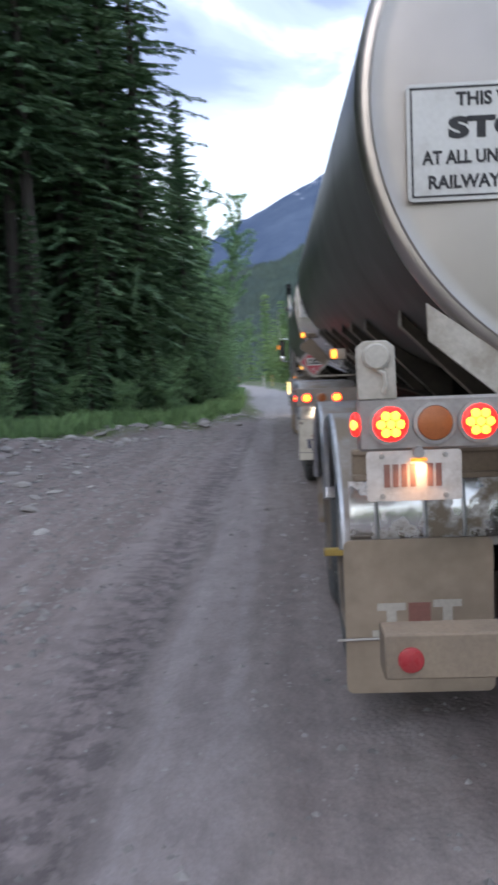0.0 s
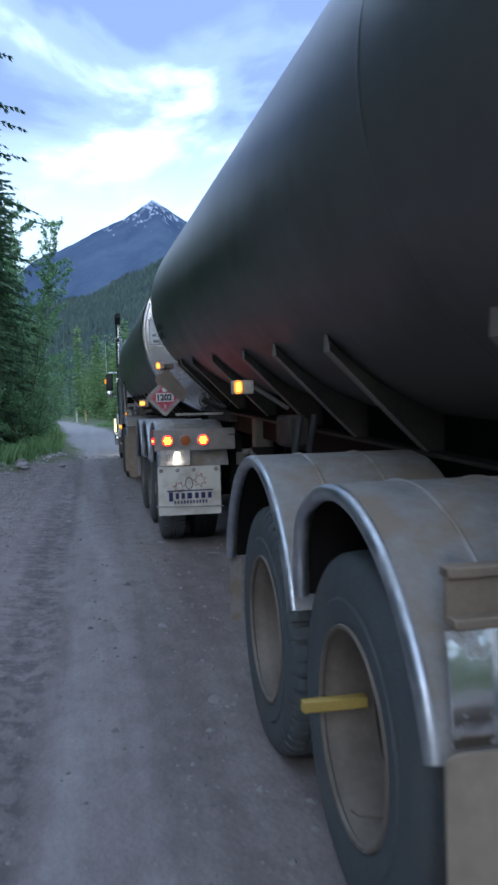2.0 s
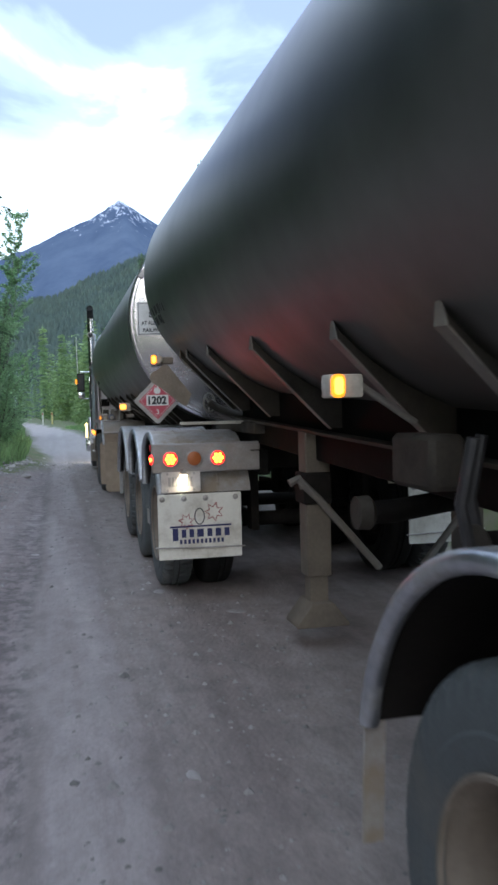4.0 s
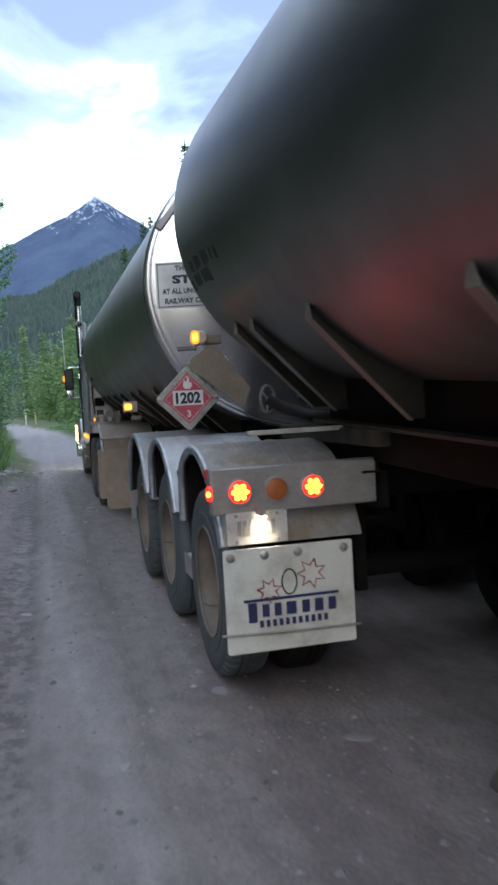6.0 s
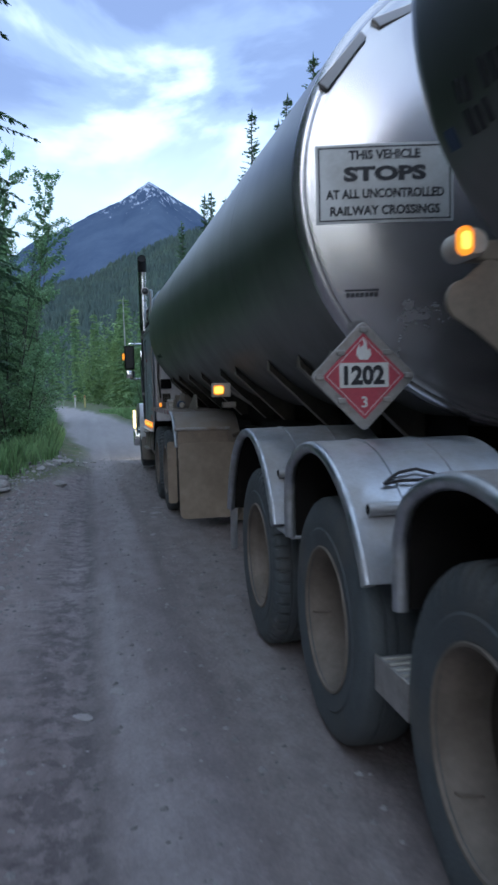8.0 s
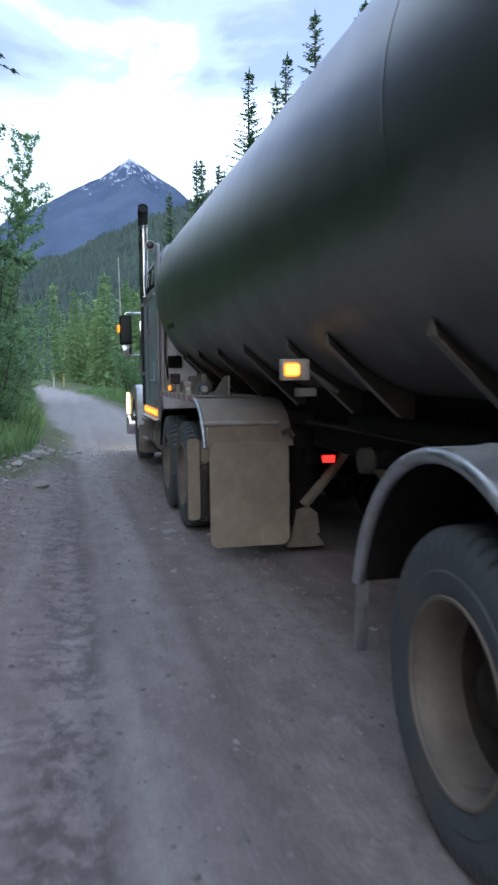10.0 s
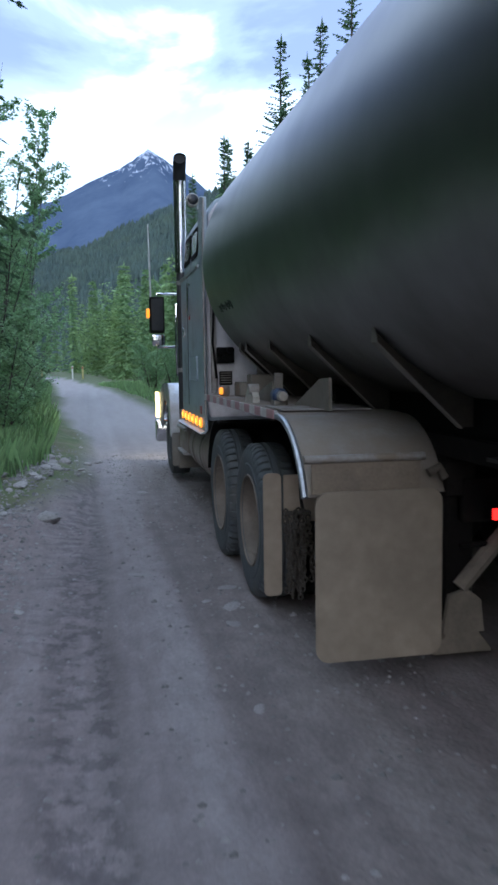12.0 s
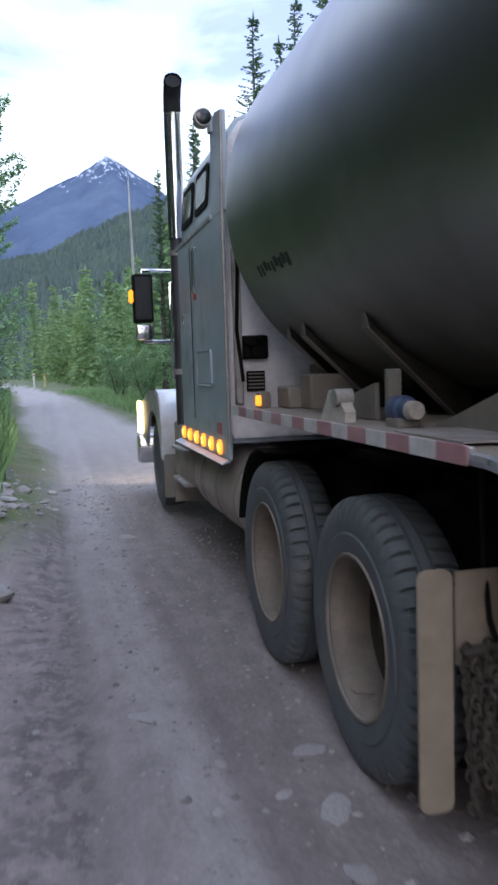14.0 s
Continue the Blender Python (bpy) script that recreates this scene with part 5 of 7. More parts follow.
    # stack
    pipe = [(s * 1.24, 20.86, 2.70), (s * 1.24, 20.86, 3.30), (s * 1.24, 20.86, 3.70), (s * 1.24, 20.85, 3.81), (s * 1.242, 20.82, 3.91), (s * 1.245, 20.76, 3.985), (s * 1.25, 20.69, 4.015)]
    sp = part("exhaust_pipe", tube(pipe, 0.076, 20, None, False), M_CHROME, truck, "tall chrome stack with curved sooty mouth")
    part("mouth", tube([(s * 1.2445, 20.765, 3.982), (s * 1.2495, 20.70, 4.012)], 0.066, 18), M_SOOT, sp)
    part("soot_band", tube([(s * 1.24, 20.852, 3.80), (s * 1.242, 20.82, 3.91), (s * 1.245, 20.76, 3.985), (s * 1.25, 20.688, 4.016)], 0.0775, 20, None, False), M_SOOT, sp)
    part("lower_pipe", tube([(s * 1.24, 20.86, 1.05), (s * 1.24, 20.86, 2.72)], 0.062, 14), M_DARKPIPE, sp)
    for z in (1.5, 2.55):
        part("pipe_clamp", lathe([(0.066, z), (0.072, z + 0.005), (0.072, z + 0.045), (0.066, z + 0.05)], "z", (s * 1.24, 20.86, 0), 18), M_HOLDER, sp)
wk = part("work_lamp", lathe([(0.0, 19.02), (0.058, 19.02), (0.066, 19.05), (0.062, 19.10), (0.045, 19.16), (0.0, 19.17)], "y", (-1.325, 0, 3.215), 22), M_HOUSING, truck, "round work lamp on the roof corner")
part("lamp_glass", lathe([(0.0, 19.012), (0.04, 19.014), (0.056, 19.022)], "y", (-1.325, 0, 3.215), 22), M_GLASS, wk)
part("lamp_bracket", box(-1.29, -1.20, 19.03, 19.10, 3.12, 3.23, 0.006), M_GREYPAINT, wk)
part("cable", tube([(-1.07, 18.94, 3.06), (-1.13, 18.93, 2.95), (-1.16, 18.92, 2.6), (-1.15, 18.93, 2.2), (-1.17, 18.92, 1.8), (-1.14, 18.89, 1.45)], 0.013, 7), M_BLACK, truck, "black cable down the rear wall")
part("conduit", box(-1.185, -1.13, 18.93, 18.972, 1.30, 2.35, 0.006), M_HOLDER, truck)
part("hinge_plate", box(-1.18, -1.08, 18.94, 18.972, 2.42, 2.50, 0.004), M_HOLDER, truck)
gh = part("hose_block", box(-1.13, -0.95, 18.92, 18.975, 1.60, 1.76, 0.012), M_BLACK, truck, "black block of hose sockets")
for x, z in ((-1.09, 1.72), (-1.0, 1.73), (-1.05, 1.65)):
    part("socket", lathe([(0.0, 18.87), (0.03, 18.87), (0.035, 18.93), (0, 18.93)], "y", (x, 0, z), 12), M_BLACK, gh)
vt = part("wall_vent", box(-1.10, -0.97, 18.955, 18.975, 1.38, 1.52, 0.006), M_BLACK, truck, "small black louvred vent")
for k in range(5):
    part("slat", box(-1.09, -0.98, 18.946, 18.96, 1.40 + 0.024 * k, 1.410 + 0.024 * k, 0.002), M_RIB, vt)
# cab, hood, steer axle
part("cab_body", slab([(-1.0, 1.05), (-1.05, 1.15), (-1.05, 2.0), (-0.98, 2.68), (-0.85, 2.78), (0.85, 2.78), (0.98, 2.68), (1.05, 2.0), (1.05, 1.15), (1.0, 1.05)], "y", 20.68, 1.35, None, 0.012), M_GREYPAINT, truck, "grey-blue cab")
part("hood", slab([(20.7, 1.0), (24.05, 1.0), (24.12, 1.35), (24.0, 1.58), (22.05, 1.86), (22.0, 1.9), (20.7, 1.9)], "x", -0.72, 1.44, None, 0.03), M_GREYPAINT, truck, "long sloping hood")
for s in (-1, 1):
    cw = part("cab_window", slab(rounded(20.95, 21.85, 1.95, 2.50, 0.05), "x", s * 1.045 - 0.02, 0.04), M_GLASS, truck, "dark cab door window")
    fe = part("front_fender", sheet([(22.04, 0.60), (22.05, 0.95), (22.12, 1.18), (22.26, 1.29), (22.45, 1.32), (23.1, 1.30), (23.6, 1.19), (23.95, 1.03), (24.08, 0.80)], s * 1.285, s * 0.70, 0.03), M_FENDER2, truck, "grey rounded front fender")
    arch = [(22.75 + 0.60 * math.cos(radians(a)), 0.51 + 0.58 * math.sin(radians(a))) for a in range(12, 172, 12)]
    part("fender_side", slab([(24.06, 0.80), (23.94, 1.015), (23.6, 1.175), (23.1, 1.285), (22.46, 1.305), (22.27, 1.275), (22.14, 1.17), (22.07, 0.95), (22.06, 0.60)] + arch[::-1], "x", s * 1.28 - 0.012, 0.024), M_FENDER2, fe)
    part("rear_flap", slab([(s * u, v) for u, v in rounded(0.86, 1.28, 0.20, 0.66, 0.03)], "y", 22.02, 0.012), M_RIB, fe, "dusty flap behind the front wheel")
    part("steer_wheel", lathe([(0.0, s * 1.20), (0.28, s * 1.22), (0.30, s * 1.24), (0.44, s * 1.245), (0.50, s * 1.22), (0.51, s * 1.10), (0.50, s * 0.98), (0.30, s * 0.96), (0.0, s * 0.96)], "x", (0, 22.75, 0.51), 48), M_TYRE, truck, "dusty front tyre")
    hl = part("headlamp_pod", box(s * 1.13 - 0.10, s * 1.13 + 0.10, 23.85, 24.12, 0.82, 1.08, 0.04, seg=2), M_CHROME, truck, "chrome headlamp pod")
    part("turn_lamp", box(s * 1.315 - 0.022, s * 1.315 + 0.022, 23.74, 23.98, 0.76, 1.17, 0.020, seg=2), G_HEAD, hl, "lit pale amber lamp")
    part("fender_lamp", box(s * 1.275 - 0.012, s * 1.275 + 0.012, 23.2, 23.36, 0.95, 1.08, 0.012), G_AMBER, truck, "lit amber fender lamp")
    sb = part("step_box", box(*sorted((s * 1.22, s * 0.75)), 20.72, 21.6, 0.50, 1.04, 0.02), M_FUEL, truck, "dusty step box below the cab door")
    for z in (0.50, 0.80):
        part("step_tread", box(*sorted((s * 1.27, s * 1.0)), 20.75, 21.45, z - 0.02, z + 0.015, 0.008), M_HOLDER, sb)
    part("mud_guard", box(*sorted((s * 1.24, s * 0.9)), 21.58, 21.60, 0.22, 0.66, 0.006), M_RIB, truck)
    part("grab_rail", tube([(s * 1.08, 21.0, 1.42), (s * 1.30, 20.98, 1.46), (s * 1.31, 20.98, 2.0), (s * 1.30, 20.98, 2.33), (s * 1.10, 21.0, 2.37)], 0.014, 8), M_CHROME, truck, "chrome upright rail")
    mi = part("mirror", box(s * 1.50 - 0.095, s * 1.50 + 0.095, 21.38, 21.50, 2.0, 2.46, 0.02, seg=2), M_BLACK, truck, "tall black mirror on chrome arms")
    part("mirror_glass", box(s * 1.50 - 0.075, s * 1.50 + 0.075, 21.372, 21.380, 2.03, 2.43, 0.002), M_GLASS, mi)
    part("spot_mirror", box(s * 1.49 - 0.085, s * 1.49 + 0.085, 21.38, 21.48, 1.84, 1.985, 0.03, seg=2), M_CHROME, mi)
    part("mirror_lamp", box(s * 1.615 - 0.02, s * 1.615 + 0.02, 21.36, 21.44, 2.19, 2.31, 0.012), G_AMBER, mi, "glowing amber mirror lamp")
    for z in (1.82, 2.50):
        part("mirror_arm", tube([(s * 1.05, 21.5, z), (s * 1.30, 21.46, z), (s * 1.50, 21.44, z), (s * 1.505, 21.44, z - 0.06 if z > 2 else z + 0.06)], 0.016, 8), M_CHROME, mi)
    part("aerial", tube([(s * 1.57, 21.48, 2.40), (s * 1.58, 21.48, 3.0), (s * 1.585, 21.48, 3.38)], 0.010, 6, None, True, [0.014, 0.011, 0.008]), M_SIGN, mi, "white whip aerial")
part("front_bumper", box(-1.33, 1.33, 24.05, 24.30, 0.35, 0.72, 0.05, seg=2), M_CHROME, truck, "chrome front bumper")
part("grille", box(-0.55, 0.55, 24.02, 24.12, 0.75, 1.45, 0.03), M_CHROME, truck)

# light given off by the lit lamps
for s in (-1, 1):
    lamp_light("stop_lamp_light", (s * 1.257, 6.57, 1.085), (1.0, 0.04, 0.03), 0.10, 0.09, (s * 1.30, 3.2, 2.1)).data.spread = radians(80)
    lamp_light("side_lamp_light", (s * 1.41, 6.575, 1.10), (1.0, 0.03, 0.02), 0.44, 0.06, (s * 1.25, 3.6, 2.3)).data.spread = radians(110)
    lamp_light("stop_lamp_light", (s * 0.878, 6.57, 1.085), (1.0, 0.04, 0.03), 0.03, 0.09, (s * 1.15, 3.6, 1.95)).data.spread = radians(75)
for s in (-1, 1):
    lamp_light("headlamp_light", (s * 1.05, 24.45, 0.85), (1.0, 0.86, 0.62), 16.0, 0.3, (s * 1.25, 33, 0.0)).data.spread = radians(110)
lamp_light("plate_light", (-1.16, 6.565, 0.95), (1.0, 0.88, 0.65), 0.45, 0.03, (-1.17, 6.60, 0.88))
lamp_light("plate_light", (-1.15, -1.20, 1.09), (1.0, 0.55, 0.25), 0.16, 0.03, (-1.16, -1.165, 1.03))


# ---- ground ----
def edge(table, y):
    """Straight stretches between the (y, x) stations of a road edge."""
    if y <= table[0][0]:
        return table[0][1]
    for (ya, xa), (yb, xb) in zip(table, table[1:]):
        if y <= yb:
            return xa + (xb - xa) * (y - ya) / (yb - ya)
    return table[-1][1]


LEFT = [(-60, -9.5), (8, -8.8), (13.4, -7.6), (14.6, -6.7), (16.7, -5.5), (18.6, -3.7), (20.5, -3.05), (23, -2.75), (25, -2.72), (31, -2.9), (38, -3.4), (50, -3.8), (72, -4.8), (101, -6.5), (115, -7.7), (150, -11.4), (270, -32)]
RIGHT = [(-60, 2.0), (22, 2.0), (30, 1.1), (39, 0.2), (68, -0.75), (115, -4.2), (150, -8.0), (270, -27)]


def road_mix(x, y):
    """1 on the worn gravel, 0 on the verge."""
    w = 0.35 * noise.noise((x * 0.5, y * 0.35, 3.0))
    a = (x - edge(LEFT, y) + w) / 0.5
    b = (edge(RIGHT, y) - x + w) / 0.5
    return max(0.0, min(1.0, min(a, b)))


def ground_height(x, y):
    r = road_mix(x, y)
    z = -0.055
    near = max(0.0, 1 - max(0.0, abs(y - 10) - 30) / 30)
    if abs(x) < 12 and near > 0:
        # two wheel ruts left of the parked train and one along its tyres
        wob = 0.18 * noise.noise((y * 0.10, 0.0, 8.0))
        for cx, w, d in ((-2.35, 0.26, 0.030), (-3.75, 0.30, 0.045), (-1.25, 0.34, 0.018), (-5.3, 0.4, 0.03)):
            z -= d * r * math.exp(-(((x - cx - wob) / w) ** 2)) * near
        for cx, w, d in ((-3.2, 0.35, 0.03), (-4.5, 0.5, 0.05)):
            z += d * r * math.exp(-(((x - cx - wob) / w) ** 2)) * near
        z += near * r * (0.020 * noise.noise((x * 0.9, y * 0.5, 0)) + 0.012 * noise.noise((x * 3.1, y * 2.2, 4)) + 0.010 * noise.noise((x * 8, y * 6, 2)) + (0.034 if x < -2.5 else 0.004) * max(0.0, noise.noise((x * 4.5, y * 4.0, 9))))
        under = max(0.0, 1 - max(0.0, abs(x) - 1.5) / 0.7)
        z = -0.055 + (z + 0.055) * (1 - 0.8 * under)
        z -= 0.07 * max(0.0, min(1.0, (4.2 - y) / 3.0))
        bank = x - edge(LEFT, y)
        if y < 24 and bank < 3.4:
            z += (0.13 + 0.16 * noise.noise((x * 0.8, y * 0.8, 12)) + 0.06 * noise.noise((x * 2.6, y * 2.6, 5))) * (math.exp(-((bank - 0.9) / 0.9) ** 2) * 1.7 if y < 15 else math.exp(-((bank - 0.2) / 0.5) ** 2)) * min(1.0, (24 - y) / 4, abs(y - 15) + 0.25) * near
    if r < 1:
        v = 1 - r
        z += v * (0.10 + 0.16 * noise.noise((x * 0.35, y * 0.35, 1)) + 0.05 * noise.noise((x * 1.7, y * 1.7, 6)))
        # unseen bank right of the train, added to block light from beneath it
        rx = x - edge(RIGHT, y)
        if rx > 0.2 and y < 40:
            z += min(3.2, 1.1 * (rx - 0.2)) * max(0.0, min(1.0, (34 - y) / 8))
        lx = edge(LEFT, y) - x
        if lx > 0:
            z += 0.22 * math.exp(-((lx - 0.7) / 0.5) ** 2) * near
            z += min(2.5, 0.05 * max(0, lx - 2))
    return z


def spaced(lo, hi, step, far, grow=1.22):
    v = list(np.arange(lo, hi + 1e-6, step))
    s, a, b = step, lo, hi
    left, right = [], []
    while a > -far or b < far:
        s *= grow
        a, b = a - s, b + s
        left.append(a)
        right.append(b)
    return left[::-1] + v + right


gx, gy = spaced(-9.0, 4.0, 0.085, 4600, 1.25), spaced(-5.0, 34.0, 0.11, 4600, 1.18)
verts, mask = [], []
for y in gy:
    for x in gx:
        verts.append((x, y, ground_height(x, y)))
        mask.append(road_mix(x, y))
nx = len(gx)
faces = [(j * nx + i, j * nx + i + 1, (j + 1) * nx + i + 1, (j + 1) * nx + i) for j in range(len(gy) - 1) for i in range(nx - 1)]
gm = bpy.data.meshes.new("ground")
gm.from_pydata(verts, [], faces)
at_ = gm.attributes.new("worn", "FLOAT", "POINT")
at_.data.foreach_set("value", mask)
gm.polygons.foreach_set("use_smooth", [True] * len(faces))
M_GROUND = bpy.data.materials.new("packed_gravel_and_verge")
M_GROUND.use_nodes = True
N, L = M_GROUND.node_tree.nodes, M_GROUND.node_tree.links
bs = N["Principled BSDF"]
bs.inputs["Specular IOR Level"].default_value = 0.5
tc = N.new("ShaderNodeTexCoord")


def gnoise(scale, detail, rough=0.6, stretch=None):
    n = N.new("ShaderNodeTexNoise")
    n.inputs["Scale"].default_value, n.inputs["Detail"].default_value, n.inputs["Roughness"].default_value = scale, detail, rough
    src = tc.outputs["Object"]
    if stretch:
        mp = N.new("ShaderNodeMapping")
        mp.inputs["Scale"].default_value = stretch
        L.new(src, mp.inputs[0])
        src = mp.outputs[0]
    L.new(src, n.inputs["Vector"])
    return n.outputs[0]


def gramp(src, *stops):
    r = N.new("ShaderNodeValToRGB")
    el = r.color_ramp.elements
    el[0].position, el[0].color = stops[0][0], (*stops[0][1], 1)
    el[1].position, el[1].color = stops[-1][0], (*stops[-1][1], 1)
    for p, c in stops[1:-1]:
        s_ = el.new(p)
        s_.color = (*c, 1)
    L.new(src, r.inputs[0])
    return r.outputs[0]


def gmix(fac, a, b, mode="MIX"):
    m = N.new("ShaderNodeMixRGB")
    m.blend_type = mode
    for k, v in ((0, fac), (1, a), (2, b)):
        if isinstance(v, (int, float)):
            m.inputs[k].default_value = v
        elif isinstance(v, tuple):
            m.inputs[k].default_value = (*v, 1)
        else:
            L.new(v, m.inputs[k])
    return m.outputs[0]


patches = gramp(gnoise(0.9, 6, 0.62, (2.4, 0.16, 1)), (0.36, (0.186, 0.158, 0.154)), (0.5, (0.233, 0.203, 0.199)), (0.64, (0.282, 0.252, 0.249)))
spots = gramp(gnoise(5.0, 5, 0.65, (1.4, 0.7, 1)), (0.36, (0.35, 0.345, 0.345)), (0.62, (0.60, 0.60, 0.60)))
road_col = gmix(0.5, patches, spots, "OVERLAY")
vor = N.new("ShaderNodeTexVoronoi")
vor.inputs["Scale"].default_value = 34
L.new(tc.outputs["Object"], vor.inputs["Vector"])
road_col = gmix(0.22, road_col, gramp(vor.outputs["Distance"], (0.0, (0.62, 0.62, 0.62)), (0.45, (0.50, 0.50, 0.50)), (0.8, (0.36, 0.36, 0.36))), "OVERLAY")
grain = gramp(gnoise(120, 3), (0.3, (0.36, 0.36, 0.36)), (0.7, (0.64, 0.64, 0.64)))
road_col = gmix(0.36, road_col, grain, "OVERLAY")
# longitudinal bands of wear: pale packed track, dark tread marks, rougher shoulder
sepx = N.new("ShaderNodeSeparateXYZ")
L.new(tc.outputs["Object"], sepx.inputs[0])
wob = N.new("ShaderNodeMath")
wob.operation = "MULTIPLY_ADD"
L.new(gnoise(0.35, 4, 0.6, (1.2, 1, 1)), wob.inputs[0])
wob.inputs[1].default_value = 0.3
L.new(sepx.outputs[0], wob.inputs[2])
span = N.new("ShaderNodeMapRange")
span.inputs[1].default_value, span.inputs[2].default_value = -4.70, 0.30
L.new(wob.outputs[0], span.inputs[0])
bands = gramp(span.outputs[0], (0.0, (0.48, 0.44, 0.435)), (0.34, (0.48, 0.445, 0.44)), (0.41, (0.495, 0.475, 0.48)), (0.478, (0.50, 0.485, 0.495)), (0.496, (0.42, 0.415, 0.42)), (0.512, (0.43, 0.425, 0.43)), (0.530, (0.535, 0.535, 0.555)), (0.604, (0.54, 0.54, 0.56)), (0.618, (0.43, 0.42, 0.42)), (0.645, (0.475, 0.465, 0.46)), (0.80, (0.50, 0.485, 0.475)), (1.0, (0.50, 0.48, 0.46)))
road_col = gmix(0.9, road_col, bands, "OVERLAY")
# lug prints in the soft strip beside the packed track, their shade painted in
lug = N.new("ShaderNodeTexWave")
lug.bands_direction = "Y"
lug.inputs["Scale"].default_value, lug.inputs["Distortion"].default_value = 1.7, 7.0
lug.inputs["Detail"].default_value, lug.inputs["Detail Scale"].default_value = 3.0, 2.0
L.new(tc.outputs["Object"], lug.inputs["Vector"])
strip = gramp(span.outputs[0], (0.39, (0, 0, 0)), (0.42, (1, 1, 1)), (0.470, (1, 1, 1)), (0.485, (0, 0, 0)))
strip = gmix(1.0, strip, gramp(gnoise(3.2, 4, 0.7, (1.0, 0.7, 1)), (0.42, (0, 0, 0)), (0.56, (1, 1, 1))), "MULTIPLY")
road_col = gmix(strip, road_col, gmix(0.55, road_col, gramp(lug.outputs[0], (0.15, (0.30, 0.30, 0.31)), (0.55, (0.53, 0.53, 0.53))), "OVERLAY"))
# damp clods and ragged mud patches left by the tyres
mud = gramp(gnoise(7.5, 7, 0.66, (1.2, 0.9, 1)), (0.47, (0, 0, 0)), (0.56, (1, 1, 1)))
mud = gmix(1.0, mud, gramp(span.outputs[0], (0.30, (0.14, 0.14, 0.14)), (0.425, (0.14, 0.14, 0.14)), (0.452, (0.85, 0.85, 0.85)), (0.498, (0.85, 0.85, 0.85)), (0.512, (0.06, 0.06, 0.06)), (0.61, (0.06, 0.06, 0.06)), (0.66, (0.22, 0.22, 0.22)), (1.0, (0.22, 0.22, 0.22))), "MULTIPLY")
road_col = gmix(mud, road_col, gmix(1.0, road_col, (0.54, 0.535, 0.55), "MULTIPLY"))
# paler with distance: grazing sky sheen put into the gravel colour
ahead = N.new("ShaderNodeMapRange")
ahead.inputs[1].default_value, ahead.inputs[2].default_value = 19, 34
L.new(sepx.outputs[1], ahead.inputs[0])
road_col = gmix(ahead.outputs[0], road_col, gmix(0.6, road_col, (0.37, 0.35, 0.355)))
soil = gramp(gnoise(1.6, 6), (0.35, (0.05, 0.075, 0.022)), (0.5, (0.085, 0.115, 0.035)), (0.68, (0.13, 0.12, 0.07)))
att = N.new("ShaderNodeAttribute")
att.attribute_name = "worn"
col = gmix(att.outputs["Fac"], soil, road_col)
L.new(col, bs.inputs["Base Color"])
bs.inputs["Roughness"].default_value = 0.78
bmp = N.new("ShaderNodeBump")
bmp.inputs["Strength"].default_value, bmp.inputs["Distance"].default_value = 0.5, 0.016
hgt = gmix(0.5, gmix(0.3, gnoise(40, 4), gnoise(11, 5, 0.7)), vor.outputs["Distance"], "SUBTRACT")
L.new(hgt, bmp.inputs["Height"])
L.new(bmp.outputs[0], bs.inputs["Normal"])
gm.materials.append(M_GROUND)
ground = tagged(new("ground", gm), "packed grey gravel road with ruts between grassy verges", "ground", kind="structure")

# ---- stones and gravel ----
M_STONE = mat("grey_stone", (0.40, 0.375, 0.365), (0.26, 0.245, 0.24), 0.85, 0, 7, 0.4, 40, objrand=0.25)
M_PEBBLE = mat("loose_gravel", (0.27, 0.255, 0.25), (0.17, 0.16, 0.16), 0.88, 0, 9, 0.2, 60, island=0.35)


def stone_bm(seed, sub=2):
    bm = bmesh.new()
    bmesh.ops.create_icosphere(bm, subdivisions=sub, radius=0.5)
    for v in bm.verts:
        n = noise.noise(v.co * 2.6 + Vector((seed * 7.3, 0, 0))) * 0.32 + noise.noise(v.co * 5 + Vector((0, seed * 3.1, 0))) * 0.10
        v.co = v.co * (1 + n)
        v.co.z *= 0.62
    return bm


stone_mesh = []
for k in range(5):
    o = to_object("stone", stone_bm(k), M_STONE)
    stone_mesh.append(o.data)
    bpy.data.objects.remove(o)
rnd = random.Random(11)
for k in range(300):
    y = rnd.uniform(9.0, 25) if k < 265 else rnd.uniform(2, 32)
    x = edge(LEFT, y) + (rnd.gauss(0.35, 0.45) if k < 265 else rnd.uniform(0.0, 0.35))
    if k < 265 and y > 16:
        x -= 0.75
    elif k < 265:
        x += rnd.uniform(0, 1.2)
    s = rnd.choice((0.06, 0.07, 0.08, 0.10, 0.12, 0.16, 0.26)) * rnd.uniform(0.8, 1.2) * (1 if k < 265 else 0.55)
    o = new("stone", stone_mesh[k % 5])
    o.location = (x, y, ground_height(x, y) + s * 0.10)
    o.rotation_euler = (rnd.uniform(-0.2, 0.2), rnd.uniform(-0.2, 0.2), rnd.uniform(0, 6.3))
    o.scale = (s * rnd.uniform(0.9, 1.5), s, s * rnd.uniform(0.7, 1.1))
    tagged(o, "rough grey stone on the gravel road's edge", "stone", "stones along the road edge")


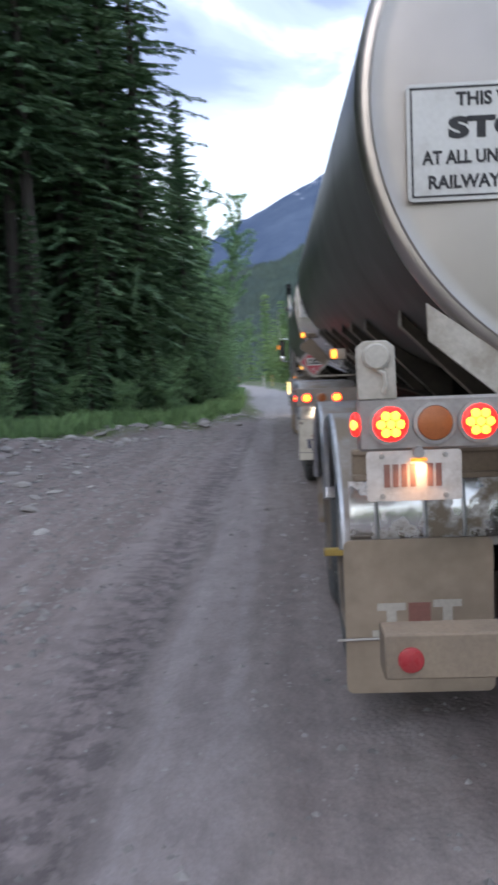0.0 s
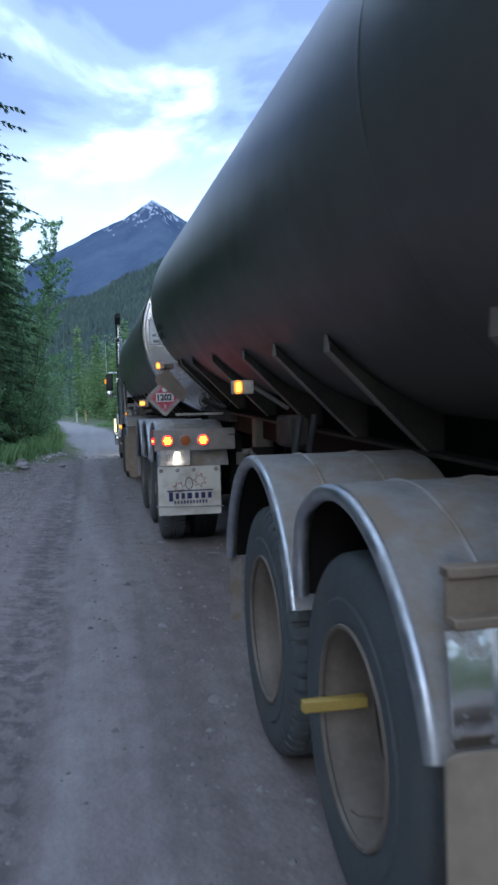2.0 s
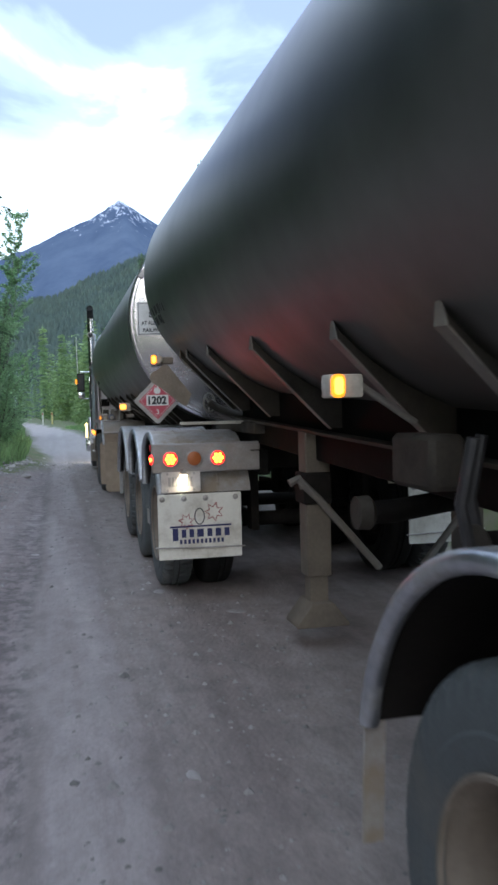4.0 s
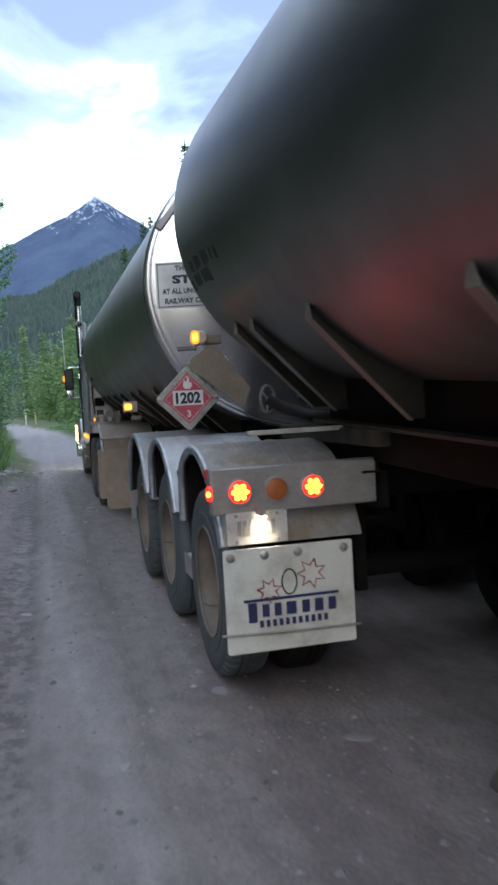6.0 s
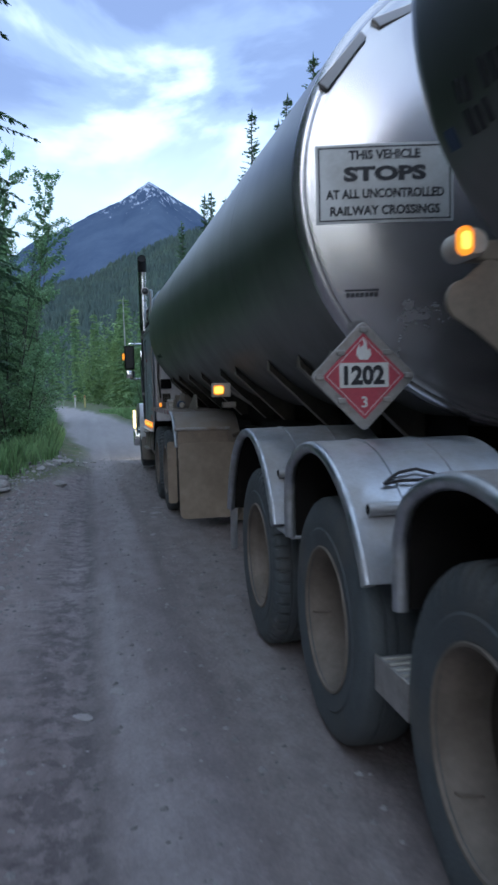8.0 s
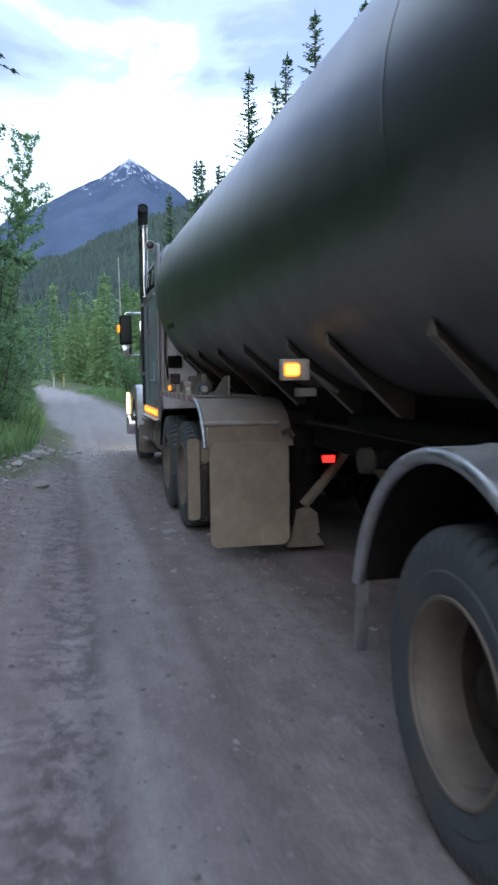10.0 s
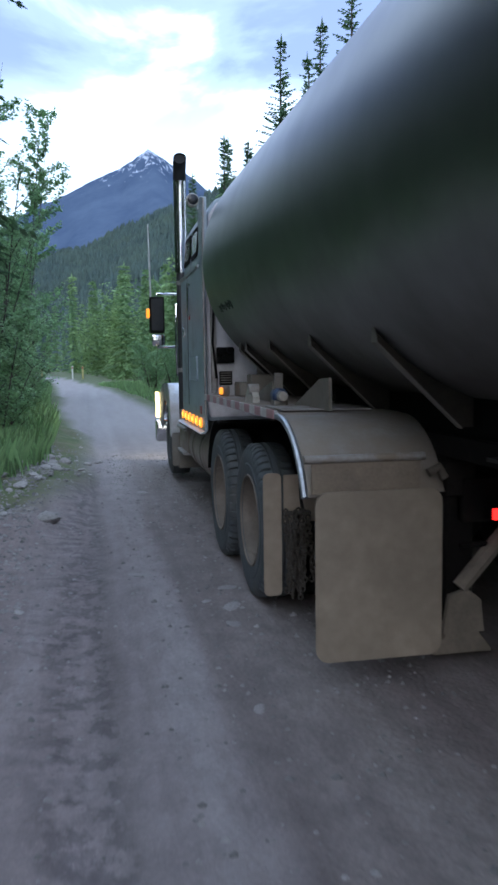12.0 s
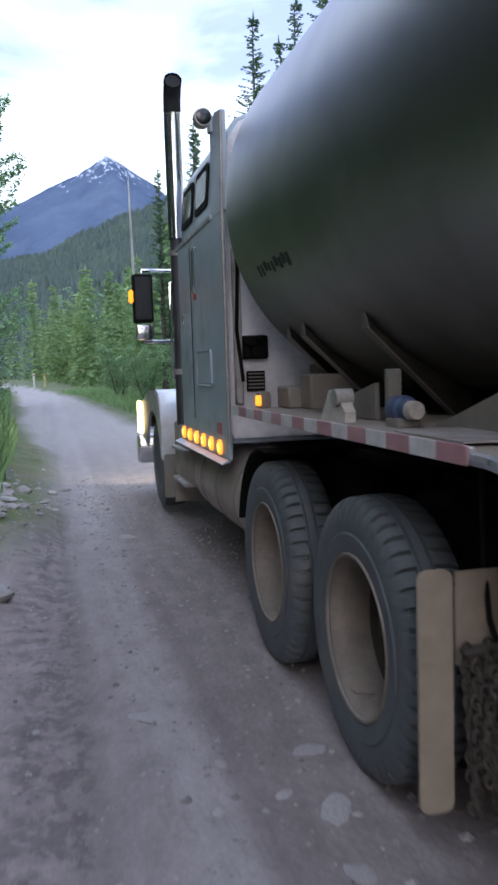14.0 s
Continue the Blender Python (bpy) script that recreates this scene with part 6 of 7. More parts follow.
M_BERM = mat("pale_berm_stone", (0.44, 0.415, 0.40), (0.31, 0.29, 0.28), 0.85, 0, 7, 0.4, 40, objrand=0.25)
berm_mesh = [to_object("berm_stone", stone_bm(k + 21), M_BERM) for k in range(4)]
rnd = random.Random(27)
for k in range(70):
    y = rnd.uniform(9.5, 16.5) if k % 2 else rnd.uniform(4.0, 13.5)
    x = edge(LEFT, y) + rnd.uniform(-0.25, 0.9) if k % 2 else -4.2 - 0.24 * (y - 4.0) + rnd.gauss(0, 0.45)
    s = rnd.choice((0.10, 0.13, 0.16, 0.20, 0.27)) * rnd.uniform(0.8, 1.2) * (1.0 if k % 2 else 0.7)
    o = berm_mesh[k] if k < 4 else new("berm_stone", berm_mesh[k % 4].data)
    o.location = (x, y, ground_height(x, y) + s * 0.08)
    o.rotation_euler = (rnd.uniform(-0.3, 0.3), rnd.uniform(-0.3, 0.3), rnd.uniform(0, 6.3))
    o.scale = (s * rnd.uniform(1.0, 1.8), s, s * rnd.uniform(0.6, 0.9))
    tagged(o, "pale broken stone in the low bank beside the road", "stone", "stones in the roadside bank")


M_FLAT = mat("pale_flat_stone", (0.34, 0.315, 0.315), (0.25, 0.23, 0.23), 0.8, 0, 9, 0.3, 50, objrand=0.15)
FLAT_STONES = ((-1.49, 16.20, 0.15), (-1.44, 16.66, 0.12), (-2.03, 17.18, 0.15), (-1.75, 21.4, 0.20), (-2.44, 23.0, 0.16), (-1.54, 15.82, 0.11), (-1.64, 16.35, 0.07), (-1.82, 16.64, 0.06), (-1.90, 16.30, 0.06), (-1.65, 14.53, 0.08), (-2.39, 9.46, 0.09), (-2.21, 9.76, 0.10), (-1.28, 11.53, 0.07), (-1.32, 7.08, 0.12), (-1.92, 6.30, 0.07), (-0.84, 6.22, 0.11), (-1.6, 3.6, 0.07), (-1.45, 2.2, 0.09), (-1.9, 19.3, 0.10))
flat_mesh = [to_object("flat_stone", stone_bm(k + 9), M_FLAT) for k in range(3)]
rnd = random.Random(19)
for k, (x, y, s) in enumerate(FLAT_STONES):
    o = flat_mesh[k] if k < 3 else new("flat_stone", flat_mesh[k % 3].data)
    o.location = (x, y, ground_height(x, y) - 0.001)
    o.rotation_euler = (0, 0, rnd.uniform(0, 6.3))
    o.scale = (s * rnd.uniform(1.0, 1.5), s * 0.8, 0.035)
    tagged(o, "pale flat stone worn into the gravel track", "stone", "flat stones in the track")


def pebbles(count, seed):
    rnd = random.Random(seed)
    V, F = [], []
    base = [Vector(p) for p in ((1, 0, 0), (0.3, 0.9, 0), (-0.8, 0.5, 0), (-0.7, -0.6, 0), (0.4, -0.9, 0), (0.1, 0.05, 0.65))]
    while len(F) < count * 5:
        y = rnd.uniform(-3, 26)
        x = rnd.uniform(edge(LEFT, y) - 0.4, -0.6)
        if rnd.random() > (0.85 if x < -3.0 else 0.32 if (abs(x + 2.35) > 0.25 and abs(x + 3.75) > 0.3) else 0.12):
            continue
        s = min(0.06, 0.008 + abs(rnd.gauss(0, 0.016 if x < -2.9 else 0.009)))
        a, c, sn = rnd.uniform(0, 6.3), 0, 0
        c, sn = math.cos(a), math.sin(a)
        z = ground_height(x, y) - 0.002
        n0 = len(V)
        for p in base:
            px, py = p.x * rnd.uniform(0.7, 1.2), p.y * rnd.uniform(0.7, 1.2)
            V.append((x + s * (px * c - py * sn), y + s * (px * sn + py * c), z + s * p.z * rnd.uniform(0.7, 1.2)))
        F += [(n0 + k, n0 + (k + 1) % 5, n0 + 5) for k in range(5)]
    me = bpy.data.meshes.new("loose_gravel")
    me.from_pydata(V, [], F)
    me.materials.append(M_PEBBLE)
    return tagged(new("loose_gravel", me), "loose grey pebbles scattered over the gravel road", "gravel", kind="stuff")


pebbles(32000, 5)

# ---- trees ----
M_NEEDLE = mat("spruce_needles", (0.062, 0.130, 0.066), (0.110, 0.185, 0.084), 0.65, 0, 0.9, 0, 20, island=0.35)
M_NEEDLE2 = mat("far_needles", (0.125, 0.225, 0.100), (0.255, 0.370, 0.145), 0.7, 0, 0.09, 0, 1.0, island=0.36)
M_LEAF = mat("young_green_leaves", (0.200, 0.345, 0.170), (0.275, 0.430, 0.210), 0.55, 0, 1.5, 0, 20, island=0.35)
M_BARK = mat("grey_bark", (0.090, 0.078, 0.068), (0.055, 0.046, 0.040), 0.9, 0, 6, 0.6, 30, stretch=(1, 1, 0.25))
def let_light_through(m, share):
    """Thin leaves: part of the light passes through them."""
    n, l = m.node_tree.nodes, m.node_tree.links
    b = n["Principled BSDF"]
    t = n.new("ShaderNodeBsdfTranslucent")
    l.new(b.inputs["Base Color"].links[0].from_socket, t.inputs["Color"])
    x = n.new("ShaderNodeMixShader")
    x.inputs[0].default_value = share
    l.new(b.outputs[0], x.inputs[1])
    l.new(t.outputs[0], x.inputs[2])
    l.new(x.outputs[0], n["Material Output"].inputs["Surface"])


for m_, k_ in ((M_NEEDLE, 0.25), (M_NEEDLE2, 0.30), (M_LEAF, 0.42)):
    let_light_through(m_, k_)
M_GRASS = mat("verge_grass", (0.205, 0.350, 0.150), (0.280, 0.425, 0.180), 0.6, 0, 0.8, 0, 20, island=0.35)


def trunk_bm(h, r, seed, lean=0.01):
    rnd = random.Random(seed)
    pts = []
    x = y = 0.0
    for k in range(9):
        pts.append((x, y, h * k / 8))
        x += rnd.uniform(-lean, lean) * h / 8
        y += rnd.uniform(-lean, lean) * h / 8
    return tube(pts, r, 9, None, True, [r * (1.25 if k == 0 else 1 - 0.93 * k / 8) for k in range(9)])


def conifer_crown(h, rad, base, seed, step=0.33, twig=0.30, per=6, thin=1.0, lift=0.0):
    """Whorls of drooping boughs, each a spray of flat needle twigs."""
    rnd = random.Random(seed)
    V, F = [], []

    def blade(p, d, up, ln, w):
        s = d.cross(up)
        if s.length < 1e-4:
            return
        s = s.normalized() * w
        n0 = len(V)
        q = p + d * (ln * 0.45)
        sag = Vector((0, 0, -0.10 * ln))
        V.extend((p[:], (q + s + sag * 0.4)[:], (p + d * ln + sag)[:], (q - s + sag * 0.4)[:]))
        F.append((n0, n0 + 1, n0 + 2, n0 + 3))

    z = base
    while z < h - 0.12:
        f = (z - base) / (h - base)
        reach = rad * (1 - f) ** 0.82 * (0.55 + 0.45 * min(1, f * 6 + 0.3))
        n = max(3, int(per * (0.6 + 0.5 * (1 - f))))
        a0 = rnd.uniform(0, 6.28)
        for k in range(n):
            if rnd.random() > thin:
                continue
            a = a0 + 2 * math.pi * k / n + rnd.uniform(-0.35, 0.35)
            ln = reach * rnd.uniform(0.6, 1.18) + 0.10
            out = Vector((math.cos(a), math.sin(a), 0))
            rise = 0.30 * f + rnd.uniform(-0.12, 0.12) - 0.10 * (1 - f) + lift * rnd.uniform(0.6, 1.4)
            p = Vector((0, 0, z + rnd.uniform(-0.12, 0.12)))
            m = max(3, int(ln / (twig * 0.42)))
            prev = p
            for i in range(1, m + 1):
                u = i / m
                drop = -0.28 * ln * u * u + 0.12 * ln * max(0, u - 0.7)
                q = p + out * (ln * u) + Vector((0, 0, ln * rise * u + drop))
                d = (q - prev).normalized()
                side = d.cross(Vector((0, 0, 1))).normalized()
                tw = twig * (1.15 - 0.6 * u) * rnd.uniform(0.7, 1.25)
                if u > 0.14:
                    for sg in (-1, 1):
                        dd = (d * 0.75 + side * sg * rnd.uniform(0.6, 1.0) + Vector((0, 0, rnd.uniform(-0.35, 0.1)))).normalized()
                        blade(prev, dd, Vector((rnd.uniform(-1, 1), rnd.uniform(-1, 1), rnd.uniform(0.1, 0.9))), tw, tw * 0.17)
                    if rnd.random() < 0.6:
                        blade(prev, (d + Vector((0, 0, -0.5))).normalized(), side, tw * 0.9, tw * 0.18)
                blade(prev, d, Vector((0, 0, 1)), (q - prev).length * 1.25, 0.05 + 0.03 * tw)
                prev = q
        z += step * rnd.uniform(0.75, 1.25) * (1.15 - 0.5 * f)
    blade(Vector((0, 0, h - 0.5)), Vector((0, 0, 1)), Vector((1, 0, 0)), 0.7, 0.05)
    blade(Vector((0, 0, h - 0.5)), Vector((0, 0, 1)), Vector((0, 1, 0)), 0.7, 0.05)
    return V, F


def mesh_part(name, V, F, material, parent):
    me = bpy.data.meshes.new(name)
    me.from_pydata(V, [], F)
    me.materials.append(material)
    ob = new(name, me)
    ob.parent = parent
    return ob


def conifer(h, rad, base, seed, label, group, **kw):
    t = new("spruce_tree")
    tagged(t, label, "tree", group)
    tr = to_object("trunk", trunk_bm(h * 0.985, 0.011 * h + 0.05, seed), M_BARK)
    tr.parent = t
    V, F = conifer_crown(h, rad, base, seed, **kw)
    mesh_part("crown", V, F, M_NEEDLE, t)
    return t


def broadleaf(h, rad, seed, leaves, label, group, size=0.07):
    """Slender young broadleaf: several stems, twigs and many small leaves."""
    rnd = random.Random(seed)
    t = tagged(new("leafy_sapling"), label, "tree", group)
    bm = bmesh.new()
    tips = []
    for k in range(5):
        a = rnd.uniform(0, 6.28)
        p = Vector((rnd.uniform(-0.1, 0.1), rnd.uniform(-0.1, 0.1), -0.1))
        top = Vector((math.cos(a) * rad * rnd.uniform(0.2, 0.8), math.sin(a) * rad * rnd.uniform(0.2, 0.8), h * rnd.uniform(0.7, 1.0)))
        pts = [p + (top - p) * u + Vector((rnd.uniform(-0.06, 0.06), rnd.uniform(-0.06, 0.06), 0)) for u in (0, 0.25, 0.5, 0.75, 1)]
        tube(pts, 0.03, 5, bm, True, [0.035, 0.028, 0.02, 0.013, 0.005])
        for j in range(16):
            u = rnd.uniform(0.15, 1.0)
            q = pts[0].lerp(pts[-1], u)
            b = rnd.uniform(0, 6.28)
            ln = rad * rnd.uniform(0.3, 0.8) * (1.1 - 0.6 * u)
            e_ = q + Vector((math.cos(b) * ln, math.sin(b) * ln, ln * rnd.uniform(0.4, 1.1)))
            tube([q, q.lerp(e_, 0.5) + Vector((0, 0, 0.05 * ln)), e_], 0.008, 4, bm, True, [0.010, 0.007, 0.003])
            tips.append((q, e_))
    st = to_object("stem", bm, M_BARK)
    st.parent = t
    V, F = [], []
    for k in range(leaves):
        q, e_ = rnd.choice(tips)
        c = q.lerp(e_, rnd.uniform(0.1, 1.05)) + Vector((rnd.gauss(0, 0.07), rnd.gauss(0, 0.07), rnd.gauss(0, 0.06)))
        d = Vector((rnd.uniform(-1, 1), rnd.uniform(-1, 1), rnd.uniform(-0.5, 0.7))).normalized()
        s = d.cross(Vector((rnd.uniform(-1, 1), rnd.uniform(-1, 1), 1))).normalized()
        ln = size * rnd.uniform(0.7, 1.3)
        n0 = len(V)
        V += [c[:], (c + d * ln * 0.5 + s * ln * 0.32)[:], (c + d * ln)[:], (c + d * ln * 0.5 - s * ln * 0.32)[:]]
        F.append((n0, n0 + 1, n0 + 2, n0 + 3))
    mesh_part("leaves", V, F, M_LEAF, t)
    return t


def plant(master, places, first=True):
    """Puts a master tree at the first place and copies of it at the others: (x, y, turn, scale)."""
    for k, (x, y, turn, s) in enumerate(places):
        z = ground_height(x, y) - 0.05
        m = pose(x, y, z, 0, 0, turn)
        if k == 0:
            master.matrix_basis = m
            master.scale = (s, s, s)
        else:
            c = copy_thing(master, m)
            c.scale = (s, s, s)


NEAR = "tall dark green spruce at the forest edge"
big_a = conifer(21, 3.3, 3.2, 21, NEAR, "spruces at the forest edge", step=0.34, twig=0.36, per=7)
big_b = conifer(18, 2.9, 1.0, 22, NEAR, "spruces at the forest edge", step=0.33, twig=0.34, per=7)
small_a = conifer(7.5, 1.5, 0.3, 23, "young dense green spruce at the forest edge", "young spruces", step=0.24, twig=0.24, per=7)
thin_a = conifer(15.5, 2.3, 2.5, 24, "slender spruce standing above the road", "slender spruces", step=0.29, twig=0.25, per=7, thin=0.8, lift=0.38)
mid_a = conifer(12.8, 2.3, 0.8, 26, NEAR, "spruces at the forest edge", step=0.27, twig=0.28, per=7)
big_c = conifer(20, 2.7, 8.0, 31, "tall spruce with a bare grey trunk at the forest edge", "spruces at the forest edge", step=0.34, twig=0.34, per=7)
plant(big_c, [(-8.75, 20.3, 20, 1.0), (-9.55, 20.9, 150, 0.95), (-9.9, 19.2, 260, 0.9)])
plant(mid_a, [(-5.45, 30.0, 20, 1.0), (-5.0, 26.2, 140, 0.80)])
thin_b = conifer(12, 1.6, 1.0, 25, "slender spruce standing above the road", "slender spruces", step=0.28, twig=0.24, per=7, thin=0.8, lift=0.38)
# those at x > 8 are unseen, added to block sky light from the right
plant(big_a, [(-6.2, 24.2, 40, 1.0), (-7.9, 22.4, 250, 1.0), (-8.0, 25.6, 310, 0.97), (-12.2, 34, 215, 0.95), (9.5, 22, 0, 0.9), (9.0, 12, 100, 0.95), (-9.8, 24.6, 130, 0.9), (-11.5, 23, 70, 1.05), (-13, 17.5, 200, 1.0), (-13, 28.5, 290, 0.95), (-14.5, 12, 30, 1.0), (-13.5, 5, 88, 1.0), (-14.5, -3, 150, 0.95), (-16, 22, 220, 1.1), (-15, 31, 260, 1.05), (-11.5, 36, 45, 0.9)])
# unseen ones at x > 8 and the computed left row are added for shade
plant(big_b, [(-7.0, 23.0, 210, 1.0), (-7.2, 25.2, 20, 0.95), (9.2, 26, 50, 0.9), (8.6, 17, 140, 0.95), (8.8, 7.5, 200, 0.95), (-10.5, 27.0, 10, 1.0), (-9.2, 24.5, 333, 1.05), (-11.8, 19.8, 120, 1.1), (-8.3, 22.0, 0, 0.92), (-10.9, 31, 80, 0.80), (-10.4, 16.2, 160, 0.9), (-12, 13.5, 220, 0.95), (-12.5, 8.5, 300, 0.95), (-13.2, 0.5, 40, 0.95), (-12.8, -7, 120, 1.0), (-9.0, 33, 200, 0.85), (-8.8, 40, 260, 0.8), (-14, 26, 330, 1.0), (-17, 8, 10, 1.1)] + [(-10.7 + 0.8 * math.sin(k * 2.3), 13.6 - 1.9 * k, 67 * k, 0.9 + 0.12 * math.sin(k * 1.7)) for k in range(8)] + [(-11.8 + 0.8 * math.sin(k * 2.3), 13.6 - 1.9 * k, 67 * k, 0.68 + 0.1 * math.sin(k * 1.7)) for k in range(8, 13)])
# young spruces at x > 6 are unseen, added to darken under the trailers
plant(small_a, [(6.3 + 0.4 * math.sin(k * 1.9), 4.2 + 1.6 * k, 50 * k, 0.95 + 0.15 * math.sin(k * 2.7)) for k in range(10)] + [(7.2, 20, 0, 0.8), (7.0, 10, 90, 0.8), (7.1, 1, 180, 0.8), (7.3, 15, 250, 0.8), (7.2, 5.5, 30, 0.8), (7.4, 25, 300, 0.8), (-8.2, 18.3, 0, 0.8), (-7.0, 20.8, 60, 0.85), (-9.4, 17.0, 130, 0.9), (-6.0, 24.0, 190, 0.75), (-5.7, 27.0, 250, 0.85), (-5.6, 31.0, 310, 0.8), (-11.0, 14.6, 20, 1.0), (-10.5, 11.0, 75, 0.9), (-11.2, 6.0, 140, 0.95), (-6.4, 35.5, 160, 0.9), (-8.0, 17.2, 15, 0.5), (-6.9, 18.9, 115, 0.55), (-5.4, 20.9, 205, 0.5), (-9.2, 15.9, 280, 0.6)])
plant(thin_a, [(6.2, 46, 0, 1.0), (8.3, 47, 70, 1.08), (10.0, 48, 140, 1.24), (9.0, 52, 200, 1.1), (11.5, 45, 260, 1.2), (13, 50, 20, 1.3)])
plant(thin_b, [(4.0, 48, 0, 0.98), (5.0, 47.5, 90, 0.96), (7.1, 50, 180, 1.1), (5.6, 56, 45, 1.15), (4.4, 62, 230, 1.1), (7.7, 60, 300, 1.2)])
lf_a = broadleaf(5.6, 1.6, 41, 11000, "young leafy tree beside the gravel road", "leafy roadside saplings", 0.062)
lf_b = broadleaf(3.0, 1.4, 42, 6500, "low leafy bush beside the gravel road", "leafy roadside saplings", 0.085)
lf_c = broadleaf(13.0, 3.0, 43, 12000, "tall loose-crowned leafy tree beside the gravel road", "leafy roadside saplings", 0.15)
plant(lf_c, [(-5.6, 51, 0, 1.05), (-7.6, 46, 100, 1.1), (-6.0, 57, 220, 1.1), (-9, 52, 160, 1.15), (-7.0, 40, 290, 0.8)])
plant(lf_a, [(-4.4, 27.5, 0, 1.0), (-4.9, 31.5, 80, 1.12), (-5.2, 24.6, 160, 0.85), (-5.4, 37, 230, 1.15), (-6.6, 44, 300, 1.15), (-8, 54, 40, 1.2)])
plant(lf_b, [(-4.0, 24.6, 0, 0.75), (-4.2, 29.5, 70, 0.95), (-4.4, 34.5, 150, 1.0), (-5.3, 21.8, 220, 0.75), (-8.4, 15.4, 300, 0.7), (-9.8, 13.2, 20, 0.7), (-5.2, 41, 100, 1.1), (-6.3, 49, 190, 1.1), (2.6, 44, 20, 0.9), (3.0, 40.5, 120, 0.8), (2.0, 52, 200, 0.9), (1.5, 60, 310, 1.0), (-8.9, 16.4, 40, 0.5), (-7.5, 18.1, 170, 0.55), (-6.1, 19.7, 250, 0.5), (-4.9, 20.6, 330, 0.5)])


def far_forest(name, spots, seed, label, material):
    """Woods too far to pick apart: many ragged spruces and round-crowned broadleaf trees in one mesh."""
    rnd = random.Random(seed)
    kinds = []
    for k, (rad, st, tw, per, th) in enumerate(((1.5, 0.46, 0.52, 6, 0.95), (1.15, 0.44, 0.46, 6, 0.95), (1.8, 0.50, 0.56, 6, 0.9), (1.7, 1.1, 1.1, 5, 0.9))):
        V, F = conifer_crown(10, rad, 0.5, 300 + k, step=st, twig=tw, per=per, thin=th)
        kinds.append((np.array(V), np.array(F)))
    V, F = [], []
    for k in range(900):
        a, u = rnd.uniform(0, 6.28), rnd.uniform(-1, 1)
        q = math.sqrt(1 - u * u)
        c = np.array((2.1 * q * math.cos(a), 2.1 * q * math.sin(a), 5.6 + 4.1 * u)) * rnd.uniform(0.6, 1.0) + np.array((0, 0, rnd.uniform(0, 0.8)))
        d = np.array((rnd.uniform(-1, 1), rnd.uniform(-1, 1), rnd.uniform(-0.6, 0.8))) * 0.23
        e_ = np.array((rnd.uniform(-1, 1), rnd.uniform(-1, 1), rnd.uniform(-0.6, 0.6))) * 0.16
        n0 = len(V)
        V += [c - d, c + e_, c + d, c - e_]
        F.append((n0, n0 + 1, n0 + 2, n0 + 3))
    kinds.append((np.array(V), np.array(F)))
    AV, AF, n = [], [], 0
    for x, y, z, h, leafy in spots:
        seen = y > 50 and -0.11 * y - 4 < x < 0.17 * y + 3
        v, f = kinds[4] if leafy else kinds[rnd.randrange(3) if seen else 3]
        a = rnd.uniform(0, 6.28)
        c, s_ = math.cos(a), math.sin(a)
        w = h / 10 * rnd.uniform(0.85, 1.25)
        AV.append(np.stack((x + w * (v[:, 0] * c - v[:, 1] * s_), y + w * (v[:, 0] * s_ + v[:, 1] * c), z + v[:, 2] * h / 10), 1))
        AF.append(f + n)
        n += len(v)
    AV, AF = np.concatenate(AV), np.concatenate(AF)
    me = bpy.data.meshes.new(name)
    me.from_pydata(AV.tolist(), [], AF.tolist())
    me.materials.append(material)
    return tagged(new(name, me), label, "forest", kind="stuff")


def hill_trees(name, spots, seed, label, material):
    """Tree-covered slope far away: small ragged cones in one mesh."""
    rnd = random.Random(seed)
    V, F = [], []
    for x, y, z, h in spots:
        r, a0 = h * rnd.uniform(0.24, 0.36), rnd.uniform(0, 6.28)
        n0 = len(V)
        V.append((x, y, z + h))
        for k in range(6):
            a, q = a0 + k * math.pi / 3, r * rnd.uniform(0.6, 1.2)
            V.append((x + q * math.cos(a), y + q * math.sin(a), z + h * rnd.uniform(-0.1, 0.15)))
        F += [(n0, n0 + 1 + k, n0 + 1 + (k + 1) % 6) for k in range(6)]
    me = bpy.data.meshes.new(name)
    me.from_pydata(V, [], F)
    me.materials.append(material)
    return tagged(new(name, me), label, "forest", kind="stuff")


rnd = random.Random(77)
spots = []
for k in range(380):
    y = rnd.uniform(95, 240)
    x = rnd.uniform(-60, 70)
    if edge(LEFT, y) - 4 < x < edge(RIGHT, y) + 3 and y < 170:
        continue
    if y < 120 and -14 < x < 4:
        continue
    spots.append((x, y, 0.0, rnd.uniform(9, 18) * (1.25 if rnd.random() < 0.10 else 1.0), rnd.random() < 0.08))
for k in range(150):
    y = rnd.uniform(55, 125)
    x = (edge(RIGHT, y) + 4.5 + abs(rnd.gauss(0, 14))) if rnd.random() < 0.55 else (edge(LEFT, y) - 3.5 - abs(rnd.gauss(0, 10)))
    spots.append((x, y, 0.0, rnd.uniform(5, 13), rnd.random() < 0.12))
for k in range(90):
    a = rnd.uniform(0, 6.28)
    q = rnd.uniform(24, 60)
    x, y = q * math.cos(a), 5 + q * math.sin(a)
    if y > 10 and -11 < x < 14 or (y > 40):
        continue
    spots.append((x, y, 0.0, rnd.uniform(14, 22), False))
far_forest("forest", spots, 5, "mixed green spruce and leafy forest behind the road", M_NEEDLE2)

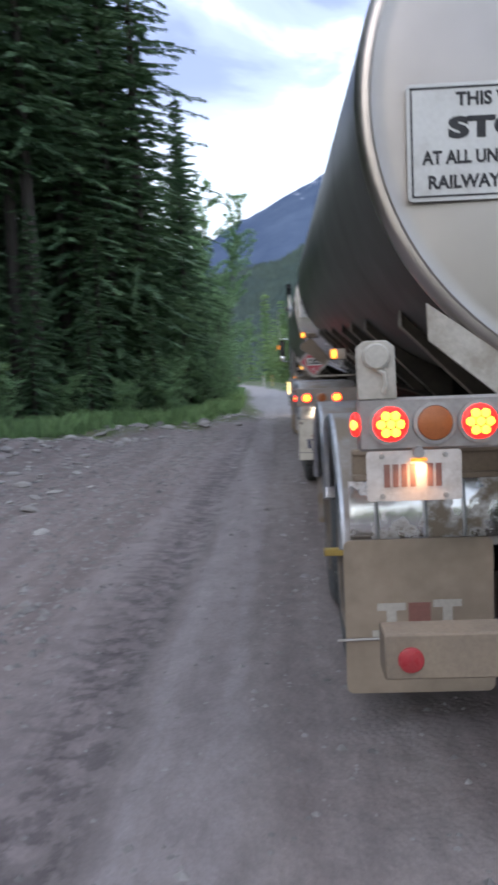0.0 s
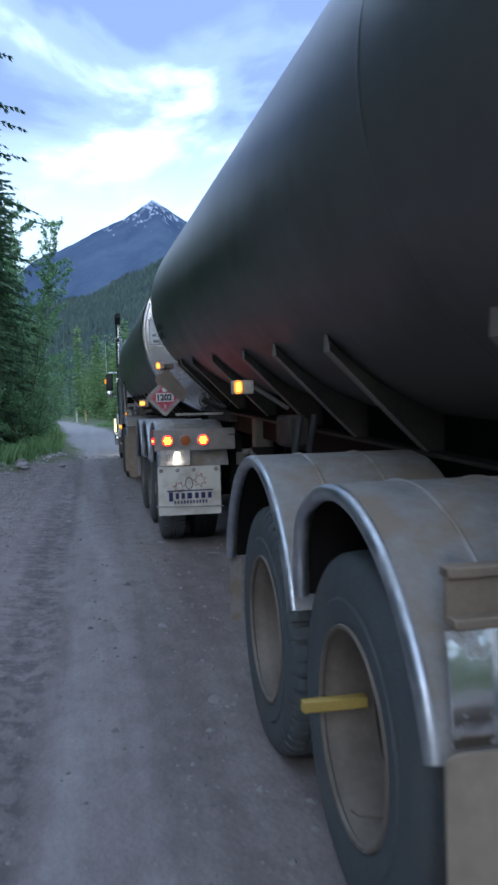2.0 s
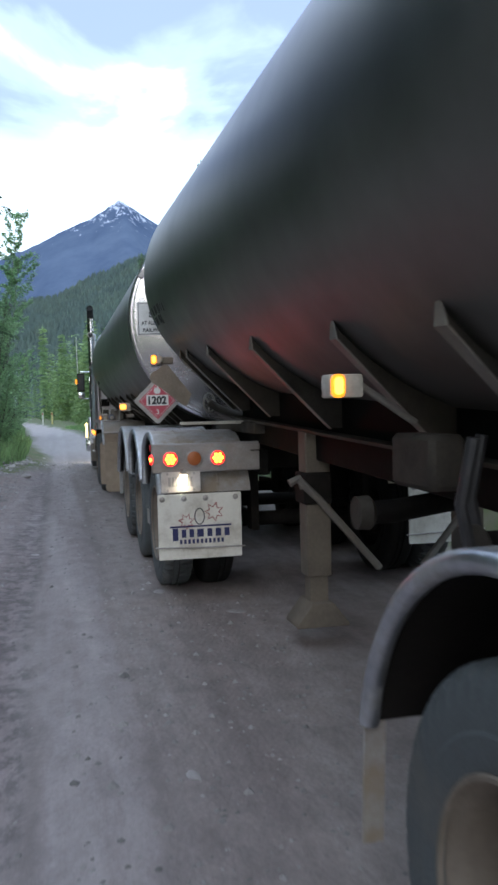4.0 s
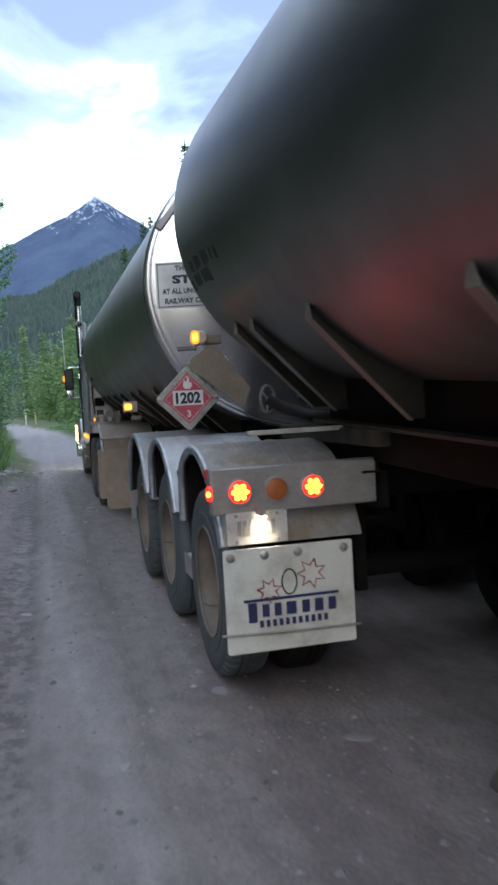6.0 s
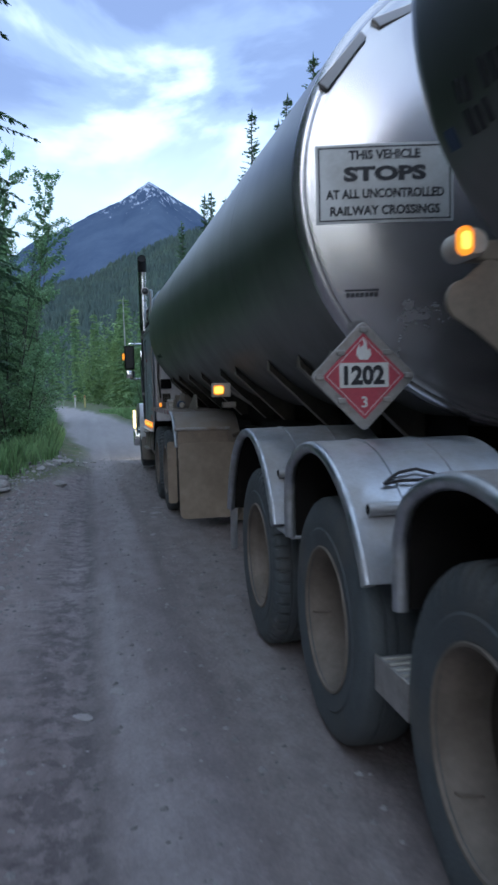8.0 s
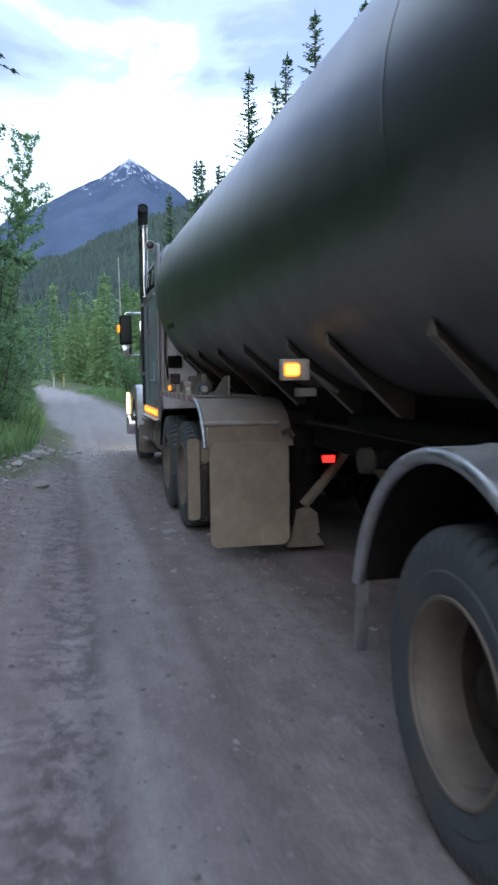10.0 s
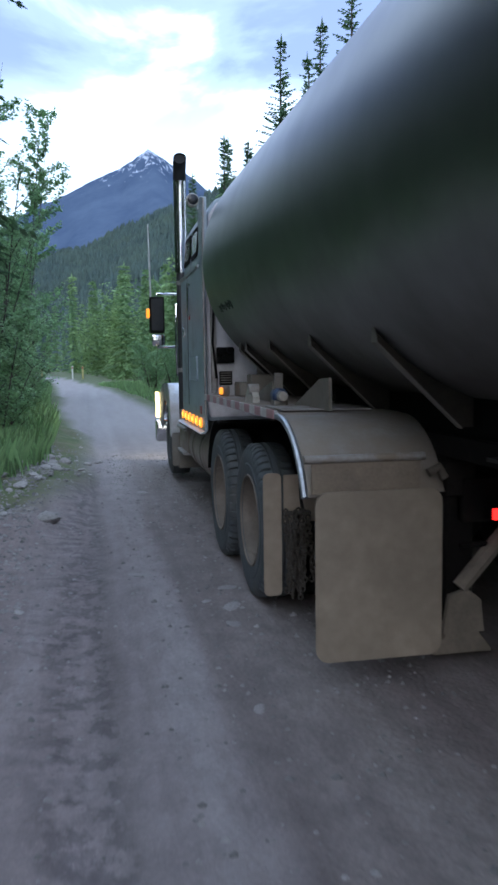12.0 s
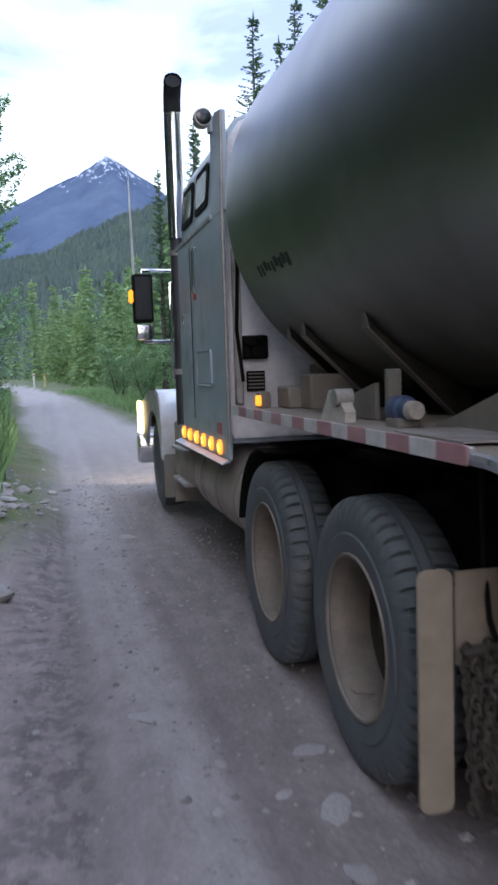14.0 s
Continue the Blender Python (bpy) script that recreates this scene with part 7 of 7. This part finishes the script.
# ---- hills and mountain ----
# bluish tint stands for the haze over the hillside
M_HILL = mat("hazy_forested_hill", (0.034, 0.060, 0.058), (0.056, 0.088, 0.072), 0.9, 0, 0.012, 0, 0.12)
M_PEAK = bpy.data.materials.new("distant_peak")
M_PEAK.use_nodes = True
N, L = M_PEAK.node_tree.nodes, M_PEAK.node_tree.links
bs = N["Principled BSDF"]
bs.inputs["Roughness"].default_value = 1.0
bs.inputs["Specular IOR Level"].default_value = 0.0
tc = N.new("ShaderNodeTexCoord")
# the haze of distance is mixed into the rock as blue
hazy_rock = gramp(gnoise(0.004, 8, 0.65), (0.35, (0.060, 0.088, 0.150)), (0.65, (0.100, 0.135, 0.205)))
sx = N.new("ShaderNodeSeparateXYZ")
L.new(tc.outputs["Object"], sx.inputs[0])
hi_ = N.new("ShaderNodeMapRange")
hi_.inputs[1].default_value, hi_.inputs[2].default_value = 590, 960
L.new(sx.outputs[2], hi_.inputs[0])
sn = N.new("ShaderNodeMath")
sn.operation = "ADD"
L.new(hi_.outputs[0], sn.inputs[0])
wide = N.new("ShaderNodeMath")
wide.operation = "MULTIPLY"
wide.inputs[1].default_value = 2.2
L.new(gnoise(0.020, 7, 0.7, (2.4, 1, 0.7)), wide.inputs[0])
L.new(wide.outputs[0], sn.inputs[1])
cut = N.new("ShaderNodeMapRange")
cut.inputs[1].default_value, cut.inputs[2].default_value = 1.70, 1.86
L.new(sn.outputs[0], cut.inputs[0])
L.new(gmix(cut.outputs[0], hazy_rock, (0.46, 0.51, 0.62)), bs.inputs["Base Color"])


def ridge(xs, table, x):
    for (xa, za), (xb, zb) in zip(table, table[1:]):
        if x <= xb:
            return za + (zb - za) * (x - xa) / (xb - xa)
    return table[-1][1]


def slope_z(table, rough, seed, x, v):
    """Height of a mountain's skin at x, v from its foot (0) over the crest (0.5) to the back (1)."""
    fold = 1 - abs(2 * v - 1)
    w = noise.fractal(Vector((x * 0.0022, v * 3.1, seed)), 0.8, 2.1, 6) * rough
    return ridge(None, table, x) * fold ** 0.9 + w * (0.15 + fold * (1 - fold) * 2.2) + rough * 0.10 * noise.noise((x * 0.03, v * 9, seed)) * fold - 20


def mountain(name, y, depth, table, rough, n, m, material, label, seed):
    x0, x1 = table[0][0], table[-1][0]
    V, F = [], []
    for j in range(m):
        v = j / (m - 1)
        for i in range(n):
            x = x0 + (x1 - x0) * i / (n - 1)
            V.append((x, y + depth * (v - 0.5), slope_z(table, rough, seed, x, v) if 0 < j < m - 1 else -60))
    for j in range(m - 1):
        for i in range(n - 1):
            F.append((j * n + i, j * n + i + 1, (j + 1) * n + i + 1, (j + 1) * n + i))
    me = bpy.data.meshes.new(name)
    me.from_pydata(V, [], F)
    me.polygons.foreach_set("use_smooth", [True] * len(F))
    me.materials.append(material)
    return tagged(new(name, me), label, "mountain", kind="structure")


mountain("backdrop_mountain", 3500, 2600, [(-2600, 300), (-900, 330), (-420, 520), (-200, 668), (20, 770), (150, 830), (225, 885), (285, 930), (330, 900), (390, 862), (470, 812), (560, 735), (760, 580), (1300, 420), (2800, 380)], 90, 260, 40, M_PEAK, "haze-blue forested mountain with snow on its peak", 3.0)
hill_line = [(-1500, 250), (-500, 190), (-150, 168), (0, 195), (70, 232), (140, 262), (205, 290), (330, 340), (700, 430), (1500, 480)]
mountain("backdrop_hill", 1250, 1300, hill_line, 26, 240, 40, M_HILL, "dark green forested hillside", 7.0)
spots = []
for k in range(16000):
    x = rnd.uniform(-260, 330)
    v = 0.5 * rnd.random() ** 0.85
    spots.append((x, 600 + 1300 * v, slope_z(hill_line, 26, 7.0, x, v) - 1.5, rnd.uniform(6, 11)))
for k in range(1200):
    spots.append((rnd.uniform(-90, 130), rnd.uniform(330, 640), -0.5, rnd.uniform(10, 16)))
# needles carry the hill's painted haze tint too
M_HILLTREE = mat("hazy_hillside_needles", (0.040, 0.070, 0.068), (0.070, 0.105, 0.080), 0.8, 0, 0.02, 0, 0.5, island=0.25)
hill_trees("hillside_forest", spots, 6, "dense dark spruces covering the hillside", M_HILLTREE)

# ---- verge plants and posts ----


def tufts(name, count, seed, where, hmin, hmax, material, label, lean=0.5):
    rnd = random.Random(seed)
    V, F = [], []
    while len(F) < count:
        x, y = where(rnd)
        z = ground_height(x, y) - 0.02
        for k in range(5):
            a = rnd.uniform(0, 6.28)
            h = rnd.uniform(hmin, hmax)
            d = Vector((math.cos(a), math.sin(a), 0))
            s = Vector((-d.y, d.x, 0)) * (0.010 + 0.012 * h)
            p = Vector((x + rnd.gauss(0, 0.06), y + rnd.gauss(0, 0.06), z))
            n0 = len(V)
            q, t = p + d * (lean * 0.25 * h) + Vector((0, 0, h * 0.6)), p + d * (lean * h * 0.75) + Vector((0, 0, h))
            V += [(p - s)[:], (p + s)[:], (q + s * 0.9)[:], t[:], (q - s * 0.9)[:]]
            F.append((n0, n0 + 1, n0 + 2, n0 + 3, n0 + 4))
    me = bpy.data.meshes.new(name)
    me.from_pydata(V, [], F)
    me.materials.append(material)
    return tagged(new(name, me), label, "grass", kind="stuff")


def left_verge(r):
    y = 12 + 60 * r.random() ** 1.6
    return edge(LEFT, y) - 0.35 - abs(r.gauss(0, 1.3)), y


def right_verge(r):
    y = 31 + 50 * r.random()
    return edge(RIGHT, y) + 0.3 + abs(r.gauss(0, 1.8)), y


tufts("grass", 26000, 8, left_verge, 0.16, 0.55, M_GRASS, "long fresh grass along the road verge")
tufts("grass", 9000, 9, right_verge, 0.12, 0.40, M_GRASS, "long fresh grass along the road verge")
M_POST = mat("white_marker_paint", (0.66, 0.66, 0.62), (0.52, 0.52, 0.48), 0.6, 0, 3, 0.1, 30)
M_POSTY = mat("yellow_marker_paint", (0.55, 0.48, 0.20), (0.45, 0.40, 0.18), 0.6, 0, 3, 0.1, 30)
for x, y, m_, nm in ((-4.05, 114, M_POST, "white"), (-2.8, 111, M_POSTY, "pale yellow"), (-10.3, 146, M_POST, "white"), (-9.2, 143, M_POSTY, "pale yellow")):
    pt = thing("marker_post", (x, y, 0), nm + " marker post at the roadside", "post", "roadside marker posts")
    part("post", box(x - 0.10, x + 0.10, y - 0.05, y + 0.05, -0.1, 1.62, 0.02), m_, pt)
    part("reflector", box(x - 0.08, x + 0.08, y - 0.058, y - 0.05, 1.32, 1.5, 0.004), M_REFLRED, pt)
